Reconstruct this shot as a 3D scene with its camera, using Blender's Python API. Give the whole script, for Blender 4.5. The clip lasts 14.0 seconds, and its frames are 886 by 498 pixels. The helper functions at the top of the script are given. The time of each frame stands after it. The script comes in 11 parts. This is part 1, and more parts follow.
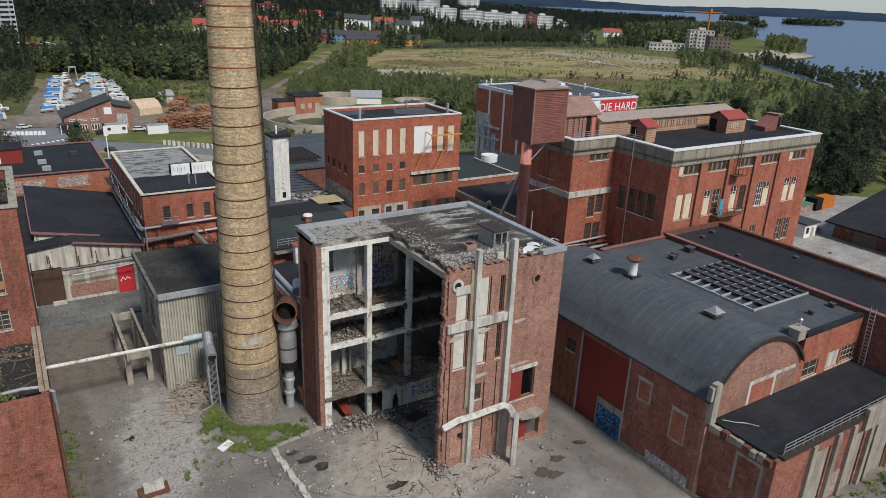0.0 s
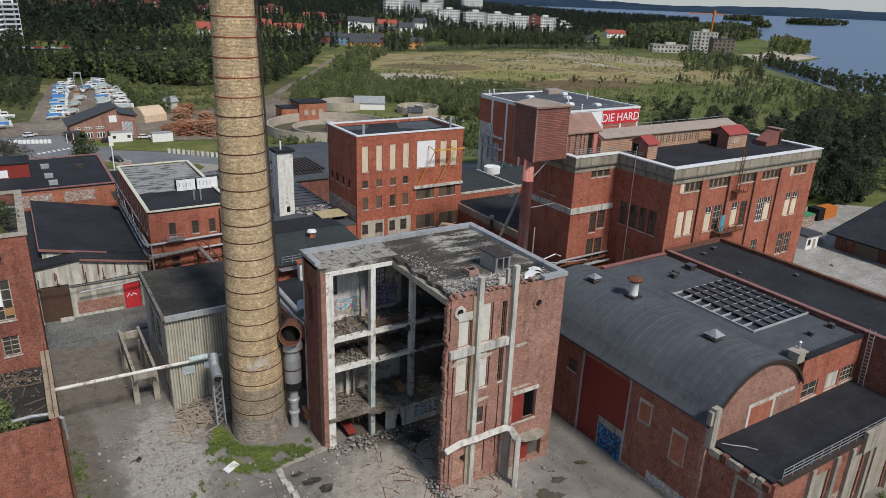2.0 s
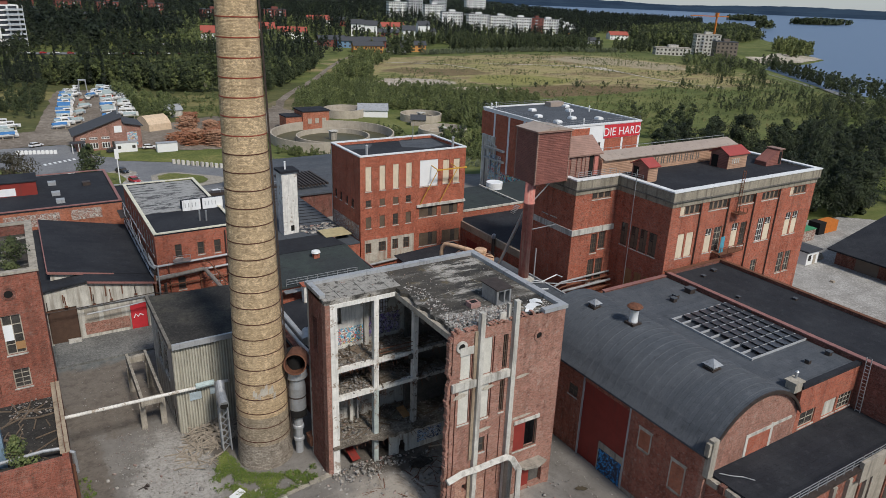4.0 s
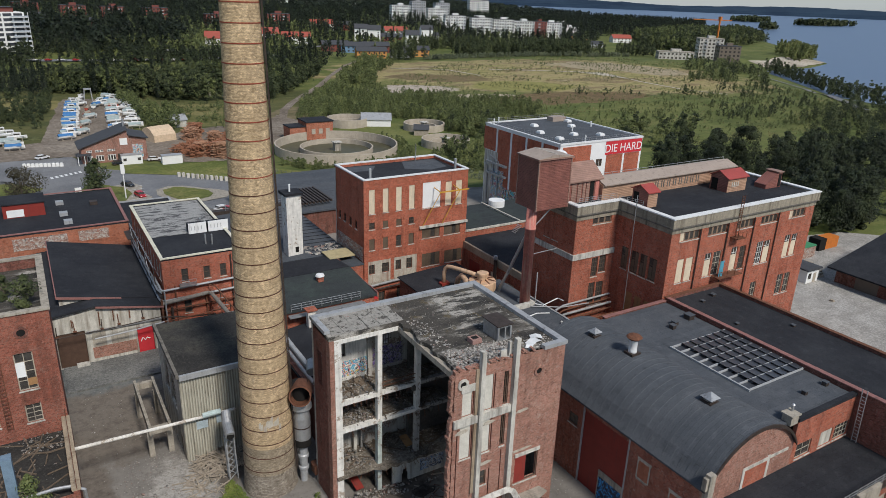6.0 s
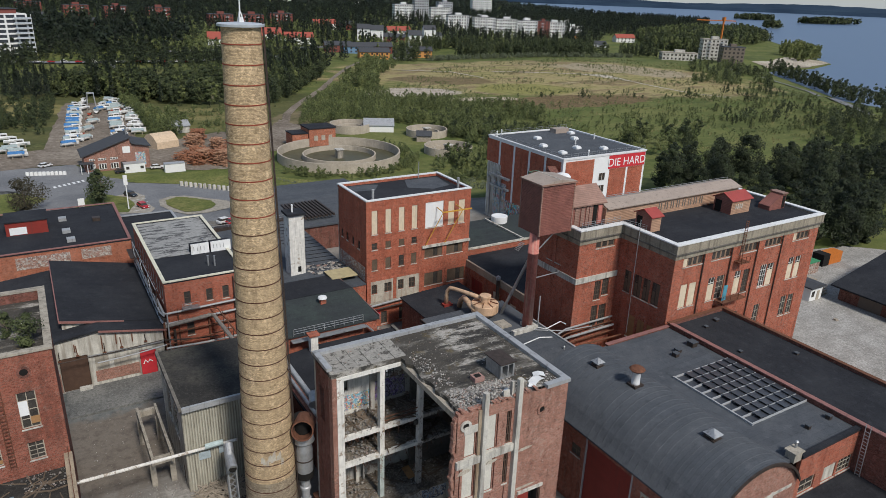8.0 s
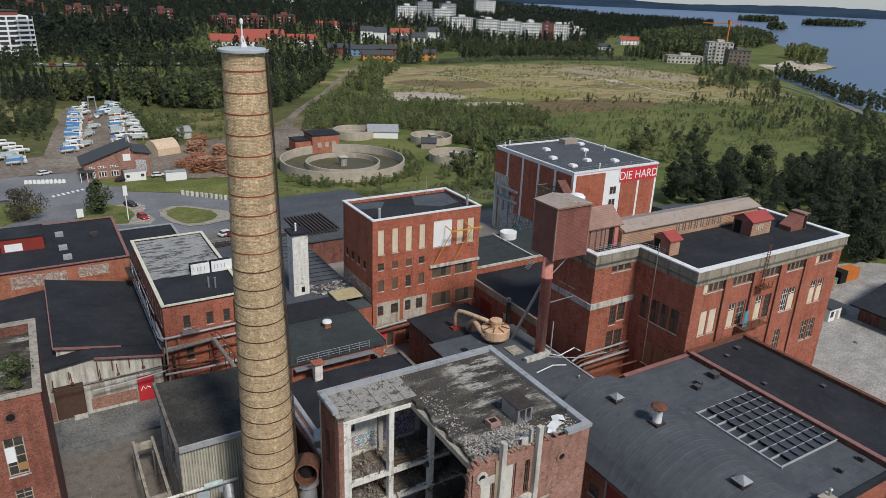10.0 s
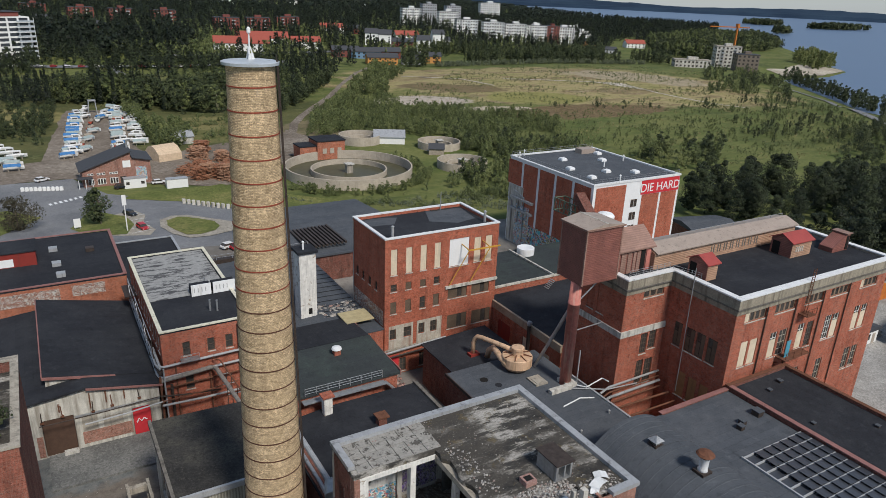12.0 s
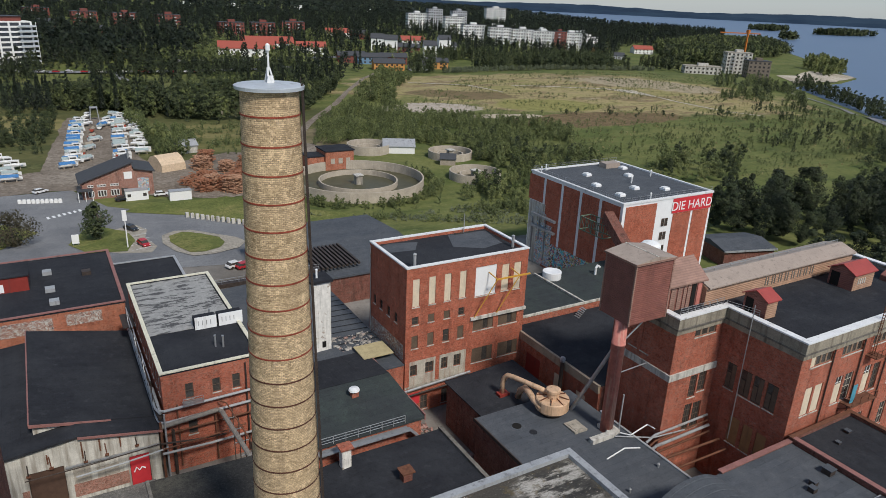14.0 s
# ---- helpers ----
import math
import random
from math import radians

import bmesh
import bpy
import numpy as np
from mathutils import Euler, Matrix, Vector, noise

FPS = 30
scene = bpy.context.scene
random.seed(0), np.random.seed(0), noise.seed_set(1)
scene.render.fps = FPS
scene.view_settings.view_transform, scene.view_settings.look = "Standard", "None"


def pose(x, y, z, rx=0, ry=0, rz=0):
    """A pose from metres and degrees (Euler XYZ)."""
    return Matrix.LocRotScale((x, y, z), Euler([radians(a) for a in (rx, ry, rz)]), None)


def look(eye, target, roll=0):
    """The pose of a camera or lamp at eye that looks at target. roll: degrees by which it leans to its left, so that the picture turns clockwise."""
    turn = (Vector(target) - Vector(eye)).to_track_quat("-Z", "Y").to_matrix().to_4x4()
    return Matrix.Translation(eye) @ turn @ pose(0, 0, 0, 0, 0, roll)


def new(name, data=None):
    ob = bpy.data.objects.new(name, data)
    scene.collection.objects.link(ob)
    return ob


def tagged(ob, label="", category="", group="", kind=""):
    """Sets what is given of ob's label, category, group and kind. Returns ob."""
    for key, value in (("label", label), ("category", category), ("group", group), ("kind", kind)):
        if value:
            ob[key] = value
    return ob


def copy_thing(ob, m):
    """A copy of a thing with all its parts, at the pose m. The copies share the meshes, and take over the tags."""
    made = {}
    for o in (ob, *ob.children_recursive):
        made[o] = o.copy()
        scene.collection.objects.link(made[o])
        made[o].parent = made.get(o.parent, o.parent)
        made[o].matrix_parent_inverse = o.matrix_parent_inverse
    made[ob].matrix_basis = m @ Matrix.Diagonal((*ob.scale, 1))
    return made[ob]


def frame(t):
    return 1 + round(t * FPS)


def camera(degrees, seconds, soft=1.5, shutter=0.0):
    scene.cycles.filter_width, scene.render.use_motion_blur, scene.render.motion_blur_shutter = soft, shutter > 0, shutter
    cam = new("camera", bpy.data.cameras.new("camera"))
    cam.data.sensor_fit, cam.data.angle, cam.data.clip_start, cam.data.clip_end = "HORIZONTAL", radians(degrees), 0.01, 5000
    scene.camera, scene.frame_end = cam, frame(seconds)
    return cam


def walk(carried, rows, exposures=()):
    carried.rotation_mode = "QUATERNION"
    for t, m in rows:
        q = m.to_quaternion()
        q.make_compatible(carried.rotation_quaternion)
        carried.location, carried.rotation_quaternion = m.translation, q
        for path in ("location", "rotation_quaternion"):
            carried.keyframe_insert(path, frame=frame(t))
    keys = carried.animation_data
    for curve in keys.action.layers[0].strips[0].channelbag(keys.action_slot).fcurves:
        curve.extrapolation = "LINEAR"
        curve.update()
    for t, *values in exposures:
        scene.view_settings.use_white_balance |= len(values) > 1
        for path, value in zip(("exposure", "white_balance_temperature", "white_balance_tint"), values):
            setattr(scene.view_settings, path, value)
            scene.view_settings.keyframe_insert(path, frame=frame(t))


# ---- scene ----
cam = camera(65.5, 14.0, soft=0.4)
METRES, EYE, TILT, LEAN, TURN = 37.8, 43.5, 0.0, 0.0, -32.6
ROWS = [
    (0.0, 0.0, 0.0, 0.0, 0.81, -20.44, -2.19),
    (0.5, 0.0005, -0.0009, 0.0152, 0.88, -20.46, -2.15),
    (1.0, 0.0007, -0.0006, 0.0323, 0.95, -20.47, -2.12),
    (1.5, 0.0006, 0.0006, 0.0509, 1.02, -20.47, -2.09),
    (2.0, -0.0002, 0.0015, 0.0688, 1.07, -20.48, -2.06),
    (2.5, -0.0006, 0.002, 0.0876, 1.15, -20.5, -2.03),
    (3.0, -0.0011, 0.0026, 0.1106, 1.2, -20.52, -2.01),
    (5.5, -0.0013, 0.0028, 0.2407, 1.5, -20.54, -1.89),
    (6.0, -0.0013, 0.0028, 0.2656, 1.56, -20.53, -1.86),
    (6.5, -0.0013, 0.0044, 0.2896, 1.62, -20.58, -1.84),
    (7.0, -0.002, 0.0107, 0.3123, 1.67, -20.64, -1.86),
    (7.5, -0.0036, 0.0241, 0.3383, 1.73, -20.74, -1.88),
    (8.0, -0.0075, 0.0451, 0.3657, 1.79, -20.82, -1.93),
    (10.5, -0.0581, 0.2196, 0.412, 2.07, -20.79, -2.13),
    (11.0, -0.0743, 0.2674, 0.4123, 2.13, -20.73, -2.19),
    (11.5, -0.0928, 0.3196, 0.4125, 2.18, -20.7, -2.24),
    (12.0, -0.1135, 0.3759, 0.4129, 2.24, -20.67, -2.27),
    (12.5, -0.1366, 0.4365, 0.4127, 2.31, -20.6, -2.32),
    (13.0, -0.1608, 0.4982, 0.4134, 2.38, -20.5, -2.35),
    (13.5, -0.1863, 0.5604, 0.4141, 2.45, -20.41, -2.39),
    (14.0, -0.2124, 0.6231, 0.4151, 2.52, -20.33, -2.39),
]
walk(cam, [(t, pose(0, 0, EYE, TILT, LEAN, TURN) @ pose(METRES * x, METRES * y, METRES * z, 90 + pitch, roll, yaw)) for t, x, y, z, yaw, pitch, roll in ROWS],
     exposures=[(0.0, -0.12), (6.5, -0.14), (11.0, -0.15), (14.0, -0.13)])

# ---- sky and sun: a bright, thinly clouded afternoon ----
SUN_EL, SUN_AZ = 47.0, 176.0        # height, and compass angle from +y towards +x
world = bpy.data.worlds.new("sky")
scene.world = world
world.use_nodes = True
wn = world.node_tree
sky = wn.nodes.new("ShaderNodeTexSky")
sky.sky_type = "NISHITA"
sky.sun_disc = False
sky.sun_elevation, sky.sun_rotation = radians(SUN_EL), radians(SUN_AZ)
sky.dust_density, sky.air_density, sky.ozone_density = 0.2, 1.0, 3.0
wash = wn.nodes.new("ShaderNodeHueSaturation")
wash.inputs["Saturation"].default_value = 0.78
wn.links.new(sky.outputs[0], wash.inputs["Color"])
veil = wn.nodes.new("ShaderNodeMix")
veil.data_type = "RGBA"
veil.inputs[0].default_value, veil.inputs[7].default_value = 0.3, (5.2, 6.6, 8.6, 1)
wn.links.new(wash.outputs[0], veil.inputs[6])
cool = wn.nodes.new("ShaderNodeMix")
cool.data_type, cool.blend_type = "RGBA", "MULTIPLY"
cool.inputs[0].default_value, cool.inputs[7].default_value = 1.0, (0.95, 0.99, 1.04, 1)
wn.links.new(veil.outputs[2], cool.inputs[6])
wn.links.new(cool.outputs[2], wn.nodes["Background"].inputs[0])
wn.nodes["Background"].inputs[1].default_value = 0.086
sun = new("sun", bpy.data.lights.new("sun", "SUN"))
sun.data.energy, sun.data.angle, sun.data.color = 3.7, radians(10), (1.0, 0.945, 0.87)
sd = Vector((math.sin(radians(SUN_AZ)) * math.cos(radians(SUN_EL)), math.cos(radians(SUN_AZ)) * math.cos(radians(SUN_EL)), math.sin(radians(SUN_EL))))
sun.matrix_world = look(sd * 200, (0, 0, 0))

# ---- materials ----
class Nodes:
    """A node material in the making: n() adds a node, its inputs given by name or number."""
    def __init__(self, name, rough=0.8, metal=0.0, spec=0.3):
        self.mat = bpy.data.materials.new(name)
        self.mat.use_nodes = True
        self.t = self.mat.node_tree
        self.b = self.t.nodes["Principled BSDF"]
        self.b.inputs["Roughness"].default_value = rough
        self.b.inputs["Metallic"].default_value = metal
        self.b.inputs["Specular IOR Level"].default_value = spec

    def n(self, kind, ins=None, **props):
        node = self.t.nodes.new("ShaderNode" + kind)
        if "data_type" in props:
            node.data_type = props["data_type"]
        if "blend_type" in props:
            node.blend_type = props["blend_type"]
        if "operation" in props:
            node.operation = props["operation"]
        if "vector_type" in props:
            node.vector_type = props["vector_type"]
        for k, v in (ins or {}).items():
            if isinstance(v, bpy.types.NodeSocket):
                self.t.links.new(v, node.inputs[k])
            else:
                node.inputs[k].default_value = v
        return node

    def link(self, a, name):
        self.t.links.new(a, self.b.inputs[name])

    def where(self):
        return self.n("NewGeometry").outputs["Position"]

    def noise(self, scale, vec=None, detail=4.0, rough=0.6):
        return self.n("TexNoise", {"Vector": vec or self.where(), "Scale": scale, "Detail": detail, "Roughness": rough}).outputs["Fac"]

    def stretch(self, vec, s):
        return self.n("Mapping", {"Vector": vec, "Scale": s}).outputs[0]

    def ramp(self, fac, *stops):
        node = self.n("ValToRGB", {"Fac": fac})
        e = node.color_ramp.elements
        for i, (p, c) in enumerate(stops):
            el = e[i] if i < 2 else e.new(p)
            el.position = p
            el.color = (*c, 1) if isinstance(c, tuple) else (c, c, c, 1)
        return node.outputs["Color"]

    def mix(self, fac, a, b, blend="MIX"):
        ins = {0: fac}
        for k, v in ((6, a), (7, b)):
            ins[k] = (*v, 1) if isinstance(v, tuple) else v
        return self.n("Mix", ins, data_type="RGBA", blend_type=blend).outputs[2]

    def bump(self, h, strength=0.3, dist=0.02):
        self.link(self.n("Bump", {"Height": h, "Strength": strength, "Distance": dist}).outputs[0], "Normal")

    def math(self, op, a, b=0.0):
        return self.n("Math", {0: a, 1: b}, operation=op).outputs[0]

    def face_uv(self):
        """Metres along a wall and up it, whichever way it faces."""
        g = self.n("NewGeometry")
        p = self.n("SeparateXYZ", {0: g.outputs["Position"]})
        q = self.n("SeparateXYZ", {0: g.outputs["True Normal"]})
        side = self.math("GREATER_THAN", self.math("ABSOLUTE", q.outputs[0]), 0.7)
        u = self.n("Mix", {0: side, 2: p.outputs[0], 3: p.outputs[1]}).outputs[0]
        flat = self.math("GREATER_THAN", self.math("ABSOLUTE", q.outputs[2]), 0.7)
        v = self.n("Mix", {0: flat, 2: p.outputs[2], 3: p.outputs[1]}).outputs[0]
        return self.n("CombineXYZ", {0: u, 1: v}).outputs[0]


def plain(name, colour, rough=0.7, metal=0.0, vary=0.25, scale=1.5, dirt=0.0, dirt_colour=(0.06, 0.05, 0.045), spec=0.3, bump=0.15):
    """Paint, metal or wood with a fine grain, larger blotches and, with dirt, streaks that run down it."""
    m = Nodes(name, rough, metal, spec)
    a = m.noise(scale)
    f = m.noise(scale * 9, detail=6, rough=0.8)
    lo, hi = tuple(c * (1 - vary) for c in colour), tuple(min(1, c * (1 + vary)) for c in colour)
    col = m.ramp(a, (0.3, lo), (0.7, hi))
    col = m.mix(0.4, col, m.ramp(f, (0.36, tuple(c * (1 - min(0.9, vary * 2)) for c in colour)), (0.64, hi)))
    if dirt:
        s = m.noise(1.0, m.stretch(m.where(), (1.6, 1.6, 0.12)), 5)
        col = m.mix(m.ramp(s, (0.62 - 0.2 * dirt, 0.0), (0.8 - 0.15 * dirt, min(1.0, 0.5 + dirt * 0.5))), col, dirt_colour)
    m.link(col, "Base Color")
    m.link(m.ramp(f, (0.2, max(0.05, rough - 0.12)), (0.8, min(1.0, rough + 0.12))), "Roughness")
    if bump:
        m.bump(f, bump)
    return m.mat


def brickwork(name, c1, c2, mortar, stain=0.5, size=(0.27, 0.09), pale=0.15, soot=(0.05, 0.035, 0.03), joint=0.013):
    """Courses of brick of uneven fire, with dark burnt ones, worn patches, soot that runs down and pale lime bloom."""
    m = Nodes(name, 0.88, 0.0, 0.15)
    uv = m.face_uv()
    lo, hi = tuple(c * 0.62 for c in c1), tuple(min(1, c * 1.3) for c in c2)
    b = m.n("TexBrick", {"Vector": uv, "Color1": (*lo, 1), "Color2": (*hi, 1), "Mortar": (*mortar, 1), "Scale": 1.0, "Mortar Size": joint,
                         "Mortar Smooth": 0.2, "Bias": 0.0, "Brick Width": size[0], "Row Height": size[1]})
    col = b.outputs["Color"]
    patch = m.noise(0.3, detail=8, rough=0.68)
    col = m.mix(m.ramp(patch, (0.4, 0.0), (0.62, 0.5)), col, tuple(c * 0.6 for c in c1))
    course = m.noise(1.0, m.stretch(m.where(), (0.35, 0.35, 5.5)), 5, 0.7)
    col = m.mix(m.ramp(course, (0.42, 0.0), (0.7, 0.5)), col, tuple(min(1, c * 1.25) for c in c2))
    fine = m.noise(6.5, detail=5, rough=0.8)
    col = m.mix(m.ramp(fine, (0.34, 0.7), (0.46, 0.0)), col, tuple(c * 0.4 for c in c1))
    col = m.mix(m.ramp(fine, (0.56, 0.0), (0.7, 0.55)), col, tuple(min(1, c * 1.6) for c in c2))
    run = m.noise(1.0, m.stretch(m.where(), (0.9, 0.9, 0.1)), 7, 0.7)
    col = m.mix(m.ramp(run, (0.5, 0.0), (0.72, stain)), col, soot)
    bloom = m.noise(1.1, m.stretch(m.where(), (1, 1, 0.6)), 9, 0.78)
    col = m.mix(m.ramp(bloom, (0.58, 0.0), (0.68, pale)), col, (0.52, 0.44, 0.37))
    chip = m.noise(1.7, m.stretch(m.where(), (1, 1, 0.8)), 11, 0.78)
    col = m.mix(m.ramp(chip, (0.57, 0.0), (0.595, 0.6)), col, tuple(min(1, c * 1.3 + 0.03) for c in c2))
    col = m.mix(m.ramp(chip, (0.4, 0.65), (0.425, 0.0)), col, tuple(c * 0.42 for c in c1))
    lime = m.noise(3.8, detail=10, rough=0.8)
    col = m.mix(m.ramp(lime, (0.6 - 0.06 * pale, 0.0), (0.63 - 0.06 * pale, pale)), col, (0.5, 0.45, 0.4))
    m.link(col, "Base Color")
    m.bump(m.math("SUBTRACT", fine, b.outputs["Fac"]), 0.6, 0.03)
    return m.mat


def felt(name, dark, light, sheets=1.0, along="x", patch=0.5, rough=0.85, wet=0.0):
    """Bitumen roofing laid in sheets, with seams, dust and puddle marks."""
    m = Nodes(name, rough, 0.0, 0.18)
    w = m.where()
    v = m.stretch(w, (1, 1, 1)) if along == "x" else m.n("Mapping", {"Vector": w, "Rotation": (0, 0, math.pi / 2)}).outputs[0]
    b = m.n("TexBrick", {"Vector": v, "Color1": (*dark, 1), "Color2": (*(d * 1.18 for d in dark), 1), "Mortar": (*(d * 0.55 for d in dark), 1), "Scale": 1.0,
                         "Mortar Size": 0.02, "Mortar Smooth": 0.5, "Brick Width": 8.0, "Row Height": sheets})
    col = b.outputs["Color"]
    big = m.noise(0.16, detail=7, rough=0.62)
    col = m.mix(m.ramp(big, (0.42, 0.0), (0.62, patch)), col, light)
    mid = m.noise(0.9, detail=9, rough=0.76)
    col = m.mix(m.ramp(mid, (0.54, 0.0), (0.68, patch)), col, tuple(min(1, c * 1.35) for c in light))
    col = m.mix(m.ramp(mid, (0.34, patch), (0.45, 0.0)), col, tuple(d * 0.5 for d in dark))
    grain = m.noise(9.0, detail=4, rough=0.8)
    col = m.mix(m.ramp(grain, (0.34, 0.7), (0.5, 0.0)), col, tuple(d * 0.5 for d in dark))
    col = m.mix(m.ramp(grain, (0.62, 0.0), (0.72, 0.45)), col, tuple(min(1, c * 1.5) for c in light))
    m.link(col, "Base Color")
    m.link(m.ramp(mid, (0.35, rough - 0.3 * wet), (0.65, rough)), "Roughness")
    m.bump(m.math("ADD", grain, m.math("MULTIPLY", b.outputs["Fac"], -1.5)), 0.3, 0.02)
    return m.mat


def ground_mat(name, a, b, c, scale=0.06, spots=0.5, fine=3.0, rough=0.95):
    """Soil, gravel or grass in three tones that run into one another."""
    m = Nodes(name, rough, 0.0, 0.15)
    big = m.noise(scale, detail=8, rough=0.62)
    col = m.ramp(big, (0.36, a), (0.5, b), (0.66, c))
    mid = m.noise(scale * 9, detail=6, rough=0.7)
    col = m.mix(m.ramp(mid, (0.48, 0.0), (0.64, spots)), col, tuple(x * 0.6 for x in a))
    gr = m.noise(fine, detail=7, rough=0.82)
    col = m.mix(m.ramp(gr, (0.36, 0.75), (0.5, 0.0)), col, tuple(x * 0.45 for x in b))
    col = m.mix(m.ramp(gr, (0.54, 0.0), (0.68, 0.6)), col, tuple(min(1, x * 1.6) for x in c))
    m.link(col, "Base Color")
    m.bump(gr, 0.5, 0.06)
    return m.mat


def sprayed(name, ground, paints, scale=1.1):
    """Overlapping sprayed paint on a wall: fields and outlines of several colours, with no letters."""
    m = Nodes(name, 0.6)
    col = m.ramp(m.noise(3.0, detail=6), (0.3, tuple(c * 0.7 for c in ground)), (0.7, ground))
    for i, p in enumerate(paints):
        v = m.n("Mapping", {"Vector": m.where(), "Location": (3.1 * i, 1.7 * i, 5.3 * i), "Scale": (scale, scale, scale)}).outputs[0]
        f = m.n("TexNoise", {"Vector": v, "Scale": 1.1 + 0.2 * (i % 3), "Detail": 1.0, "Distortion": 1.2}).outputs["Fac"]
        if i % 2:
            f = m.math("ABSOLUTE", m.math("SUBTRACT", f, 0.5))
            f = m.ramp(f, (0.022, 1.0), (0.035, 0.0))
        else:
            f = m.ramp(f, (0.54, 0.0), (0.57, 1.0))
        col = m.mix(f, col, p)
    m.link(col, "Base Color")
    return m.mat


def leafy(name, dark, light, warm):
    """Leaves: each tuft its own tone, each tree a little lighter or duller than the next."""
    m = Nodes(name, 0.6, 0.0, 0.25)
    r = m.n("NewGeometry").outputs["Random Per Island"]
    col = m.ramp(r, (0.0, dark), (0.6, light), (1.0, warm))
    col = m.mix(m.ramp(m.noise(0.05, detail=4), (0.4, 0.0), (0.65, 0.4)), col, tuple(c * 0.7 for c in dark))
    col = m.mix(m.ramp(m.noise(0.17, m.stretch(m.where(), (1, 1, 0.15)), 3, 0.6), (0.5, 0.0), (0.66, 0.7)), col, tuple(min(1, c * 1.35) for c in warm))
    m.link(col, "Base Color")
    up = m.n("VectorMath", {0: m.n("NewGeometry").outputs["Normal"], 1: (0.55, 0.55, 0.55)}, operation="MULTIPLY").outputs[0]
    up = m.n("VectorMath", {0: up, 1: (0.0, 0.0, 0.5)}, operation="ADD").outputs[0]
    m.link(m.n("VectorMath", {0: up}, operation="NORMALIZE").outputs[0], "Normal")
    return m.mat


def grooved(name, colour, pitch=0.18, axis=2, vary=0.2, dirt=0.4, rough=0.55):
    """Profiled sheet: fine ribs, groove shade mixed into the colour, stains that run down."""
    m = Nodes(name, rough, 0.0, 0.4)
    p = m.n("SeparateXYZ", {0: m.face_uv()})
    u = p.outputs[1] if axis == 2 else p.outputs[0]
    saw = m.math("PINGPONG", u, pitch / 2)
    h = m.math("MULTIPLY", saw, 2 / pitch)
    col = m.ramp(m.noise(0.7, detail=6), (0.3, tuple(c * (1 - vary) for c in colour)), (0.7, tuple(min(1, c * (1 + vary)) for c in colour)))
    s = m.noise(1.0, m.stretch(m.where(), (1.5, 1.5, 0.1)), 5)
    col = m.mix(m.ramp(s, (0.5, 0.0), (0.8, dirt)), col, tuple(c * 0.4 for c in colour))
    m.link(col, "Base Color")
    # shade of the grooves goes into the base colour
    m.link(m.mix(m.ramp(h, (0.15, 0.35), (0.5, 0.0)), col, tuple(c * 0.5 for c in colour)), "Base Color")
    m.bump(h, 0.6, pitch * 0.2)
    return m.mat


def ruin_roof(name):
    """Split roof felt on a derelict deck: near-black sheets, bleached strips, cracks and cushions of moss."""
    m = Nodes(name, 0.9, 0.0, 0.2)
    w = m.where()
    strip = m.noise(0.45, m.n("Mapping", {"Vector": w, "Scale": (0.5, 1.6, 1.0)}).outputs[0], 10, 0.72)
    col = m.ramp(strip, (0.4, (0.03, 0.029, 0.028)), (0.51, (0.06, 0.057, 0.052)), (0.54, (0.22, 0.205, 0.18)), (0.6, (0.42, 0.4, 0.365)), (0.68, (0.11, 0.1, 0.088)))
    patch = m.noise(0.22, detail=8, rough=0.66)
    col = m.mix(m.ramp(patch, (0.44, 0.0), (0.52, 0.8)), col, (0.07, 0.063, 0.054))
    moss = m.noise(0.7, m.stretch(w, (1, 1, 1)), 9, 0.74)
    col = m.mix(m.ramp(moss, (0.58, 0.0), (0.61, 0.55)), col, m.ramp(m.noise(3.0), (0.35, (0.1, 0.07, 0.035)), (0.65, (0.15, 0.12, 0.055))))
    grit = m.noise(7.0, detail=6, rough=0.8)
    col = m.mix(m.ramp(grit, (0.36, 0.7), (0.46, 0.0)), col, (0.025, 0.023, 0.02))
    col = m.mix(m.ramp(grit, (0.6, 0.0), (0.68, 0.6)), col, (0.45, 0.42, 0.38))
    m.link(col, "Base Color")
    m.bump(grit, 0.5, 0.03)
    return m.mat


def flaking(name, paint, under, worn=0.5, scale=2.6, squash=(1, 1, 1)):
    """Old paint or limewash that has come off in patches and shows what lies under it, with rain streaks."""
    m = Nodes(name, 0.85, 0.0, 0.2)
    col = m.ramp(m.noise(1.2, detail=6), (0.3, tuple(c * 0.72 for c in paint)), (0.7, paint))
    streak = m.noise(1.0, m.stretch(m.where(), (4.0, 4.0, 0.25)), 6, 0.7)
    col = m.mix(m.ramp(streak, (0.48, 0.0), (0.66, 0.6)), col, tuple(c * 0.45 for c in paint))
    off = m.noise(scale, m.stretch(m.where(), squash), 9, 0.72)
    t = 0.62 - 0.16 * worn
    bare = m.ramp(off, (t, 0.0), (t + 0.03, 1.0))
    col = m.mix(bare, col, m.ramp(m.noise(9.0, detail=5), (0.3, tuple(c * 0.6 for c in under)), (0.7, tuple(c * 1.25 for c in under))))
    m.link(col, "Base Color")
    m.bump(m.math("SUBTRACT", m.noise(9.0), bare), 0.4, 0.02)
    return m.mat


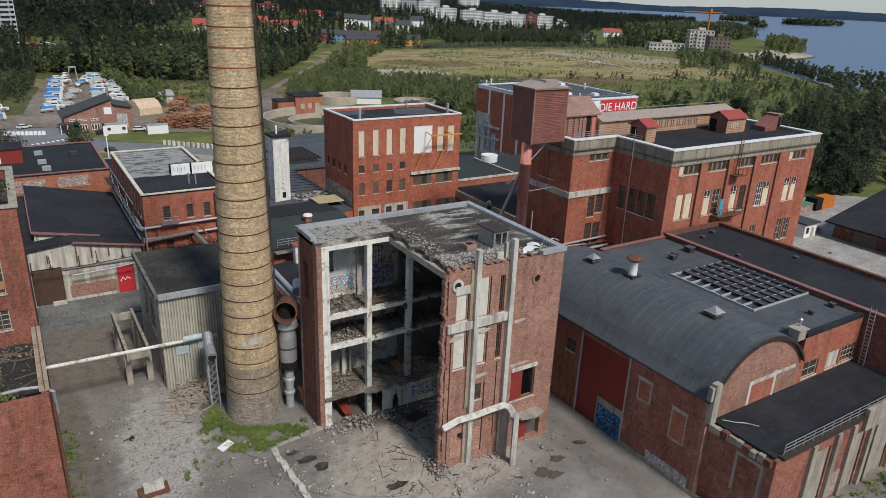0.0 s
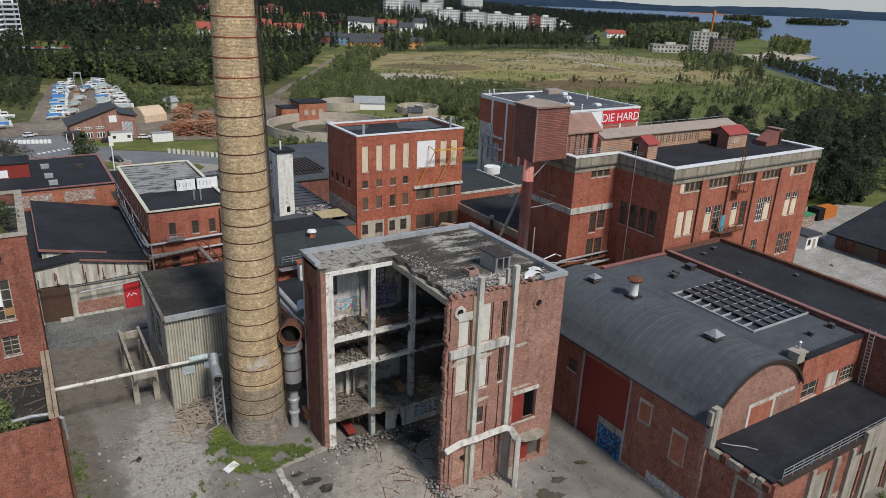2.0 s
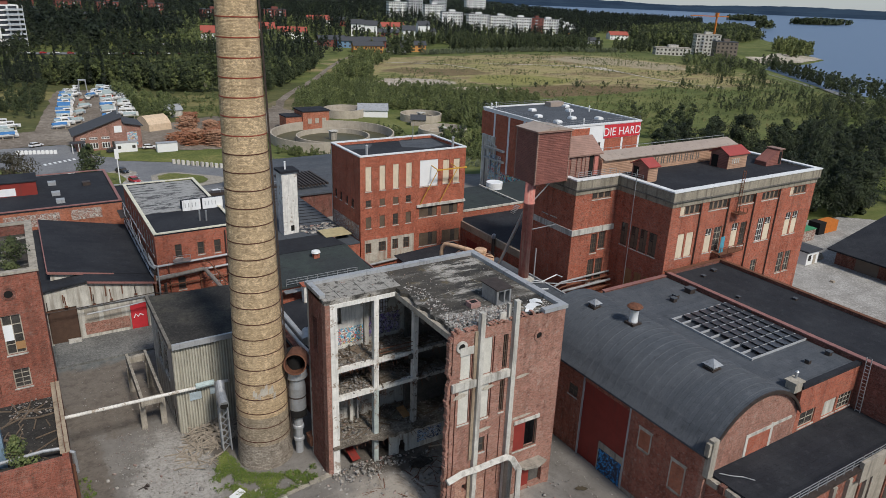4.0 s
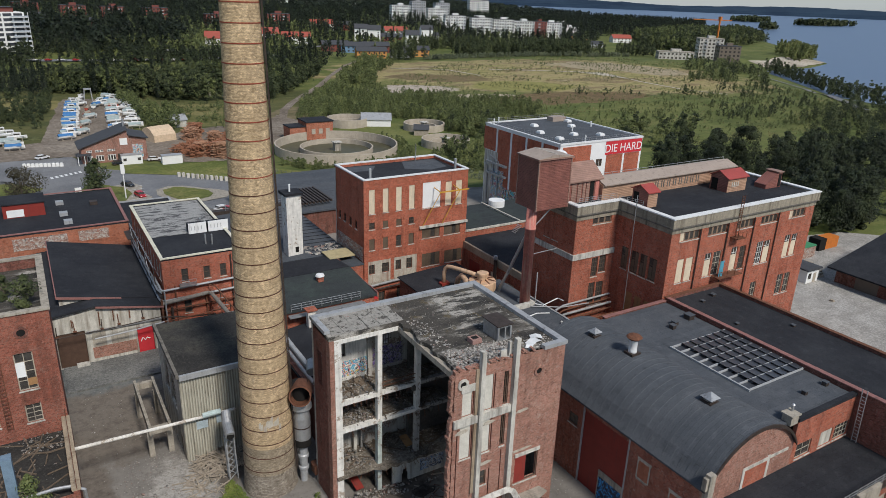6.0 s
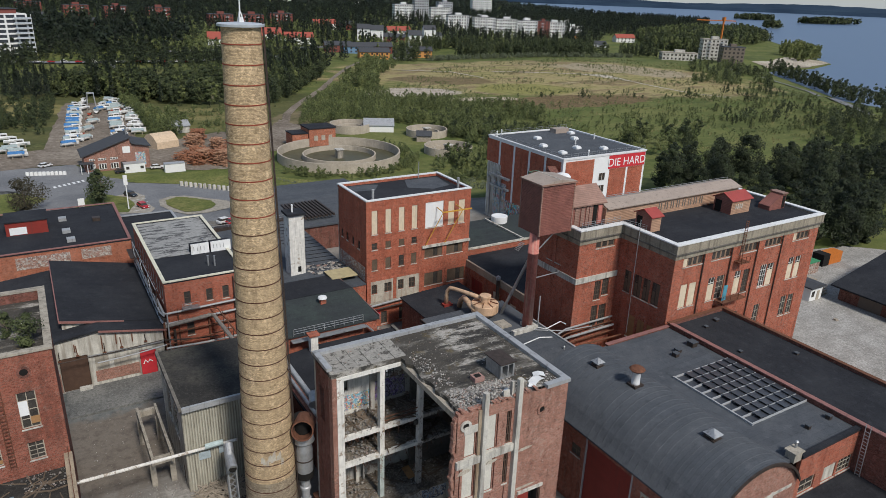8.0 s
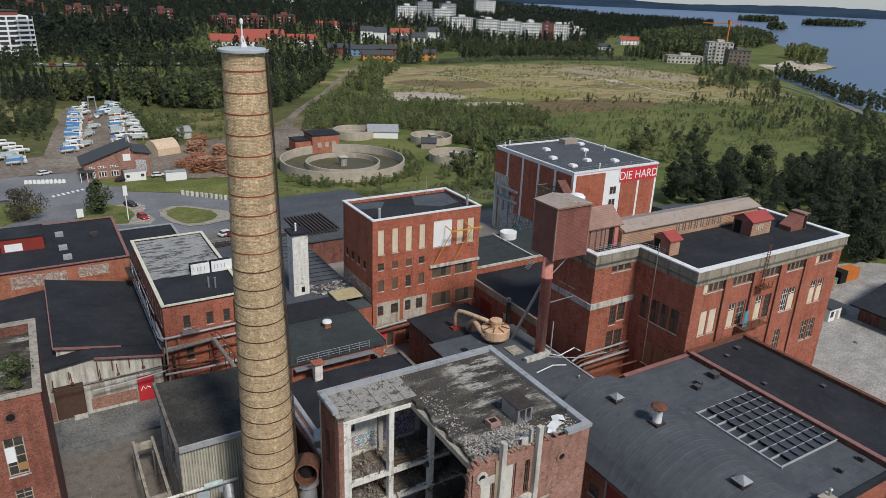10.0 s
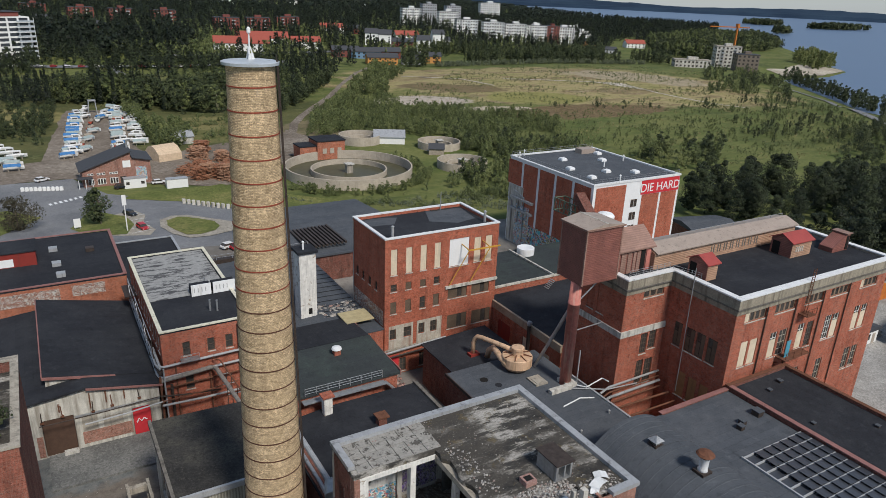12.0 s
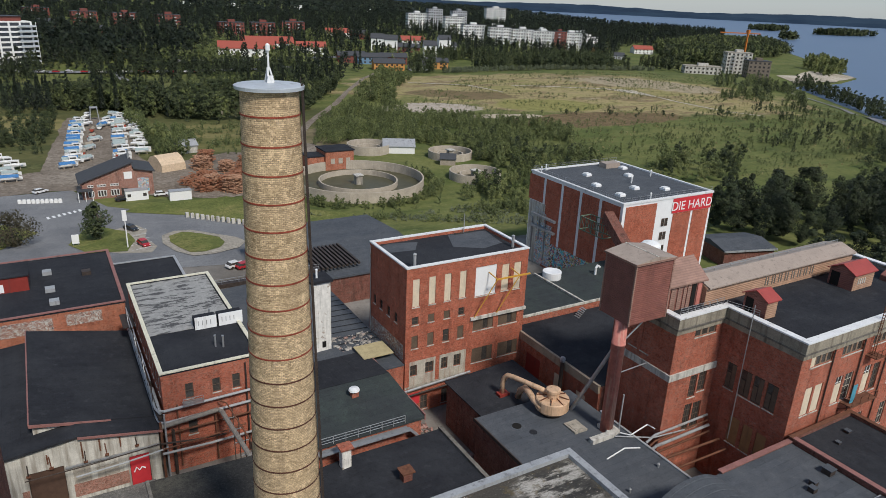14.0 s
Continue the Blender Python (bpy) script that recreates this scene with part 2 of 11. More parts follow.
def field(name):
    """Rough grass that turns to dry meadow on the low mound, with bare sandy ground worn into it."""
    m = Nodes(name, 0.95, 0.0, 0.15)
    w = m.where()
    band = m.n("Mapping", {"Vector": w, "Rotation": (0, 0, 0.64), "Scale": (0.35, 1.3, 1.0)}, vector_type="POINT").outputs[0]
    big, mid, gr = m.noise(0.012, detail=8, rough=0.64), m.noise(0.05, band, 8, 0.68), m.noise(0.4, detail=7, rough=0.82)
    green = m.ramp(big, (0.36, (0.055, 0.076, 0.024)), (0.5, (0.092, 0.12, 0.034)), (0.64, (0.145, 0.155, 0.052)))
    green = m.mix(m.ramp(mid, (0.42, 0.0), (0.6, 0.75)), green, (0.155, 0.16, 0.056))
    green = m.mix(m.ramp(m.noise(0.09, band, 6, 0.7), (0.36, 0.7), (0.46, 0.0)), green, (0.05, 0.075, 0.024))
    dry = m.ramp(mid, (0.34, (0.16, 0.175, 0.058)), (0.43, (0.27, 0.235, 0.1)), (0.5, (0.34, 0.28, 0.145)), (0.58, (0.19, 0.135, 0.075)), (0.68, (0.4, 0.34, 0.22)))

    def mask(x, y, a, b, turn, ragged):
        v = m.n("Mapping", {"Vector": w, "Location": (x, y, 0), "Rotation": (0, 0, turn), "Scale": (a, b, 0)}, vector_type="TEXTURE").outputs[0]
        d = m.n("VectorMath", {0: v}, operation="LENGTH").outputs["Value"]
        d = m.math("ADD", d, m.math("MULTIPLY", m.math("SUBTRACT", m.noise(0.03, detail=7, rough=0.66), 0.5), ragged))
        return m.ramp(d, (0.9, 1.0), (1.06, 0.0))

    green = m.mix(mask(30, 360, 120, 95, 0.0, 0.6), green, m.ramp(mid, (0.35, (0.05, 0.062, 0.024)), (0.65, (0.12, 0.115, 0.046))))
    col = m.mix(mask(330, 405, 165, 92, -0.5, 1.0), green, dry)
    col = m.mix(mask(-12, 382, 30, 30, 0.1, 0.9), col, m.ramp(mid, (0.35, (0.17, 0.155, 0.06)), (0.65, (0.27, 0.225, 0.1))))
    col = m.mix(mask(72, 332, 22, 32, -0.2, 1.0), col, m.ramp(mid, (0.35, (0.1, 0.105, 0.035)), (0.65, (0.2, 0.175, 0.075))))
    col = m.mix(mask(108, 300, 17, 40, -0.45, 1.2), col, m.ramp(mid, (0.35, (0.1, 0.085, 0.045)), (0.65, (0.24, 0.195, 0.12))))
    col = m.mix(mask(278, 315, 62, 20, -0.12, 1.4), col, m.ramp(gr, (0.35, (0.1, 0.068, 0.036)), (0.65, (0.2, 0.14, 0.08))))
    col = m.mix(mask(245, 412, 38, 17, -0.5, 1.5), col, (0.17, 0.125, 0.07))
    col = m.mix(mask(278, 360, 36, 21, -0.34, 0.5), col, m.ramp(gr, (0.3, (0.2, 0.19, 0.065)), (0.7, (0.27, 0.25, 0.09))))
    col = m.mix(mask(408, 408, 58, 26, -0.75, 1.6), col, m.ramp(gr, (0.3, (0.24, 0.19, 0.12)), (0.7, (0.42, 0.36, 0.26))))
    col = m.mix(mask(204, 374, 30, 17, -0.2, 1.3), col, m.ramp(gr, (0.3, (0.32, 0.27, 0.22)), (0.7, (0.5, 0.44, 0.38))))
    col = m.mix(mask(232, 337, 24, 7, -0.25, 1.8), col, (0.42, 0.36, 0.28))
    tuft = m.noise(0.13, detail=9, rough=0.78)
    col = m.mix(m.ramp(tuft, (0.38, 0.5), (0.48, 0.0)), col, (0.06, 0.078, 0.026))
    col = m.mix(m.ramp(tuft, (0.54, 0.0), (0.64, 0.4)), col, (0.2, 0.2, 0.078))
    col = m.mix(m.ramp(gr, (0.36, 0.4), (0.48, 0.0)), col, (0.06, 0.07, 0.025))
    col = m.mix(m.ramp(gr, (0.56, 0.0), (0.7, 0.35)), col, (0.34, 0.32, 0.17))
    m.link(col, "Base Color")
    m.bump(gr, 0.5, 0.06)
    return m.mat


def yard_ground(name):
    """Dusty concrete and gravel: a pale spread of crushed stone, dark trodden soil along the walls, damp ground before the hall, broken pale floor round the ruin."""
    m = Nodes(name, 0.95, 0.0, 0.15)
    w = m.where()
    big, mid, gr = m.noise(0.09, detail=8, rough=0.62), m.noise(0.8, detail=7, rough=0.7), m.noise(2.6, detail=9, rough=0.85)
    col = m.ramp(big, (0.36, (0.14, 0.13, 0.118)), (0.5, (0.195, 0.182, 0.166)), (0.66, (0.27, 0.255, 0.235)))

    def zone(x, y, a, b, turn, ragged, k=0.2):
        v = m.n("Mapping", {"Vector": w, "Location": (x, y, 0), "Rotation": (0, 0, turn), "Scale": (a, b, 1e3)}, vector_type="TEXTURE").outputs[0]
        d = m.n("VectorMath", {0: v}, operation="LENGTH").outputs["Value"]
        d = m.math("ADD", d, m.math("MULTIPLY", m.math("SUBTRACT", m.noise(0.45, detail=9, rough=0.7), 0.5), ragged))
        return m.ramp(d, (1.0 - k, 1.0), (1.0 + k, 0.0))

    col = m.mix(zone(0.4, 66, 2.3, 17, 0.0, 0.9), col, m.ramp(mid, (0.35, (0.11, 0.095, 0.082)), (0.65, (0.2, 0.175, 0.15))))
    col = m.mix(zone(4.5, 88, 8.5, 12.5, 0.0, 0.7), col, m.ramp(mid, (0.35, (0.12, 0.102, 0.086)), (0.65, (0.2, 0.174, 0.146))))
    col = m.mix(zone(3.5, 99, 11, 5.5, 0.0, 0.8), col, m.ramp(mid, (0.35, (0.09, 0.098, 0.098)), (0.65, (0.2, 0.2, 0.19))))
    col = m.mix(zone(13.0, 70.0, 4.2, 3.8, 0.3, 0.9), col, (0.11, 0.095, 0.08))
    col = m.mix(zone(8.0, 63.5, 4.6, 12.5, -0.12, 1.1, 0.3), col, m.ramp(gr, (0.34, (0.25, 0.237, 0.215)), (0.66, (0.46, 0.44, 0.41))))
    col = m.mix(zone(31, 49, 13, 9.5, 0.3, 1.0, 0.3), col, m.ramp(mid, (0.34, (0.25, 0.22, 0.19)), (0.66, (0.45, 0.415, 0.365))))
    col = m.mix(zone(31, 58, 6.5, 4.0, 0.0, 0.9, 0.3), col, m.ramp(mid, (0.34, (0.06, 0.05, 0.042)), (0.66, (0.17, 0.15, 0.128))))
    col = m.mix(m.ramp(mid, (0.52, 0.0), (0.66, 0.4)), col, (0.115, 0.103, 0.09))
    col = m.mix(m.ramp(gr, (0.34, 0.6), (0.47, 0.0)), col, (0.085, 0.077, 0.068))
    col = m.mix(m.ramp(gr, (0.58, 0.0), (0.7, 0.55)), col, (0.42, 0.4, 0.365))
    m.link(col, "Base Color")
    m.bump(gr, 0.45, 0.05)
    return m.mat


RED = brickwork("red_brick", (0.39, 0.098, 0.054), (0.445, 0.126, 0.073), (0.34, 0.25, 0.2), 0.5, pale=0.3)
RED_TOWER = brickwork("red_brick_smooth", (0.43, 0.114, 0.064), (0.47, 0.134, 0.078), (0.36, 0.21, 0.15), 0.35, pale=0.1)
RED_GRIMY = brickwork("grimy_red_brick", (0.26, 0.075, 0.048), (0.315, 0.1, 0.066), (0.27, 0.2, 0.16), 0.6, pale=0.2)
RED_OLD = brickwork("weathered_red_brick", (0.3, 0.13, 0.094), (0.365, 0.176, 0.132), (0.4, 0.31, 0.25), 0.5, pale=0.45)
# darker, more streaked brick for side walls, rear walls and outbuildings
RED_DARK = brickwork("dark_streaked_red_brick", (0.175, 0.062, 0.046), (0.225, 0.086, 0.065), (0.22, 0.16, 0.13), 0.75, pale=0.25)
RED_ORANGE = brickwork("orange_brick", (0.42, 0.135, 0.075), (0.46, 0.165, 0.095), (0.38, 0.24, 0.18), 0.3, pale=0.15)
BUFF = brickwork("buff_chimney_brick", (0.52, 0.375, 0.215), (0.6, 0.45, 0.275), (0.25, 0.19, 0.13), 0.4, (0.23, 0.115), 0.2, (0.17, 0.12, 0.08), 0.017)
BUFF_GREY = brickwork("greyed_buff_brick", (0.3, 0.245, 0.17), (0.38, 0.31, 0.22), (0.2, 0.16, 0.12), 0.5, (0.23, 0.115), 0.35, (0.12, 0.09, 0.065), 0.017)
BUFF_DARK = brickwork("grey_weathered_brick", (0.24, 0.2, 0.16), (0.32, 0.28, 0.23), (0.16, 0.13, 0.1), 0.5, (0.34, 0.19), 0.4, (0.1, 0.08, 0.065), 0.022)
FELT = felt("black_roof_felt", (0.021, 0.0225, 0.0275), (0.045, 0.048, 0.054), 1.0, "x", 0.5)
FELT_Y = felt("black_roof_felt_across", (0.022, 0.0235, 0.0285), (0.045, 0.048, 0.054), 1.0, "y", 0.5)
FELT_GREY = felt("grey_roof_felt", (0.07, 0.078, 0.09), (0.11, 0.117, 0.128), 1.0, "x", 0.5)
FELT_GREEN = felt("greenish_roof_felt", (0.037, 0.043, 0.045), (0.052, 0.068, 0.061), 1.0, "x", 0.5)
FELT_WORN = flaking("worn_roof_felt", (0.36, 0.36, 0.35), (0.085, 0.085, 0.088), 0.6, 0.9, (0.35, 1.4, 1))
FELT_RUIN = ruin_roof("bleached_ruin_roof")
MOSSY = ground_mat("mossy_roof", (0.034, 0.033, 0.032), (0.05, 0.048, 0.045), (0.078, 0.073, 0.06), 0.2, 0.5, 4.0)
COPING = plain("grey_coping_sheet", (0.42, 0.43, 0.44), 0.45, 0.3, 0.2, 0.8, 0.35)
COPING_WHITE = plain("white_coping_sheet", (0.72, 0.73, 0.73), 0.5, 0.0, 0.12, 0.8, 0.2)
COPING_RED = plain("faded_red_coping", (0.27, 0.13, 0.115), 0.6, 0.0, 0.25, 0.8, 0.3)
CONCRETE = plain("weathered_concrete", (0.36, 0.325, 0.27), 0.9, 0.0, 0.3, 0.7, 0.6, (0.11, 0.1, 0.085), bump=0.4)
CONCRETE_PALE = plain("pale_flaking_concrete", (0.54, 0.52, 0.47), 0.9, 0.0, 0.25, 1.1, 0.7, (0.17, 0.15, 0.13), bump=0.4)
CONCRETE_DARK = plain("grimy_concrete", (0.17, 0.155, 0.135), 0.92, 0.0, 0.35, 0.8, 0.6, (0.05, 0.045, 0.04), bump=0.5)
PLASTER = plain("dirty_white_plaster", (0.56, 0.54, 0.48), 0.85, 0.0, 0.25, 0.9, 0.85, (0.24, 0.21, 0.17))
PLASTER_GRIMY = flaking("grimy_flaking_plaster", (0.46, 0.44, 0.4), (0.22, 0.17, 0.14), 0.5, 0.8)
DEBRIS_FLOOR = ground_mat("debris_covered_floor", (0.09, 0.075, 0.06), (0.2, 0.172, 0.14), (0.34, 0.31, 0.265), 0.5, 0.5, 4.0)
WHITEWASH_GREEN = flaking("flaking_pale_green_paint", (0.56, 0.62, 0.58), (0.34, 0.3, 0.26), 0.55, 1.4)
WHITEWASH_DARK = flaking("dark_whitewash", (0.42, 0.4, 0.37), (0.14, 0.12, 0.1), 0.5, 1.4)
STAINED_CONCRETE = plain("rust_stained_concrete", (0.36, 0.29, 0.21), 0.9, 0.0, 0.3, 0.6, 0.5, (0.16, 0.1, 0.06), bump=0.4)
BRICK_PATCH = brickwork("patched_pale_brick", (0.42, 0.2, 0.14), (0.46, 0.25, 0.18), (0.46, 0.36, 0.29), 0.35, pale=0.5)
RENDER = plain("flaking_beige_render", (0.46, 0.42, 0.35), 0.9, 0.0, 0.3, 0.9, 0.6, (0.26, 0.14, 0.1))
WHITEWASH = flaking("flaking_whitewash", (0.8, 0.78, 0.73), (0.4, 0.34, 0.28), 0.3, 1.1)
BOARD = plain("pale_plywood", (0.66, 0.56, 0.42), 0.75, 0.0, 0.15, 0.9, 0.3, (0.35, 0.28, 0.2))
BOARD_GREY = plain("grey_plywood", (0.57, 0.55, 0.49), 0.75, 0.0, 0.18, 0.9, 0.3, (0.25, 0.2, 0.16))
BOARD_BROWN = plain("brown_plywood", (0.36, 0.2, 0.09), 0.75, 0.0, 0.2, 0.9, 0.3, (0.16, 0.1, 0.06))
FRAME = plain("brown_window_frame", (0.11, 0.075, 0.055), 0.6)
FRAME_PALE = plain("weathered_pale_frame", (0.42, 0.37, 0.3), 0.7, dirt=0.3)
FRAME_TAN = plain("tan_window_mullion", (0.24, 0.16, 0.11), 0.75, dirt=0.3)
FRAME_WHITE = plain("white_frame", (0.75, 0.75, 0.72), 0.5)
GLASS = plain("dusty_dark_glass", (0.06, 0.055, 0.05), 0.2, 0.0, 0.5, 0.9, spec=0.5, bump=0.02)
# near-black paint that stands in for shade inside openings, mouths and gaps
VOID = plain("black_shade_fill", (0.012, 0.011, 0.01), 0.95)
# dark of the roofed, deep bays is put into this plaster's colour
DEEP_SHADE = plain("deep_shade_plaster", (0.1, 0.092, 0.083), 0.95, 0.0, 0.5, 0.6, 0.3, (0.012, 0.011, 0.01))
STEEL = plain("galvanised_steel", (0.42, 0.43, 0.44), 0.45, 0.6, 0.2, 2.0, 0.3)
STEEL_DARK = plain("dark_rusty_steel", (0.075, 0.058, 0.05), 0.6, 0.4, 0.4, 2.0)
RUST = plain("rusty_iron", (0.16, 0.07, 0.042), 0.85, 0.1, 0.4, 2.5, 0.4, (0.08, 0.04, 0.025))
RUST_DARK = plain("dark_rusted_iron_band", (0.1, 0.042, 0.028), 0.85, 0.1, 0.4, 2.0)
BAND = plain("red_lead_iron_band", (0.27, 0.06, 0.036), 0.75, 0.1, 0.35, 2.0)
CREAM = plain("cream_painted_steel", (0.64, 0.43, 0.28), 0.6, 0.1, 0.15, 1.0, 0.5, (0.24, 0.15, 0.08))
CORR_BROWN = grooved("red_brown_profiled_sheet", (0.24, 0.095, 0.075), 0.26)
TAN_SHEET = grooved("tan_boarding", (0.44, 0.27, 0.18), 0.26)
CORNICE = plain("weathered_brown_concrete", (0.31, 0.275, 0.215), 0.9, 0.0, 0.3, 0.5, 0.6, (0.1, 0.085, 0.065), bump=0.4)
CORR_TAUPE = grooved("taupe_profiled_sheet", (0.30, 0.18, 0.14), 0.26)
# grimy sheet behind the ribs, the grooves' shade put into its colour
CORR_SHADE = plain("shaded_grimy_sheet_grooves", (0.36, 0.34, 0.28), 0.7, 0.1, 0.2, 0.7, 0.6, (0.1, 0.085, 0.06))
CORR_GREY = plain("dirty_cream_profiled_sheet", (0.47, 0.45, 0.37), 0.6, 0.1, 0.15, 0.7, 0.6, (0.2, 0.17, 0.12))
TAUPE_ROOF = plain("taupe_roof_sheet", (0.38, 0.31, 0.26), 0.55, 0.1, 0.15, 0.5, 0.3)
RED_ROOF = plain("red_roof_sheet", (0.36, 0.07, 0.06), 0.5, 0.1, 0.15, 0.8, 0.2)
RED_PAINT = plain("red_painted_door", (0.24, 0.036, 0.028), 0.55, 0.0, 0.15, 0.7, 0.3)
SIGN_RED = plain("bright_red_paint", (0.56, 0.04, 0.05), 0.5, 0.0, 0.1)
WHITE = plain("white_paint", (0.78, 0.79, 0.79), 0.5, 0.0, 0.07, 0.7, 0.15, (0.4, 0.38, 0.35))
BLUE = plain("turquoise_paint", (0.08, 0.30, 0.40), 0.5)
YELLOW = plain("yellow_painted_steel", (0.6, 0.33, 0.05), 0.5, 0.0, 0.2)
ASPHALT = ground_mat("asphalt", (0.15, 0.155, 0.165), (0.19, 0.195, 0.205), (0.23, 0.235, 0.24), 0.08, 0.25, 6.0)
YARD = yard_ground("dusty_gravel_yard")
YARD_PALE = ground_mat("pale_crushed_stone", (0.27, 0.258, 0.238), (0.34, 0.327, 0.305), (0.43, 0.415, 0.39), 0.25, 0.4, 3.0)
FIELD = field("field_of_grass_and_dry_meadow")
RED_WORN = brickwork("patched_red_brick", (0.275, 0.08, 0.05), (0.335, 0.11, 0.072), (0.36, 0.25, 0.2), 0.55, pale=0.55, joint=0.012)
LEG_PAINT = plain("faded_red_paint_on_render", (0.5, 0.185, 0.15), 0.85, 0.0, 0.3, 1.4, 0.5, (0.6, 0.48, 0.4), bump=0.3)
PLATE = flaking("bleached_roof_plates", (0.36, 0.345, 0.315), (0.1, 0.093, 0.083), 0.5, 1.3)
DAMP = ground_mat("damp_grey_concrete", (0.12, 0.122, 0.118), (0.165, 0.165, 0.157), (0.22, 0.218, 0.205), 0.2, 0.5, 3.0)
ZINC = plain("pale_zinc_sheet", (0.5, 0.54, 0.58), 0.5, 0.2, 0.15, 0.7, 0.2)
GRASS = ground_mat("rough_grass", (0.06, 0.075, 0.028), (0.1, 0.115, 0.04), (0.17, 0.16, 0.065), 0.03, 0.6, 0.4)
LAWN = ground_mat("mown_grass", (0.1, 0.125, 0.035), (0.15, 0.165, 0.05), (0.23, 0.21, 0.08), 0.08, 0.6, 1.5)
SAND = ground_mat("bare_sandy_soil", (0.32, 0.28, 0.22), (0.42, 0.375, 0.3), (0.52, 0.47, 0.4), 0.03, 0.4, 0.6)
WATER = Nodes("lake_water", 0.35, 0.0, 0.45)
WATER.b.inputs["Base Color"].default_value = (0.085, 0.135, 0.225, 1)
WATER.bump(WATER.noise(0.05, detail=6), 0.05, 2.0)
WATER = WATER.mat
LOT = ground_mat("brown_gravel_lot", (0.15, 0.122, 0.096), (0.21, 0.176, 0.142), (0.28, 0.242, 0.2), 0.05, 0.4, 0.8)
BOARD_DARK = plain("grimy_brown_pane", (0.13, 0.095, 0.068), 0.45, 0.0, 0.35, 0.8)
TIMBER = plain("weathered_red_brown_timber", (0.33, 0.15, 0.085), 0.85, 0.0, 0.4, 0.9)
PALE_TIMBER = plain("grey_debris_wood", (0.35, 0.3, 0.24), 0.85, 0.0, 0.35, 1.5)
BIRCH_BARK = plain("pale_birch_bark", (0.42, 0.38, 0.32), 0.85, 0.0, 0.35, 2.0)
BARK = plain("grey_brown_bark", (0.15, 0.12, 0.095), 0.9, 0.0, 0.35, 2.0)
LEAF = leafy("birch_and_aspen_leaves", (0.052, 0.07, 0.025), (0.098, 0.124, 0.041), (0.16, 0.175, 0.064))
LEAF_DARK = leafy("dark_leaves", (0.023, 0.033, 0.015), (0.042, 0.057, 0.022), (0.075, 0.089, 0.034))
# needle colour lowered to hold the cloud shadow over the hills
NEEDLE = leafy("cloud_shaded_spruce_and_pine", (0.008, 0.013, 0.008), (0.014, 0.022, 0.012), (0.024, 0.033, 0.017))
LEAF_DEEP = leafy("deep_green_leaves", (0.012, 0.018, 0.009), (0.022, 0.032, 0.014), (0.042, 0.054, 0.022))
# lighter leaves with the sunshine on the spit put into their colour
LEAF_SUN = leafy("sunlit_yellow_green_leaves", (0.08, 0.1, 0.03), (0.14, 0.165, 0.05), (0.2, 0.21, 0.075))
WILLOW = leafy("grey_green_willow_leaves", (0.07, 0.085, 0.05), (0.11, 0.13, 0.075), (0.15, 0.165, 0.1))
WEED = leafy("fresh_weeds", (0.07, 0.115, 0.022), (0.12, 0.175, 0.034), (0.18, 0.2, 0.055))
PANEL = plain("black_solar_panel", (0.05, 0.055, 0.066), 0.35, 0.0, 0.2, 3.0, spec=0.5, bump=0.0)
GRAF_A = sprayed("sprayed_paint_multicoloured", (0.5, 0.46, 0.4), [(0.6, 0.46, 0.08), (0.1, 0.25, 0.35), (0.55, 0.12, 0.14), (0.05, 0.05, 0.06), (0.12, 0.36, 0.5), (0.75, 0.73, 0.68)], 1.5)
GRAF_B = sprayed("sprayed_paint_blue", (0.05, 0.07, 0.12), [(0.03, 0.22, 0.55), (0.02, 0.03, 0.06), (0.05, 0.3, 0.65), (0.03, 0.03, 0.05)], 1.4)
GRAF_C = sprayed("sprayed_paint_white_and_black", (0.36, 0.18, 0.13), [(0.4, 0.37, 0.33), (0.1, 0.09, 0.09), (0.3, 0.2, 0.16), (0.5, 0.48, 0.44)], 1.4)
GRAF_E = sprayed("sprayed_paint_bright_mix", (0.12, 0.1, 0.11), [(0.06, 0.24, 0.5), (0.03, 0.03, 0.04), (0.5, 0.08, 0.1), (0.55, 0.5, 0.12), (0.1, 0.42, 0.45), (0.6, 0.6, 0.6)], 0.7)
GRAF_D = sprayed("sprayed_paint_violet", (0.3, 0.285, 0.27), [(0.17, 0.11, 0.3), (0.04, 0.04, 0.06), (0.3, 0.27, 0.42), (0.06, 0.05, 0.09)], 1.6)
GRAF_F = sprayed("sprayed_paint_pale_blue", (0.5, 0.48, 0.44), [(0.2, 0.32, 0.5), (0.03, 0.04, 0.08), (0.4, 0.47, 0.55), (0.04, 0.05, 0.1)], 1.5)

# ---- building blocks ----
def part(name, bm, material, parent=None, label="", smooth=False):
    """Links a bmesh as one mesh object, in the world's metres, under parent."""
    me = bpy.data.meshes.new(name)
    bm.to_mesh(me)
    bm.free()
    me.materials.append(material)
    if smooth:
        me.shade_smooth()
    ob = new(name, me)
    if parent is not None:
        ob.parent = parent
        ob.matrix_parent_inverse = world_of(parent).inverted()
    if label:
        ob["label"] = label
    return ob


def world_of(ob):
    m = ob.matrix_basis.copy()
    if ob.parent is not None:
        m = world_of(ob.parent) @ ob.matrix_parent_inverse @ m
    return m


def thing(name, at, label, category, group="", kind=""):
    ob = new(name)
    ob.location = at
    ob.empty_display_size = 0.5
    return tagged(ob, label, category, group, kind)


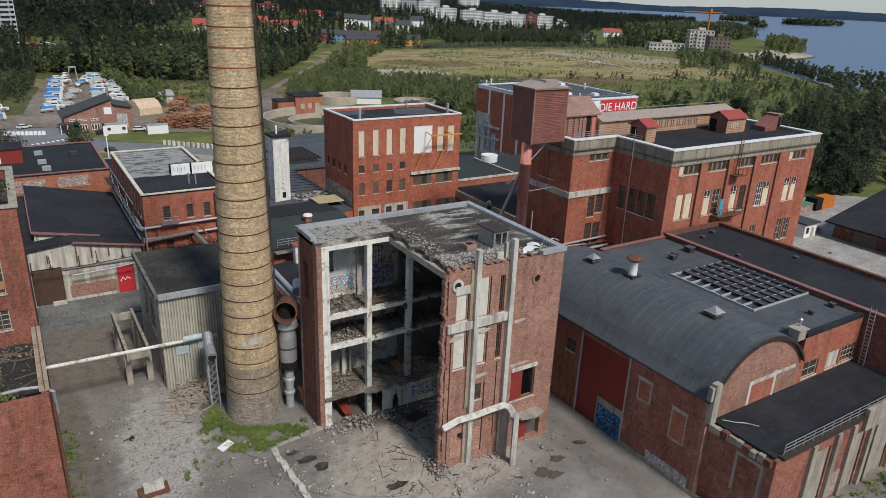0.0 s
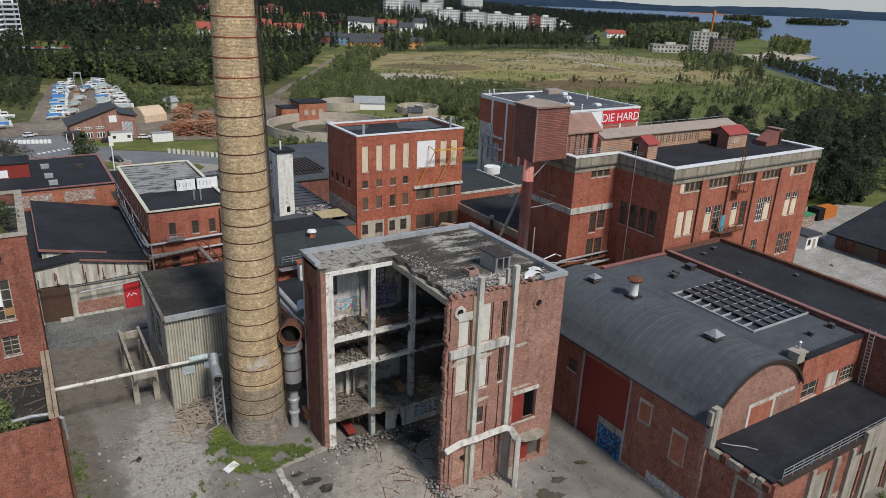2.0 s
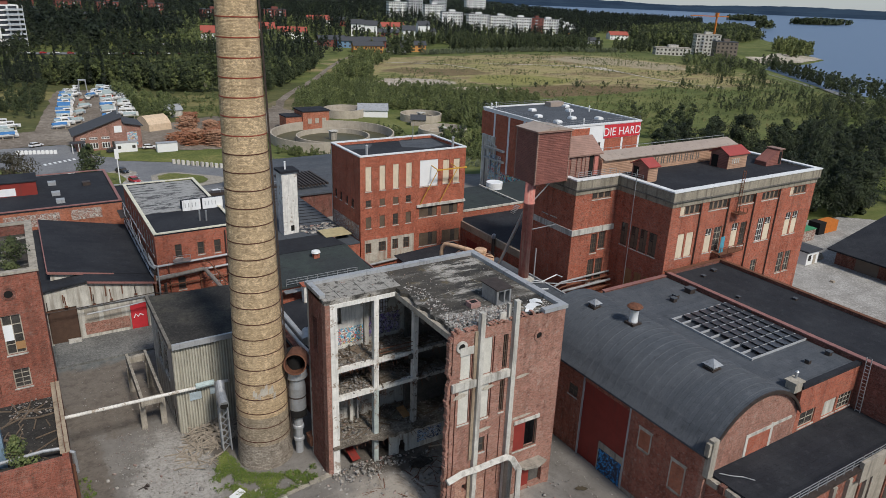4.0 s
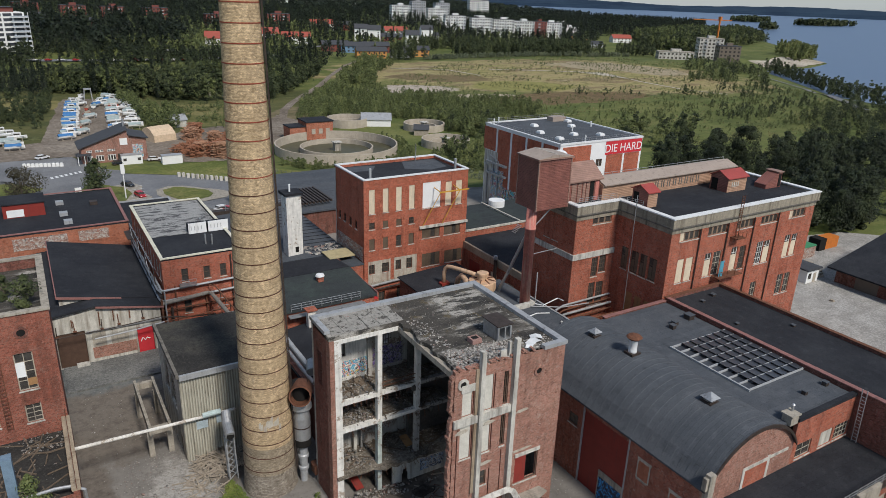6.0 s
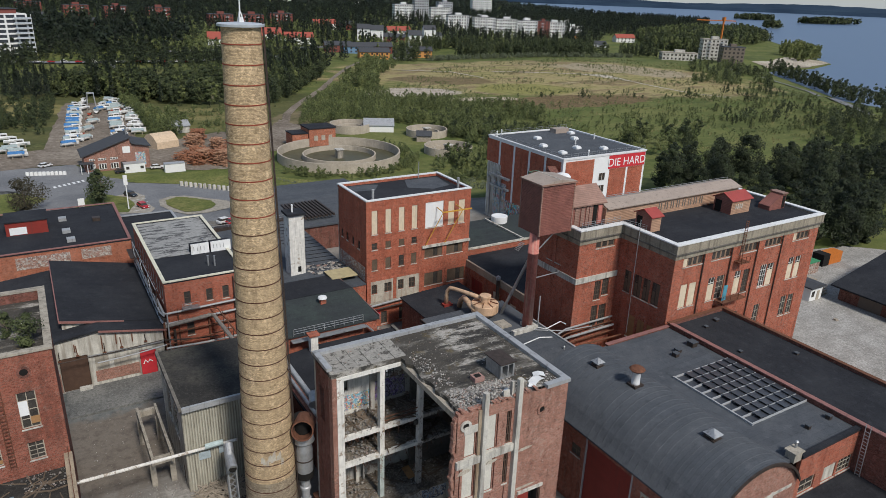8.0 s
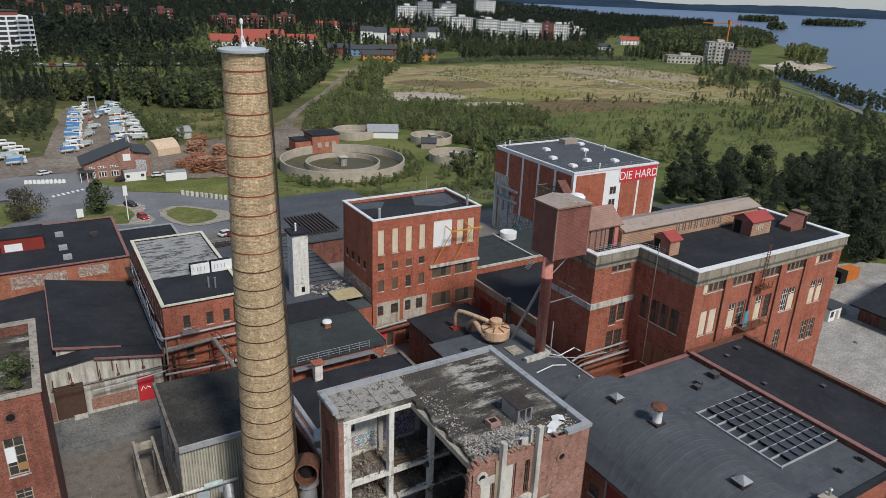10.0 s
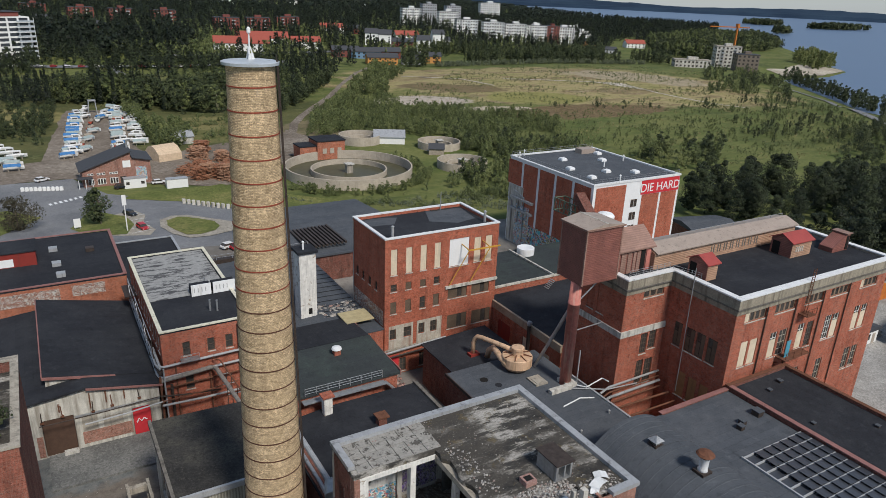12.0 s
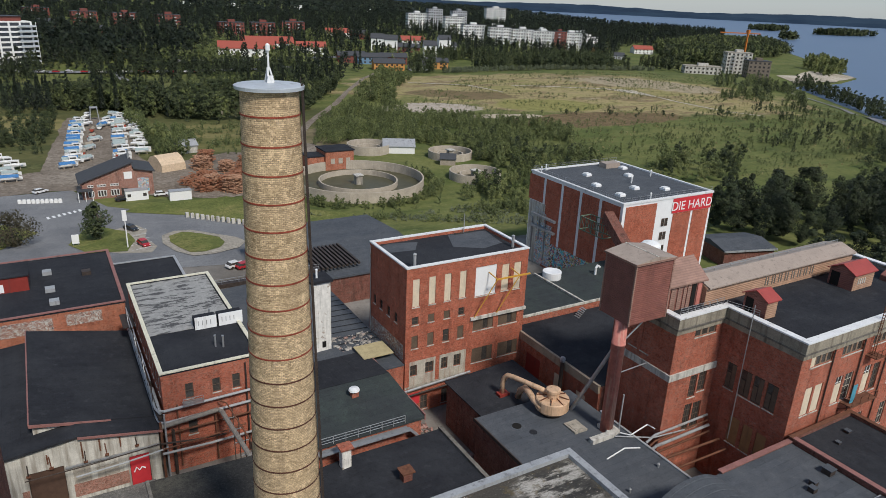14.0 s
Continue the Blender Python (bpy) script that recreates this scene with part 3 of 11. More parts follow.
def box(bm, x0, y0, z0, x1, y1, z1):
    v = [bm.verts.new((x, y, z)) for z in (z0, z1) for x, y in ((x0, y0), (x1, y0), (x1, y1), (x0, y1))]
    for f in ((3, 2, 1, 0), (4, 5, 6, 7), (0, 1, 5, 4), (1, 2, 6, 5), (2, 3, 7, 6), (3, 0, 4, 7)):
        bm.faces.new([v[i] for i in f])
    return bm


def boxes(*list_of):
    bm = bmesh.new()
    for b in list_of:
        box(bm, *b)
    return bm


def beam(bm, a, b, w, h=None, n=4):
    """A bar of n sides from a to b."""
    a, b = Vector(a), Vector(b)
    d = (b - a).normalized()
    s = d.cross(Vector((0, 0, 1)))
    s = s.normalized() if s.length > 1e-3 else Vector((1, 0, 0))
    u = s.cross(d)
    h = w if h is None else h
    rings = []
    for p in (a, b):
        rings.append([bm.verts.new(p + s * (math.cos(k) * w * 0.5 * (1.414 if n == 4 else 1)) + u * (math.sin(k) * h * 0.5 * (1.414 if n == 4 else 1)))
                      for k in [2 * math.pi * (i + 0.5) / n for i in range(n)]])
    for i in range(n):
        bm.faces.new((rings[0][i], rings[0][(i + 1) % n], rings[1][(i + 1) % n], rings[1][i]))
    bm.faces.new(rings[0][::-1])
    bm.faces.new(rings[1])
    return bm


def tube(points, r, n=10):
    """A pipe along points with mitred bends."""
    bm = bmesh.new()
    pts = [Vector(p) for p in points]
    rings = []
    for i, p in enumerate(pts):
        d = (pts[min(i + 1, len(pts) - 1)] - pts[max(i - 1, 0)]).normalized()
        s = d.cross(Vector((0, 0, 1)))
        s = s.normalized() if s.length > 1e-3 else Vector((1, 0, 0))
        u = s.cross(d)
        rings.append([bm.verts.new(p + (s * math.cos(2 * math.pi * k / n) + u * math.sin(2 * math.pi * k / n)) * r) for k in range(n)])
    for a, b in zip(rings, rings[1:]):
        for k in range(n):
            bm.faces.new((a[k], a[(k + 1) % n], b[(k + 1) % n], b[k]))
    bm.faces.new(rings[0][::-1])
    bm.faces.new(rings[-1])
    return bm


def lathe(cx, cy, profile, n=32, cap=True):
    """A turned body: profile of (radius, z) from the bottom up."""
    bm = bmesh.new()
    rings = [[bm.verts.new((cx + r * math.cos(2 * math.pi * k / n), cy + r * math.sin(2 * math.pi * k / n), z)) for k in range(n)] for r, z in profile]
    for a, b in zip(rings, rings[1:]):
        for k in range(n):
            bm.faces.new((a[k], a[(k + 1) % n], b[(k + 1) % n], b[k]))
    if cap:
        bm.faces.new(rings[0][::-1])
        bm.faces.new(rings[-1])
    return bm


def prism(poly, axis, c0, c1):
    """A section extruded: poly of (u, z) along axis 'x' (u is y) or 'y' (u is x), from c0 to c1; or of (x, y) along 'z'."""
    bm = bmesh.new()
    put = {"x": lambda u, v, c: (c, u, v), "y": lambda u, v, c: (u, c, v), "z": lambda u, v, c: (u, v, c)}[axis]
    a = [bm.verts.new(put(u, v, c0)) for u, v in poly]
    b = [bm.verts.new(put(u, v, c1)) for u, v in poly]
    n = len(poly)
    bm.faces.new(a[::-1])
    bm.faces.new(b)
    for i in range(n):
        bm.faces.new((a[i], a[(i + 1) % n], b[(i + 1) % n], b[i]))
    bmesh.ops.recalc_face_normals(bm, faces=bm.faces)
    return bm


def wall(axis, c, th, u0, u1, z0, z1, holes=()):
    """A wall of thickness th with openings (u0, u1, z0, z1) that go through it. axis 'x': runs along x with its outer face at y = c; 'y': along y at x = c."""
    us = sorted({u0, u1, *[h[0] for h in holes], *[h[1] for h in holes]})
    zs = sorted({z0, z1, *[h[2] for h in holes], *[h[3] for h in holes]})
    us, zs = [u for u in us if u0 <= u <= u1], [z for z in zs if z0 <= z <= z1]
    nu, nz = len(us) - 1, len(zs) - 1

    def solid(i, j):
        if not (0 <= i < nu and 0 <= j < nz):
            return False
        u, z = (us[i] + us[i + 1]) / 2, (zs[j] + zs[j + 1]) / 2
        return not any(h[0] < u < h[1] and h[2] < z < h[3] for h in holes)
    bm = bmesh.new()
    made = {}

    def v(i, d, j):
        k = (i, d, j)
        if k not in made:
            p = c + th * d
            made[k] = bm.verts.new((us[i], p, zs[j]) if axis == "x" else (p, us[i], zs[j]))
        return made[k]
    for i in range(nu):
        for j in range(nz):
            if not solid(i, j):
                continue
            bm.faces.new((v(i, 0, j), v(i + 1, 0, j), v(i + 1, 0, j + 1), v(i, 0, j + 1)))
            bm.faces.new((v(i, 1, j), v(i, 1, j + 1), v(i + 1, 1, j + 1), v(i + 1, 1, j)))
            if not solid(i - 1, j):
                bm.faces.new((v(i, 0, j), v(i, 0, j + 1), v(i, 1, j + 1), v(i, 1, j)))
            if not solid(i + 1, j):
                bm.faces.new((v(i + 1, 0, j), v(i + 1, 1, j), v(i + 1, 1, j + 1), v(i + 1, 0, j + 1)))
            if not solid(i, j - 1):
                bm.faces.new((v(i, 0, j), v(i, 1, j), v(i + 1, 1, j), v(i + 1, 0, j)))
            if not solid(i, j + 1):
                bm.faces.new((v(i, 0, j + 1), v(i + 1, 0, j + 1), v(i + 1, 1, j + 1), v(i, 1, j + 1)))
    bmesh.ops.recalc_face_normals(bm, faces=bm.faces)
    return bm


def at_wall(axis, u0, d0, z0, u1, d1, z1):
    return (u0, min(d0, d1), z0, u1, max(d0, d1), z1) if axis == "x" else (min(d0, d1), u0, z0, max(d0, d1), u1, z1)


def window(parent, axis, c, hole, cols=2, rows=3, fill="glass", frame_mat=None, sign=1, sill=True, bar=0.07, boards=()):
    """A window in an opening: frame with glazing bars, panes or boards behind it, and a sill."""
    u0, u1, z0, z1 = hole
    d0, d1 = c + sign * 0.14, c + sign * 0.24
    e, h = 0.1, bar / 2
    cu = [u0 + (u1 - u0) * i / cols for i in range(cols + 1)]
    cz = [z0 + (z1 - z0) * j / rows for j in range(rows + 1)]
    cells = [(cu[i] + (e if i == 0 else h), cu[i + 1] - (e if i == cols - 1 else h), cz[j] + (e if j == 0 else h), cz[j + 1] - (e if j == rows - 1 else h)) for i in range(cols) for j in range(rows)]
    bm = wall(axis, d0, d1 - d0, u0, u1, z0, z1, cells)
    win = part("window", bm, frame_mat or FRAME, parent)
    if fill == "glass":
        for i in range(cols):
            a, b = u0 + (u1 - u0) * i / cols, u0 + (u1 - u0) * (i + 1) / cols
            part("pane", boxes(at_wall(axis, a + 0.03, d0 + sign * 0.04, z0 + e, b - 0.03, d0 + sign * 0.06, z1 - e)), GLASS, win)
    elif fill is not None:
        part("board", boxes(at_wall(axis, u0 + 0.02, d0 - sign * 0.05, z0 + 0.02, u1 - 0.02, d0 - sign * 0.02, z1 - 0.02)), fill, win)
    for f0, f1, g0, g1, m in boards:
        w, h = u1 - u0, z1 - z0
        part("board", boxes(at_wall(axis, u0 + w * f0 + 0.02, d0 - sign * 0.05, z0 + h * g0 + 0.02, u0 + w * f1 - 0.02, d0 - sign * 0.02, z0 + h * g1)), m, win)
    if sill:
        part("sill", boxes(at_wall(axis, u0 - 0.08, c - sign * 0.08, z0 - 0.14, u1 + 0.08, c + sign * 0.12, z0 - 0.004)), CONCRETE_PALE, win)
    return win


def shell_of(parent, x0, y0, x1, y1, z0, z1, mat, front=(), left=(), th=0.45, right=(), back=()):
    """Four walls with openings: front faces -y, left faces -x."""
    part("wall", wall("x", y0, th, x0, x1, z0, z1, front), mat, parent)
    part("wall", wall("y", x0, th, y0 + th, y1 - th, z0, z1, left), mat, parent)
    part("wall", wall("y", x1, -th, y0 + th, y1 - th, z0, z1, right), mat, parent)
    part("wall", wall("x", y1, -th, x0, x1, z0, z1, back), mat, parent)


def flat_roof(parent, x0, y0, x1, y1, z, mat, coping=None, up=0.35, over=0.12, wide=0.4, thick=0.12):
    """A roof sheet that lies inside an upstand with a sheet-metal coping, z: the coping's top."""
    part("roof", boxes((x0 + 0.02, y0 + 0.02, z - up - 0.35, x1 - 0.02, y1 - 0.02, z - up)), mat, parent)
    if coping:
        a, b = over, wide
        for q in ((x0 - a, y0 - a, x1 + a, y0 + b), (x0 - a, y1 - b, x1 + a, y1 + a), (x0 - a, y0 + b, x0 + b, y1 - b), (x1 - b, y0 + b, x1 + a, y1 - b)):
            part("coping", boxes((q[0], q[1], z - thick, q[2], q[3], z + 0.02)), coping, parent)


def vent(parent, x, y, z, s=1.2, h=0.9):
    """A roof vent: curb, louvred body and pyramid cap."""
    o = thing("roof_vent", (x, y, z), "small grey metal roof ventilator with a pyramid cap", "roof vent", "roof ventilators")
    part("curb", boxes((x - s / 2, y - s / 2, z - 0.3, x + s / 2, y + s / 2, z + 0.25)), STEEL_DARK, o)
    part("body", boxes((x - s * 0.36, y - s * 0.36, z + 0.25, x + s * 0.36, y + s * 0.36, z + 0.25 + h * 0.48)), STEEL, o)
    for i in range(3):
        part("louvre", boxes((x - s * 0.4, y - s * 0.4, z + 0.27 + h * 0.15 * i, x + s * 0.4, y + s * 0.4, z + 0.3 + h * 0.15 * i)), STEEL_DARK, o)
    bm = bmesh.new()
    zt = z + 0.25 + h * 0.48
    b = [bm.verts.new((x + i * s * 0.55, y + j * s * 0.55, zt)) for i, j in ((-1, -1), (1, -1), (1, 1), (-1, 1))]
    t = bm.verts.new((x, y, zt + 0.45 * s))
    bm.faces.new(b[::-1])
    for i in range(4):
        bm.faces.new((b[i], b[(i + 1) % 4], t))
    part("cap", bm, STEEL, o)
    return o


def rail(parent, a, b, h=1.1, posts=6, r=0.04, mat=None, rails=3):
    """A tube railing from a to b."""
    a, b = Vector(a), Vector(b)
    for i in range(posts):
        p = a.lerp(b, i / max(1, posts - 1))
        part("post", beam(bmesh.new(), p, p + Vector((0, 0, h)), r * 1.6, n=6), mat or STEEL, parent)
    for k in range(rails):
        up = Vector((0, 0, h * (k + 1) / rails))
        part("rail", beam(bmesh.new(), a + up, b + up, r * 1.4, n=6), mat or STEEL, parent)


def step01(a, b, v):
    k = np.clip((v - a) / (b - a), 0, 1)
    return k * k * (3 - 2 * k)

# ---- the land and the lake ----
LAKE = [(470, -600), (485, 120), (508, 280), (550, 331), (600, 392), (625, 425), (655, 436), (715, 436), (803, 467), (850, 520), (905, 575), (1021, 674), (1163, 816), (1488, 1109),
        (1500, 1250), (1520, 1420), (1560, 1640), (1720, 2050), (2000, 2750), (2150, 3400), (2250, 3780), (2550, 3640), (2950, 3290), (3400, 2800), (3820, 2150), (4180, 1250), (4330, 300), (4330, -600)]
ISLES = [(2200, 1330, 190, 60, -0.2), (2150, 1560, 110, 55, -0.6), (1620, 1120, 45, 25, 0)]


def lake_distance(x, y):
    """Metres outside the shore (negative on the water)."""
    d = np.full(x.shape, 1e9)
    inside = np.zeros(x.shape, bool)
    for (ax, ay), (bx, by) in zip(LAKE, LAKE[1:] + LAKE[:1]):
        ex, ey = bx - ax, by - ay
        t = np.clip(((x - ax) * ex + (y - ay) * ey) / (ex * ex + ey * ey), 0, 1)
        d = np.minimum(d, np.hypot(x - ax - t * ex, y - ay - t * ey))
        cross = (ay > y) != (by > y)
        with np.errstate(divide="ignore", invalid="ignore"):
            xi = ax + (y - ay) / (by - ay if by != ay else 1e-9) * ex
        inside ^= cross & (x < xi)
    return np.where(inside, -d, d)


def land(x, y):
    """The ground's height."""
    x, y = np.atleast_1d(np.asarray(x, float)), np.atleast_1d(np.asarray(y, float))
    z = -3.5 * step01(165, 225, y + 0.25 * np.maximum(0, x - 40))
    z = z - 2.1 * step01(41, 51, x) * (1 - step01(60, 75, y)) * (1 - step01(90, 130, x))
    z = z + 6.0 * np.exp(-((x - 400) / 150) ** 2 - ((y - 440) / 90) ** 2)
    z = z + 17.0 * step01(430, 760, y - 0.35 * x) * (1 - step01(550, 1000, x)) + 25.0 * step01(650, 2200, y - 1.25 * x)
    sh = lake_distance(x, y)
    z = np.where(sh < 60, np.minimum(z, -10.4 + np.maximum(-1.5, 0.16 * sh)), z)
    for cx, cy, a, b, r in ISLES:
        c, s = math.cos(r), math.sin(r)
        u, v = (x - cx) * c + (y - cy) * s, -(x - cx) * s + (y - cy) * c
        z = np.maximum(z, -8.0 - 3.4 * ((u / a) ** 2 + (v / b) ** 2) ** 0.5 + 0 * z)
    return z


def land1(x, y):
    return float(land(x, y)[0])


def spread(*runs):
    out = []
    for a, b, s in runs:
        out += list(np.arange(a, b, s))
    return np.array(sorted(set(out)) + [runs[-1][1]])


gx = spread((-1500, -200, 80), (-200, -40, 16), (-40, 150, 3.0), (150, 300, 10), (300, 1200, 15), (1200, 5100, 60))
gy = spread((-600, -60, 60), (-60, 0, 10), (0, 270, 3.0), (270, 600, 11), (600, 1200, 30), (1200, 4800, 80))
GX, GY = np.meshgrid(gx, gy)
GZ = land(GX.ravel(), GY.ravel()).reshape(GX.shape)
GZ -= 0.7 * ((GX > -50) & (GX < 126) & (GY > -30) & (GY < 162))
nx_, ny_ = len(gx), len(gy)
quads = [(j * nx_ + i, j * nx_ + i + 1, (j + 1) * nx_ + i + 1, (j + 1) * nx_ + i) for j in range(ny_ - 1) for i in range(nx_ - 1)]
me = bpy.data.meshes.new("ground")
me.from_pydata(np.stack([GX.ravel(), GY.ravel(), GZ.ravel()], 1).tolist(), [], quads)
me.materials.append(FIELD)
tagged(new("ground", me), "rough green grassland that runs out to woods and lake", "ground", kind="structure")
wm = boxes((400, -600, -40, 4800, 4800, -10.0))
tagged(part("water", wm, WATER), "wide blue-grey lake with a lightly ruffled surface", "lake", kind="structure")


def shore_road():
    drape("road", [(532, 402), (537, 383), (526, 345), (511, 309), (457, 256), (420, 215), (416, 218), (453, 260), (506, 312), (521, 347), (532, 382), (527, 401)], ASPHALT, "narrow shore road behind a row of trees", 0.6, 9, category="road")


def drape(name, poly, mat, label, dz=0.07, size=4.0, ragged=0.0, category="ground", lumps=0.0):
    """A sheet laid on the land, with a straight or ragged outline."""
    pts = []
    n = len(poly)
    for i in range(n):
        a, b = Vector(poly[i]), Vector(poly[(i + 1) % n])
        k = max(1, int((b - a).length / size))
        for j in range(k):
            p = a.lerp(b, j / k)
            if ragged:
                p = p + Vector((noise.noise((p.x / size * 0.5, p.y / size * 0.5, 3.0)), noise.noise((p.x / size * 0.5, p.y / size * 0.5, 9.0)))) * ragged
            pts.append(p)
    bm = bmesh.new()
    bm.faces.new([bm.verts.new((p.x, p.y, 0)) for p in pts])
    bmesh.ops.triangulate(bm, faces=bm.faces)
    for _ in range(7):
        long = [e for e in bm.edges if e.calc_length() > size * 1.6]
        if not long:
            break
        bmesh.ops.subdivide_edges(bm, edges=long, cuts=1)
        bmesh.ops.triangulate(bm, faces=bm.faces)
    zs = land([v.co.x for v in bm.verts], [v.co.y for v in bm.verts])
    for v, z in zip(bm.verts, zs):
        v.co.z = z + dz + (lumps * max(0.0, noise.noise(v.co * 0.5) + 0.4 * noise.noise(v.co * 1.7)) if lumps and not v.is_boundary else 0)
    bmesh.ops.recalc_face_normals(bm, faces=bm.faces)
    if bm.faces and sum(f.normal.z for f in bm.faces) < 0:
        bmesh.ops.reverse_faces(bm, faces=bm.faces)
    return tagged(part(name, bm, mat), label, category, kind="structure")


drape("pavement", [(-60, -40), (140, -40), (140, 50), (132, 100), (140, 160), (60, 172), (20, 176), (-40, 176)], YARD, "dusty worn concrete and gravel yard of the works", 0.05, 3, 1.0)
drape("rubble_field", [(15, 58.5), (23, 57), (30, 57), (31, 47), (29, 38), (40, 36), (44, 40), (36, 44.5), (24, 45), (17, 50)], YARD, "broken floor of rubble and crushed brick before the ruin", 0.14, 1.0, 0.8, lumps=0.3)
drape("road", [(-60, 168), (20, 177), (40, 172), (60, 168), (80, 175), (75, 195), (58, 203), (52, 208), (38, 224), (20, 240), (12, 262), (-10, 262), (-60, 250), (-60, 235), (-8, 236), (4, 225), (-6, 205), (-60, 200)], ASPHALT,
      "grey asphalt street and turning circle with faded markings", 0.11, 4, category="road")
drape("island", [(29.5, 205), (33, 208), (37, 207), (46, 194), (47, 189), (44, 184), (38, 181.5), (33, 182), (30, 188), (28.5, 197)], CONCRETE, "pale kerb ring of the turning circle's island", 0.24, 2, category="kerb")
drape("island_lawn", [(31, 203), (34, 205.5), (36.5, 204.5), (42, 196), (42, 190), (40, 186), (36, 184), (33, 185), (31.5, 190), (30.2, 198)], LAWN, "rough grass on the turning circle's island", 0.34, 2, 0.5, category="grass")
drape("lawn", [(8, 207), (14, 224), (22, 214), (23, 203), (20, 194), (12, 196)], LAWN, "grass verge with a tree beside the parking bays", 0.2, 3, 0.4, category="grass")
drape("lawn", [(24, 232), (38, 223.5), (51, 209.5), (60, 203), (78, 196), (84, 205), (62, 226), (54, 238), (38, 236), (28, 240)], LAWN, "long green verge above the street", 0.2, 3, 0.5, category="grass")
drape("lawn", [(-60, 206), (-8, 207), (2, 222), (-6, 232), (-60, 228)], LAWN, "grass corner beside the street", 0.2, 4, 0.5, category="grass")
drape("gravel_lot", [(-12, 262), (12, 262), (30, 250), (36, 245), (52, 236), (64, 238), (74, 250), (90, 290), (70, 300), (40, 285), (36, 310), (48, 392), (18, 396), (9, 330), (4, 290), (-20, 285)], LOT,
      "trampled gravel storage yard", 0.12, 5, 1.5)
drape("track", [(91, 285), (94.5, 284), (111.3, 328), (121, 346), (162, 408.4), (186, 450.4), (221, 506.4), (263, 560), (260, 561), (218, 507.6), (183, 451.6), (159, 410.4), (118, 348.4), (108, 330.4)], LOT, "sandy track between bushes", 0.3, 7, 0.6, category="track")
drape("track", [(239, 472), (270, 442), (276, 406), (278, 407), (272.5, 443.5), (240.5, 474)], SAND, "narrow gravel track over the meadow mound", 0.3, 9, category="track")
drape("track", [(299, 428), (331, 407), (371, 384), (372, 350), (378, 312), (390, 290), (392, 291), (380.5, 313), (374.5, 350), (373.5, 386), (332, 409.5), (300, 430.5)], SAND, "narrow gravel track over the meadow mound", 0.3, 9, category="track")
drape("gravel_lot", [(78, 256), (87, 255), (87, 268), (106, 269), (110, 290), (102, 318), (92, 300), (84, 284)], LOT, "pale gravel beside the pump hut", 0.25, 5, 1.5)
shore_road()

# ---- the great chimney ----
CX, CY = 18.0, 65.0
chimney = thing("factory_chimney", (CX, CY, 0), "tall round buff brick factory chimney with red iron bands", "chimney")


def stack_r(z):
    return 2.86 - (2.86 - 1.72) * (z - 2.5) / 51.0


part("plinth", lathe(CX, CY, [(3.02, -0.6), (3.0, 0.6), (2.93, 0.8), (2.9, 2.0), (2.87, 3.0)], 48, False), BUFF_DARK, chimney, "grey weathered brick base", True)
part("shaft", lathe(CX, CY, [(stack_r(z) + 0.004, z) for z in np.linspace(2.9, 6.4, 4)], 56, False), BUFF_GREY, chimney, "greyed lower courses", True)
part("shaft", lathe(CX, CY, [(stack_r(z), z) for z in np.linspace(6.3, 53.5, 29)], 56, False), BUFF, chimney, smooth=True)
for i in range(29):
    z = 52.1 - 1.735 * i
    if z > 2.6:
        r = stack_r(z)
        part("band", lathe(CX, CY, [(r - 0.05, z - 0.05), (r + 0.03, z - 0.05), (r + 0.03, z + 0.05), (r - 0.05, z + 0.05)], 48), BAND if i < 10 else RUST_DARK, chimney, smooth=False)
part("cap", lathe(CX, CY, [(1.74, 53.5), (2.03, 53.54), (2.05, 53.74), (1.96, 53.78), (0.3, 53.9)], 48), ZINC, chimney, "grey zinc cap")
for k in range(3):
    part("mast_leg", beam(bmesh.new(), (CX + 0.3 * math.cos(2.1 * k), CY + 0.3 * math.sin(2.1 * k), 53.85), (CX + 0.05 * math.cos(2.1 * k), CY + 0.05 * math.sin(2.1 * k), 54.75), 0.09), COPING_WHITE, chimney)
part("mast_box", boxes((CX - 0.15, CY - 0.32, 53.87, CX + 0.18, CY - 0.1, 54.3)), COPING_WHITE, chimney)
part("mast", lathe(CX, CY, [(0.07, 54.6), (0.05, 55.9)], 10), COPING_WHITE, chimney)
part("mast_head", lathe(CX, CY, [(0.1, 55.65), (0.14, 55.72), (0.14, 56.0), (0.05, 56.1)], 10), WHITE, chimney)
ang = math.atan2(-0.52, 0.85)
for off, nm in ((-0.16, "ladder_stile"), (0.16, "ladder_stile")):
    dx, dy = math.cos(ang + off * 0.5), math.sin(ang + off * 0.5)
    part(nm, beam(bmesh.new(), (CX + dx * (stack_r(2) + 0.25), CY + dy * (stack_r(2) + 0.25), 2.0), (CX + dx * (stack_r(54) + 0.25), CY + dy * (stack_r(54) + 0.25), 53.9), 0.08), STEEL_DARK, chimney)
bm = bmesh.new()
for i in range(140):
    z = 2.4 + i * 0.365
    r = stack_r(z) + 0.25
    part("ladder_rung", beam(bmesh.new(), (CX + math.cos(ang - 0.09) * r, CY + math.sin(ang - 0.09) * r, z), (CX + math.cos(ang + 0.09) * r, CY + math.sin(ang + 0.09) * r, z), 0.04), STEEL_DARK, chimney)
r0, r1 = stack_r(2) + 0.12, stack_r(54) + 0.12
part("conductor", beam(bmesh.new(), (CX + math.cos(ang + 0.25) * r0, CY + math.sin(ang + 0.25) * r0, 2.0), (CX + math.cos(ang + 0.25) * r1, CY + math.sin(ang + 0.25) * r1, 54.2), 0.05), STEEL_DARK, chimney)
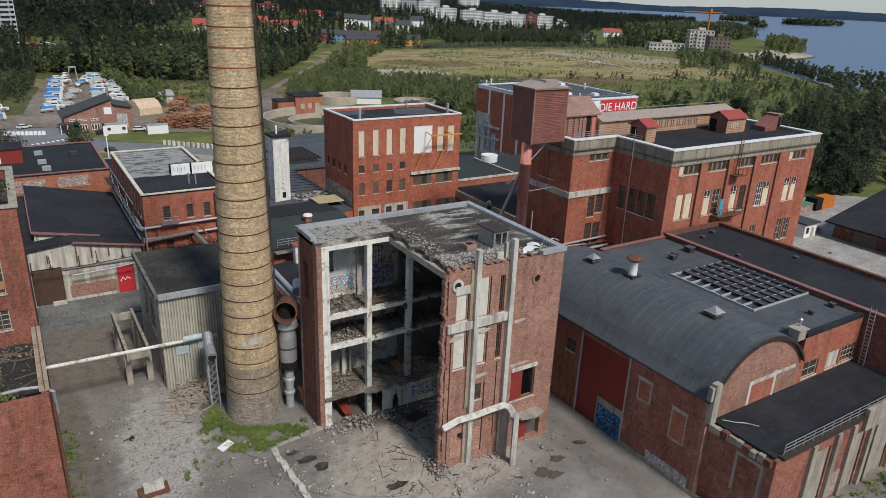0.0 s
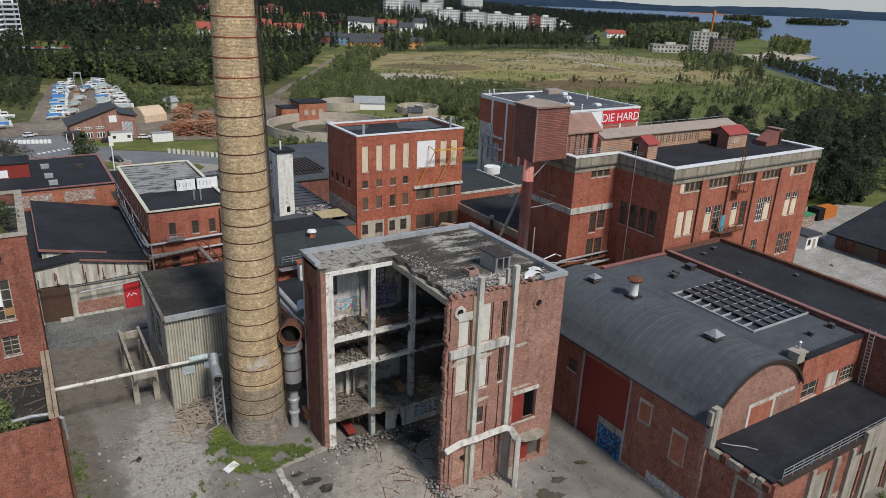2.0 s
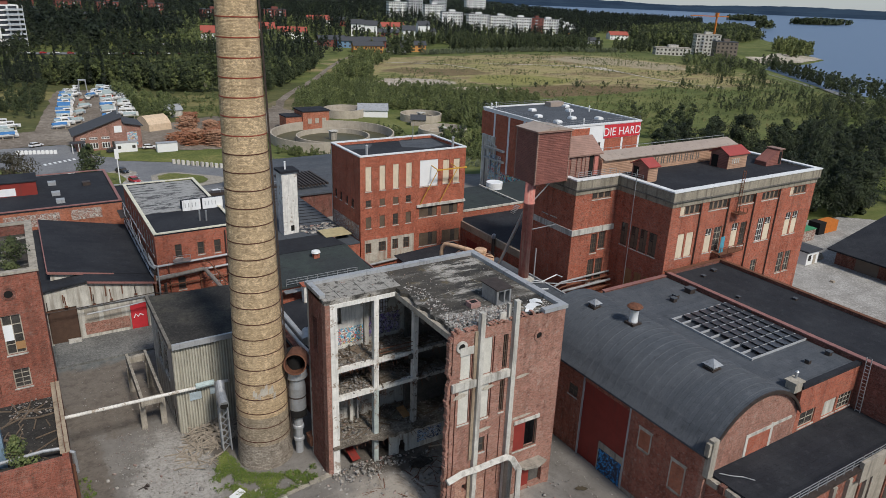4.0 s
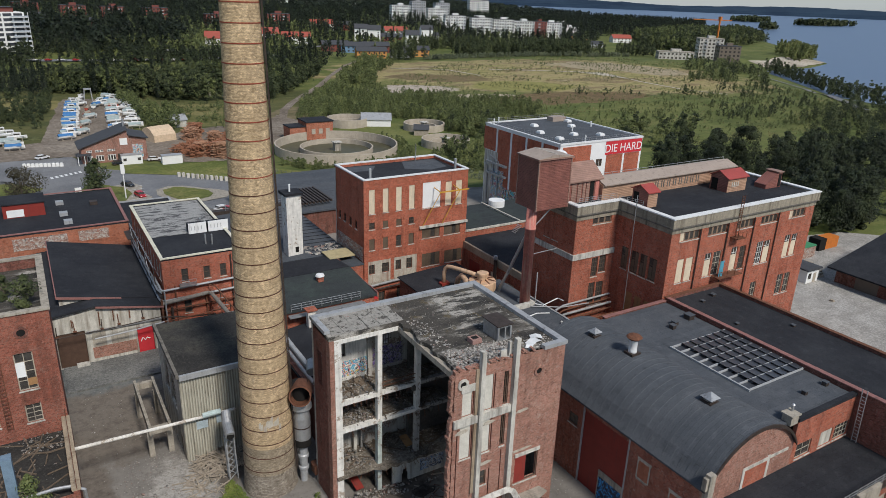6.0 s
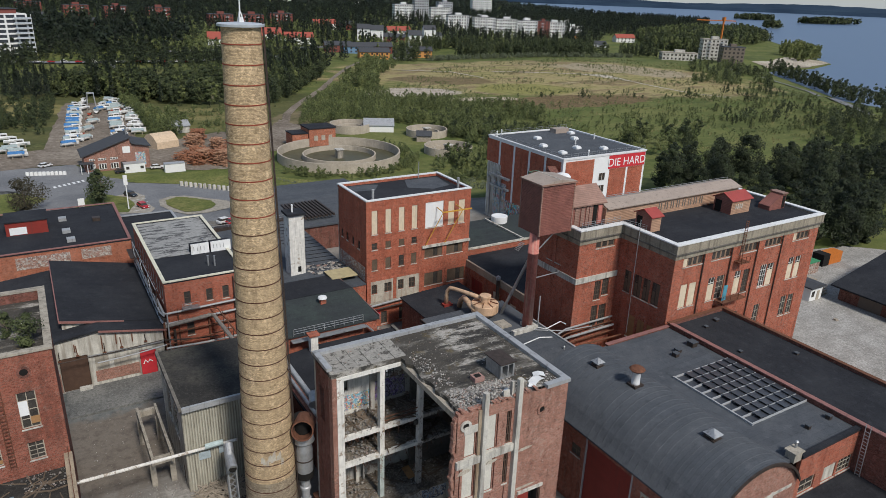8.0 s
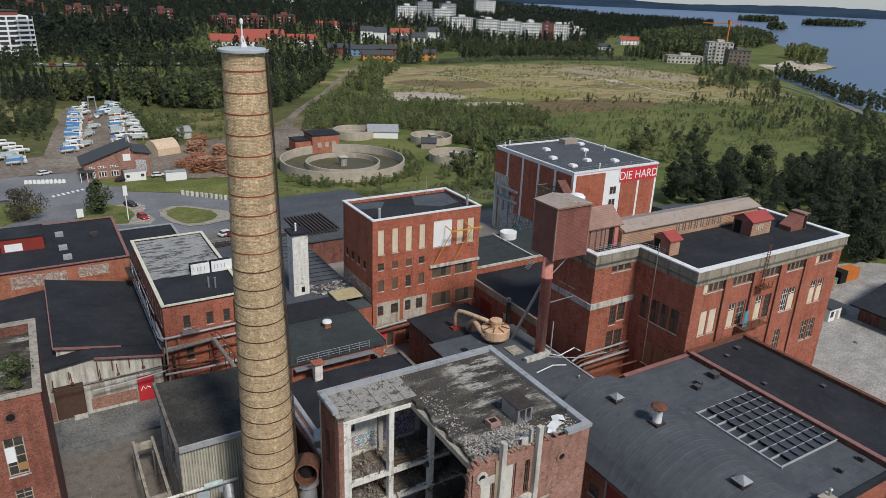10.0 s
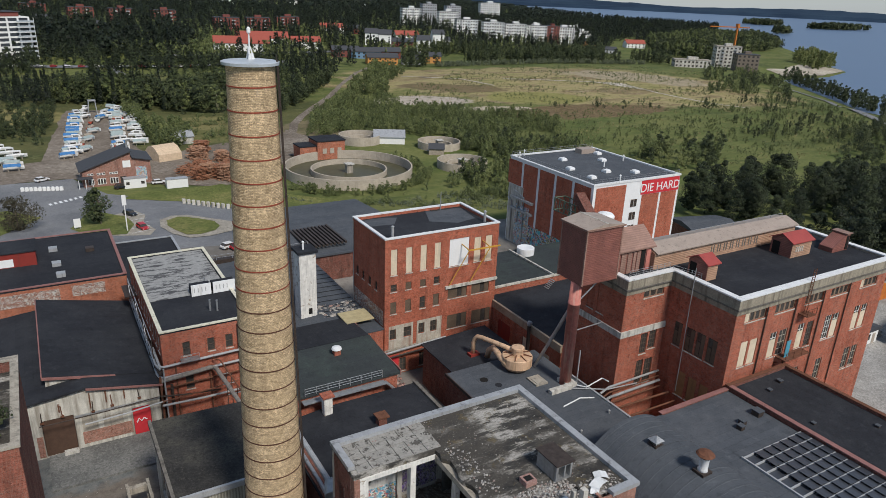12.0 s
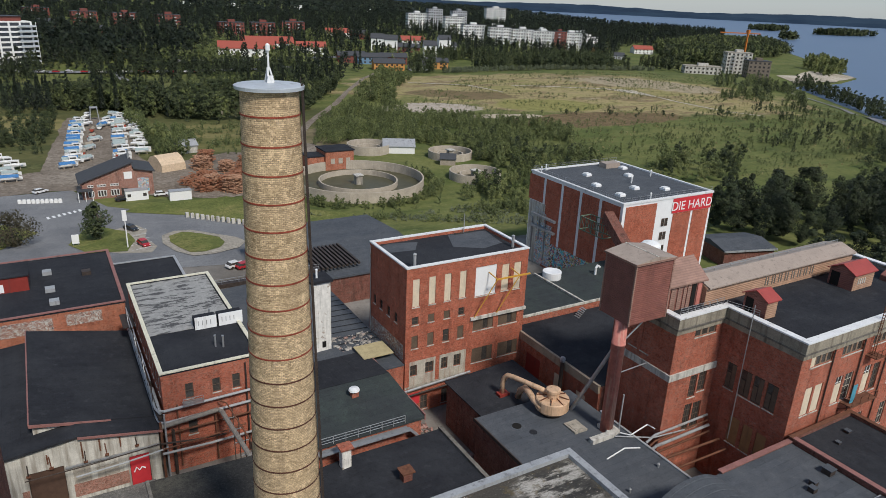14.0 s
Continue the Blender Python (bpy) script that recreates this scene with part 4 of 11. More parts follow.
for k in range(9):
    bm = bmesh.new()
    a = -2.15 + 0.1 * k + random.uniform(-0.03, 0.03)
    z = 9.0 + random.uniform(-0.6, 0.3)
    r = stack_r(z) + 0.012
    h = random.uniform(0.5, 1.4)
    v = [bm.verts.new((CX + math.cos(a + da) * (r + 0.01), CY + math.sin(a + da) * (r + 0.01), z + dz)) for da, dz in ((-0.06, 0), (0.06, 0.1), (0.05, h), (-0.04, h * 0.8))]
    bm.faces.new(v)
    part("repair_patch", bm, RENDER, chimney, "pale mortar patch")

# ---- the four-storey ruin with its open side ----
X0, X1, Y0, Y1, YO, XW = 22.7, 43.3, 46.0, 62.7, 57.8, 30.2
ruin = thing("ruined_building", (33, 54, 0), "half-demolished brick and concrete factory block with one side torn open", "ruin")
holes = [(31.1, 32.2, 15.9, 18.45), (33.45, 34.6, 15.85, 19.7), (35.85, 36.4, 15.85, 19.55), (31.0, 32.2, 11.0, 14.8), (33.4, 34.5, 10.95, 14.7), (35.8, 36.35, 11.0, 14.6),
         (33.45, 34.35, 7.0, 8.75), (38.0, 41.0, 5.45, 8.8), (39.4, 42.2, 0.4, 3.2), (31.9, 32.5, 2.9, 3.8)]
grooves = [(32.3, 32.42, 11.0, 14.75), (32.3, 32.42, 15.85, 18.4), (34.68, 34.84, 15.85, 19.65), (34.6, 34.76, 10.95, 14.7), (34.64, 34.78, 0.9, 8.8), (30.62, 30.74, 0.6, 14.6), (36.02, 36.14, 2.2, 10.6)]
part("wall", wall("x", Y0, 0.5, XW, X1, -1.6, 20.75, holes + grooves), RED_OLD, ruin, "weathered brick front")
for u0, u1, z0, z1 in grooves:
    part("groove_back", boxes((u0, Y0 + 0.16, z0, u1, Y0 + 0.3, z1)), RED_DARK, ruin, "dark recessed brick joint")
part("wall", wall("y", X1, -0.45, Y0 + 0.5, Y1 - 0.45, -1.6, 20.75), RED_OLD, ruin)
part("wall", wall("x", Y1, -0.45, X0, X1, -0.5, 20.75, [(30.9, 31.9, 15.95, 17.8)]), PLASTER_GRIMY, ruin)
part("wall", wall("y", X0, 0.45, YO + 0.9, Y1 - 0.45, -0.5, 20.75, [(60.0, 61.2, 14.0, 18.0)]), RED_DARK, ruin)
part("wall_end", boxes((X0, YO - 0.05, -0.5, X0 + 0.5, YO + 0.9, 20.3)), RED_OLD, ruin)
# roof, broken along the opened side
bm = bmesh.new()
rng = random.Random(4)
edge = [(X0, YO + 0.1), (XW + 0.9, YO + 0.1)]
yy = YO
while yy > Y0 + 0.6:
    edge.append((XW + 0.55 + rng.uniform(-0.35, 0.3), yy))
    yy -= rng.uniform(0.5, 1.0)
xx = XW + 0.5
front = []
while xx < 38.6:
    front.append((xx, Y0 + 0.3 + rng.uniform(-0.25, 0.45)))
    xx += rng.uniform(0.35, 0.8)
outline = edge + front + [(X1, Y0 + 0.05), (X1, Y1), (X0, Y1)]
part("roof", prism(outline, "z", 20.3, 20.75), FELT_RUIN, ruin, "bleached and cracked roof deck")
for q in ((X0 - 0.15, Y1 - 0.55, X1 + 0.15, Y1 + 0.15), (X1 - 0.55, 47.6, X1 + 0.15, Y1 - 0.55), (X0 - 0.15, YO + 0.9, X0 + 0.45, Y1 - 0.55), (40.5, Y0 - 0.15, X1 + 0.15, 46.5), (X1 - 0.55, 46.5, X1 + 0.15, 47.6)):
    part("coping", boxes((q[0], q[1], 20.752, q[2], q[3], 21.15)), COPING, ruin)
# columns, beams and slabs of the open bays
for x, w, zb, zt, m in ((23.585, 0.38, -0.3, 20.3, WHITEWASH), (28.3, 0.27, 9.3, 20.3, WHITEWASH), (28.3, 0.26, -0.3, 9.298, WHITEWASH_GREEN), (33.05, 0.27, 9.3, 20.3, WHITEWASH), (33.05, 0.26, 3.7, 9.298, WHITEWASH_DARK)):
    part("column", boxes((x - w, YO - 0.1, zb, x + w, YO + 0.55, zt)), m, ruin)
# beams go on in darker whitewash beyond x = 33.4
for z, x1, m in ((20.3, XW + 0.8, WHITEWASH), (12.9, 33.4, WHITEWASH), (12.9, 37.2, WHITEWASH_DARK), (9.5, 33.4, WHITEWASH), (9.5, 37.2, WHITEWASH_DARK)):
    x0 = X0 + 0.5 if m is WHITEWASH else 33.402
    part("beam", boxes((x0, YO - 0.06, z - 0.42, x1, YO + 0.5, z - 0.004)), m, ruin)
for z, x1 in ((12.85, 37.0), (9.45, 37.0)):
    part("floor_slab", boxes((X0 + 0.46, YO + 0.5, z - 0.3, x1, Y1 - 0.46, z)), DEBRIS_FLOOR, ruin)
rng = random.Random(8)
torn = [(X0 + 0.5, 57.45), (25.0, 57.5), (26.2, 57.35), (27.4, 57.45)] + [(28.6 + 0.7 * k, 56.75 + rng.uniform(-0.18, 0.18)) for k in range(20)] + [(42.6, 56.7), (42.6, 62.2), (X0 + 0.5, 62.2)]
part("floor_slab", prism(torn, "z", 3.35, 3.7), DEBRIS_FLOOR, ruin, "sagging floor slab with a torn edge")
part("beam", boxes((XW + 0.25, Y0 + 0.6, 19.7, XW + 0.75, YO, 20.296)), CONCRETE, ruin, "cracked edge beam")
part("beam", boxes((37.0, Y0 + 0.5, 12.4, 37.5, Y1 - 0.46, 12.9), (37.0, Y0 + 0.5, 9.0, 37.5, Y1 - 0.46, 9.5)), CONCRETE_DARK, ruin)
part("partition", wall("x", 61.7, 0.2, 23.2, 29.1, 12.9, 20.25, [(25.0, 26.1, 15.9, 18.8)]), WHITEWASH, ruin, "stained white inner wall with a dark opening")
part("partition", boxes((28.6, 61.3, 12.9, 29.1, 61.696, 20.25)), PLASTER_GRIMY, ruin, "grimy flaking inner wall")
# inner wall, added lining and ceiling carry the deep bay's shade in their colour
part("partition", boxes((33.4, 60.9, 3.45, 42.8, 61.1, 20.25)), DEEP_SHADE, ruin, "inner wall with the deep bay's shade put into its colour")
part("lining", boxes((42.7, 46.6, -1.2, 42.84, 60.3, 20.25)), DEEP_SHADE, ruin, "added inner lining with the deep bay's shade put into its colour")
part("lining", boxes((37.6, 46.52, -1.2, 42.69, 46.62, 5.3), (37.6, 46.52, 9.0, 42.69, 46.62, 20.25)), DEEP_SHADE, ruin, "added inner lining with the deep bay's shade put into its colour")
part("ceiling", boxes((31.4, 46.7, 20.1, 42.7, 60.8, 20.28)), DEEP_SHADE, ruin, "ceiling with the deep bay's shade put into its colour")
part("partition", wall("x", 57.75, 0.25, 29.95, 42.6, -0.6, 3.34, [(31.15, 32.0, -0.6, 1.2), (31.25, 31.85, 1.2, 1.75)]), PLASTER, ruin, "white-washed wall with a ragged doorway")
part("sprayed_paint", boxes((33.5, 57.71, 0.75, 36.7, 57.746, 2.3)), GRAF_F, ruin)
part("column", boxes((26.7, 61.2, 3.72, 27.1, 61.6, 9.0)), PLASTER, ruin)
part("column", boxes((27.6, 61.3, 3.72, 27.85, 61.55, 9.0)), WHITEWASH_DARK, ruin)
part("partition", boxes((23.2, 61.9, 3.75, 30.6, 62.1, 9.0)), PLASTER_GRIMY, ruin, "grimy flaking inner wall")
part("partition", boxes((23.2, 61.9, 9.5, 30.6, 62.1, 12.4)), PLASTER_GRIMY, ruin, "grimy flaking inner wall")
part("window_grid", wall("x", 62.18, 0.05, 30.9, 31.9, 15.95, 17.8, [(30.95 + 0.32 * i, 31.21 + 0.32 * i, 16.0 + 0.6 * j, 16.52 + 0.6 * j) for i in range(3) for j in range(3)]), STEEL_DARK, ruin, "rusty steel window grid")
part("sprayed_paint", boxes((24.7, 61.65, 13.45, 29.0, 61.696, 15.35)), GRAF_A, ruin)
part("sprayed_paint", boxes((29.6, 62.2, 13.3, 33.4, 62.246, 15.75)), GRAF_D, ruin)
for x, dz in ((33.05, 22.6), (36.95, 23.0)):
    part("column", boxes((x - 0.24, Y0 - 0.5, -1.0, x + 0.24, Y0 - 0.004, dz)), CONCRETE_PALE, ruin)
for x0, x1 in ((XW - 0.05, 32.8), (33.3, 36.7)):
    part("beam", boxes((x0, Y0 - 0.3, 14.95, x1, Y0 - 0.004, 15.75)), CONCRETE_PALE, ruin, "weathered concrete lintel beam")
part("beam", boxes((37.9, Y0 - 0.14, 8.82, 41.15, Y0 - 0.004, 9.2)), CONCRETE_PALE, ruin, "weathered concrete lintel beam")
part("beam", boxes((30.95, Y0 - 0.1, 18.5, 32.75, Y0 - 0.004, 19.3)), CONCRETE_PALE, ruin, "pale concrete lintel beside a porthole")
# strips added for the rust-stained side face of the column
for z0, z1 in ((-0.6, 5.4), (6.6, 14.9), (15.8, 20.7)):
    part("pilaster", boxes((32.46, Y0 - 0.16, z0, 32.8, Y0 - 0.004, z1)), STAINED_CONCRETE, ruin, "added strip standing in for the column's rust-stained side face")
part("infill", wall("x", Y0 - 0.03, 0.026, 31.1, 32.3, 1.15, 4.75, [(31.9, 32.3, 2.9, 3.8)]), BRICK_PATCH, ruin, "pale patched brick infill")
part("infill", boxes((33.42, Y0 - 0.03, 1.25, 34.6, Y0 - 0.004, 3.8)), BRICK_PATCH, ruin, "pale patched brick infill")

part("beam", tube([(29.6, Y0 - 0.9, 5.6), (31.2, Y0 - 0.9, 6.0), (33.0, Y0 - 0.9, 5.9), (34.8, Y0 - 0.9, 6.0), (36.4, Y0 - 1.0, 6.1), (36.95, 44.6, 6.0), (36.95, 43.5, 5.5)], 0.42, 4), CONCRETE_PALE, ruin, "broken canopy beam")
part("column", beam(bmesh.new(), (36.9, 43.4, -0.7), (36.95, 43.5, 5.7), 0.5), CONCRETE_PALE, ruin, "free-standing canopy column")
part("column", boxes((36.6, Y0 - 1.2, -0.6, 37.2, Y0 - 0.56, 5.9)), CONCRETE, ruin)
part("canopy", prism([(38.2, Y0 - 0.004), (41.6, Y0 - 0.004), (41.9, 45.0), (40.6, 44.6), (39.0, 44.9)], "z", 3.6, 3.85), CONCRETE, ruin, "crumbling concrete canopy")
for h, f in ((holes[0], BOARD_GREY), (holes[1], BOARD_GREY), (holes[3], BOARD_GREY), (holes[4], BOARD_GREY)):
    window(ruin, "x", Y0, h, 1, 1, f)
for h in (holes[2], holes[5]):
    window(ruin, "x", Y0, h, 2, 4, None)
window(ruin, "x", Y0, holes[6], 1, 2, "glass")
window(ruin, "x", Y0, holes[7], 2, 1, None, boards=[(0, 0.5, 0, 1, RED_PAINT)])
part("door", boxes((39.5, Y0 + 0.2, -0.6, 40.6, Y0 + 0.28, 3.1)), RED_PAINT, ruin, "red steel door")
for x, z, rm in ((40.1, 18.5, RED_OLD), (31.1, 19.45, CONCRETE_PALE)):
    bm = bmesh.new()
    hoops = [[bm.verts.new((x + r * math.cos(math.pi * k / 10), Y0 - d, z + r * math.sin(math.pi * k / 10))) for k in range(20)] for r, d in ((0.34, 0.0), (0.34, 0.12), (0.6, 0.12), (0.6, 0.0))]
    for p, q in zip(hoops, hoops[1:]):
        for k in range(20):
            bm.faces.new((p[k], p[k - 1], q[k - 1], q[k]))
    part("ring", bm, rm, ruin, "ring round a porthole")
    part("porthole", prism([(x + 0.35 * math.cos(2 * math.pi * k / 20), z + 0.35 * math.sin(2 * math.pi * k / 20)) for k in range(20)], "y", Y0 - 0.018, Y0 - 0.003), VOID, ruin, "round opening with its inner shade painted black")

# ---- the square tower block ----
tower = thing("brick_tower_block", (57, 107, 0), "tall cubic red brick factory block with slit windows and white coping", "factory block")
TX0, TX1, TY0, TY1, TZ = 46.8, 67.6, 101.6, 113.8, 23.6
tall = [(a, a + 1.1, 17.6, 21.85) for a in (47.8, 50.4, 52.95, 55.5)]
small = [(a, a + 1.05, z0, z1) for z0, z1 in ((14.8, 16.05), (11.0, 13.05)) for a in (47.8, 50.4, 53.0, 55.5)]
low = [(47.7, 48.8, 6.5, 8.3), (50.2, 51.6, 6.5, 8.3), (52.9, 54.0, 6.5, 8.4), (55.1, 56.3, 6.4, 8.4)]
big = [(58.2, 61.9, 17.3, 22.0), (62.9, 64.2, 17.4, 21.7), (65.1, 66.4, 17.3, 21.7)]
wide = [(58.2, 61.9, 11.6, 13.45), (62.8, 66.3, 11.6, 13.45), (58.3, 62.1, 6.1, 8.6), (63.1, 66.9, 6.1, 8.5)]
base = [(49.6, 50.8, 0.4, 2.8), (53.2, 54.3, 0.6, 3.0), (56, 57, 0.6, 3.0)]
lefts = [(a, a + 0.9, 14.2, 15.7) for a in (104.3, 106.7, 109.2, 111.5)]
shell_of(tower, TX0, TY0, TX1, TY1, -0.5, TZ - 0.05, RED_TOWER, tall + small + low + big + wide + base, lefts)
flat_roof(tower, TX0 + 0.45, TY0 + 0.45, TX1 - 0.45, TY1 - 0.45, TZ, FELT, None, 0.5)
for q in ((TX0 - 0.1, TY0 - 0.1, TX1 + 0.1, TY0 + 0.45), (TX0 - 0.1, TY1 - 0.45, TX1 + 0.1, TY1 + 0.1), (TX0 - 0.1, TY0 + 0.45, TX0 + 0.45, TY1 - 0.45), (TX1 - 0.45, TY0 + 0.45, TX1 + 0.1, TY1 - 0.45)):
    part("coping", boxes((q[0], q[1], TZ - 0.045, q[2], q[3], TZ + 0.16)), COPING_WHITE, tower)
for h in tall + big[1:]:
    window(tower, "x", TY0, h, 1, 3, BOARD)
window(tower, "x", TY0, big[0], 2, 1, WHITE)
for i, h in enumerate(small):
    window(tower, "x", TY0, h, 1, 2, BOARD_DARK if i % 3 else "glass", FRAME)
for h in wide:
    window(tower, "x", TY0, h, 4, 1, "glass", FRAME, boards=[(0.0, 0.5, 0.0, 1.0, BOARD_DARK), (0.75, 1.0, 0.0, 1.0, BOARD_DARK)])
for h in low + base:
    window(tower, "x", TY0, h, 2, 2, "glass", FRAME)
for h in lefts:
    window(tower, "y", TX0, h, 1, 2, "glass", FRAME)
part("ledge", boxes((57.6, TY0 - 0.35, 13.6, 67.7, TY0 - 0.004, 14.05)), CONCRETE_PALE, tower)
part("ledge", boxes((46.8, TY0 - 0.18, 4.6, 57.0, TY0 - 0.004, 4.9)), CONCRETE, tower)
part("render_panel", wall("x", TY0 - 0.06, 0.056, 47.55, 51.9, 4.95, 8.9, low[:2]), RENDER, tower, "flaking pale render")
part("render_panel", wall("x", TY0 - 0.06, 0.056, 52.6, 57.2, 4.95, 8.9, low[2:]), RENDER, tower, "flaking pale render")
part("pilaster", boxes((46.78, TY0 - 0.14, -0.3, 47.5, TY0 - 0.006, 9.0)), RED_TOWER, tower)
part("sprayed_paint", boxes((TX0 - 0.04, 102.2, 9.0, TX0 - 0.003, 113.3, 11.6)), GRAF_C, tower)
part("sprayed_paint", boxes((46.9, TY0 - 0.04, 1.6, 49.4, TY0 - 0.003, 3.6)), SIGN_RED, tower, "red painted panel with pale strokes")
part("downpipe", beam(bmesh.new(), (TX0 - 0.12, TY1 - 0.5, 9.0), (TX0 - 0.12, TY1 - 0.5, 23.2), 0.16, n=8), STEEL, tower)
bm = bmesh.new()
for x in (58.2, 62.2):
    beam(bm, (x, TY0 - 0.3, 14.1), (x + 2.3, TY0 - 2.3, 20.6), 0.13)
beam(bm, (60.3, TY0 - 2.3, 20.6), (66.4, TY0 - 2.3, 20.6), 0.2)
beam(bm, (60.5, TY0 - 2.3, 20.6), (60.5, TY0, 20.9), 0.13)
beam(bm, (64.5, TY0 - 2.3, 20.6), (64.5, TY0, 20.9), 0.13)
part("hoist_frame", bm, YELLOW, tower, "yellow steel hoist frame")
for x, y, h in ((48.6, 102.8, 2.0), (66.4, 104.2, 1.8), (63, 113, 3.0)):
    part("roof_pipe", lathe(x, y, [(0.22 if h < 2.5 else 0.08, TZ - 0.5), (0.22 if h < 2.5 else 0.06, TZ - 0.5 + h), (0.3 if h < 2.5 else 0.05, TZ - 0.45 + h), (0.1, TZ - 0.3 + h)], 12), COPING, tower)

part("worn_patch", prism([(58, 108), (62, 105.5), (66, 106.5), (66.8, 112.5), (60, 113)], "z", TZ - 0.498, TZ - 0.47), FELT_GREY, tower, "dried puddle on the roof")
part("worn_patch", prism([(48, 109.5), (52, 109), (54, 112), (50, 113), (48, 112.6)], "z", TZ - 0.498, TZ - 0.47), FELT_GREY, tower, "dried puddle on the roof")
part("moss_strip", boxes((61.0, 112.6, TZ - 0.498, 64.6, 113.2, TZ - 0.44)), MOSSY, tower)

# ---- the white and red block with the painted sign ----
sign_block = thing("panel_clad_block", (117, 133, 0), "large windowless red and white panelled block with a painted sign", "factory block")
DX0, DX1, DY0, DY1, DZ = 103.8, 130.0, 118.6, 148.5, 21.4
part("wall", boxes((DX0, DY0, -1, DX1, DY1, DZ)), WHITE, sign_block)
part("roof", boxes((DX0 + 0.5, DY0 + 0.5, DZ, DX1 - 0.5, DY1 - 0.5, DZ + 0.12)), FELT_GREY, sign_block)
for q in ((DX0 - 0.15, DY0 - 0.15, DX1 + 0.15, DY0 + 0.5), (DX0 - 0.15, DY1 - 0.5, DX1 + 0.15, DY1 + 0.15), (DX0 - 0.15, DY0 + 0.5, DX0 + 0.5, DY1 - 0.5), (DX1 - 0.5, DY0 + 0.5, DX1 + 0.15, DY1 - 0.5)):
    part("coping", boxes((q[0], q[1], DZ + 0.003, q[2], q[3], DZ + 0.4)), COPING_WHITE, sign_block)
for i in range(5):
    a = DY0 + 0.7 + i * 6.1
    part("red_panel", boxes((DX0 - 0.1, a, 0.0 if i < 4 else 15.0, DX0 - 0.004, a + 5.2, DZ - 0.5)), RED_TOWER, sign_block)
for a, b, z1 in ((DX0 + 0.8, 113.2, DZ - 0.5), (118.4, 123.7, DZ - 3.4), (124.4, 129.3, DZ - 3.4)):
    part("red_panel", boxes((a, DY0 - 0.1, 0.0, b, DY0 - 0.004, z1)), RED_TOWER, sign_block)
part("sign_field", boxes((117.9, DY0 - 0.12, DZ - 3.3, 129.8, DY0 - 0.004, DZ - 0.15)), SIGN_RED, sign_block, "red sign field")
txt = bpy.data.curves.new("sign_lettering", "FONT")
txt.body, txt.size, txt.extrude, txt.align_x = "DIE HARD", 2.75, 0.02, "CENTER"
tob = new("sign_lettering", txt)
txt.materials.append(WHITE)
tob.parent = sign_block
tob.matrix_parent_inverse = world_of(sign_block).inverted()
tob.matrix_basis = pose(123.8, DY0 - 0.145, DZ - 2.75, 90, 0, 0)
tob["label"] = "white sign lettering"
for z in (15.6, 12.6, 9.6):
    for x in (115.2, 116.2):
        window(sign_block, "x", DY0 - 0.3, (x, x + 0.75, z, z + 1.7), 1, 2, "glass", FRAME, sill=False)
part("sprayed_paint", boxes((DX0 - 0.16, DY0 + 6, 0.5, DX0 - 0.105, DY1 - 9, 6.5)), GRAF_E, sign_block)
part("sprayed_paint", boxes((DX0 - 0.16, DY1 - 9, 0.5, DX0 - 0.105, DY1 - 3.5, 10.5)), GRAF_A, sign_block)
part("white_panel", boxes((DX0 - 0.14, 142.4, 0.0, DX0 - 0.11, 148.2, 14.9)), PLASTER, sign_block, "grimy white wall panel")
for y, z0, z1 in ((141.6, 2.0, 12.8), (143.8, 6.0, 13.4), (146.4, 1.0, 11.0)):
    part("wall_pipe", tube([(DX0 - 0.4, y, z0), (DX0 - 0.4, y, z1), (DX0 - 0.4, y + 1.6, z1 + 0.3)], 0.16, 8), STEEL, sign_block)
for z in (9.0, 11.8):
    part("wall_duct", boxes((DX0 - 0.9, 138.0, z, DX0 - 0.2, 146.5, z + 0.5)), COPING, sign_block)
rail(sign_block, (DX0 + 0.2, DY0 + 0.2, DZ + 0.4), (DX0 + 0.2, DY1 - 0.2, DZ + 0.4), 0.9, 14, 0.035, STEEL, 2)
rail(sign_block, (DX0 + 0.2, DY0 + 0.2, DZ + 0.4), (DX1 - 0.2, DY0 + 0.2, DZ + 0.4), 0.9, 13, 0.035, STEEL, 2)
rail(sign_block, (DX0 + 0.2, DY1 - 0.2, DZ + 0.4), (DX1 - 0.2, DY1 - 0.2, DZ + 0.4), 0.9, 13, 0.035, STEEL, 2)
for x, y in ((108, 124), (108.6, 132), (115, 127), (121, 124), (122, 136), (113, 140), (126, 142)):
    part("rooflight", boxes((x - 0.8, y - 0.8, DZ + 0.1, x + 0.8, y + 0.8, DZ + 0.55), (x - 0.65, y - 0.65, DZ + 0.55, x + 0.65, y + 0.65, DZ + 0.75)), WHITE, sign_block)
part("roof_hatch", boxes((122, 143.5, DZ + 0.1, 126.5, 146, DZ + 1.3)), TAUPE_ROOF, sign_block)
for x, y in ((112, 119.5), (118, 131), (127, 134), (104.5, 146), (107, 147.5)):
    part("roof_pipe", lathe(x, y, [(0.16, DZ), (0.16, DZ + 1.4), (0.26, DZ + 1.45), (0.05, DZ + 1.7)], 10), COPING_WHITE, sign_block)
part("conveyor_shaft", beam(bmesh.new(), (102.2, 121.0, 18.8), (97.5, 107.5, 13.5), 2.0, 2.2), RED_DARK, sign_block, "red sheet-clad conveyor shaft")
bm = bmesh.new()
for z in (14.4, 17.2):
    for a, b in (((100.6, 120), (100.6, 127)), ((103.4, 120), (103.4, 127)), ((100.6, 120), (103.4, 120)), ((100.6, 127), (103.4, 127))):
        beam(bm, (*a, z), (*b, z), 0.16)
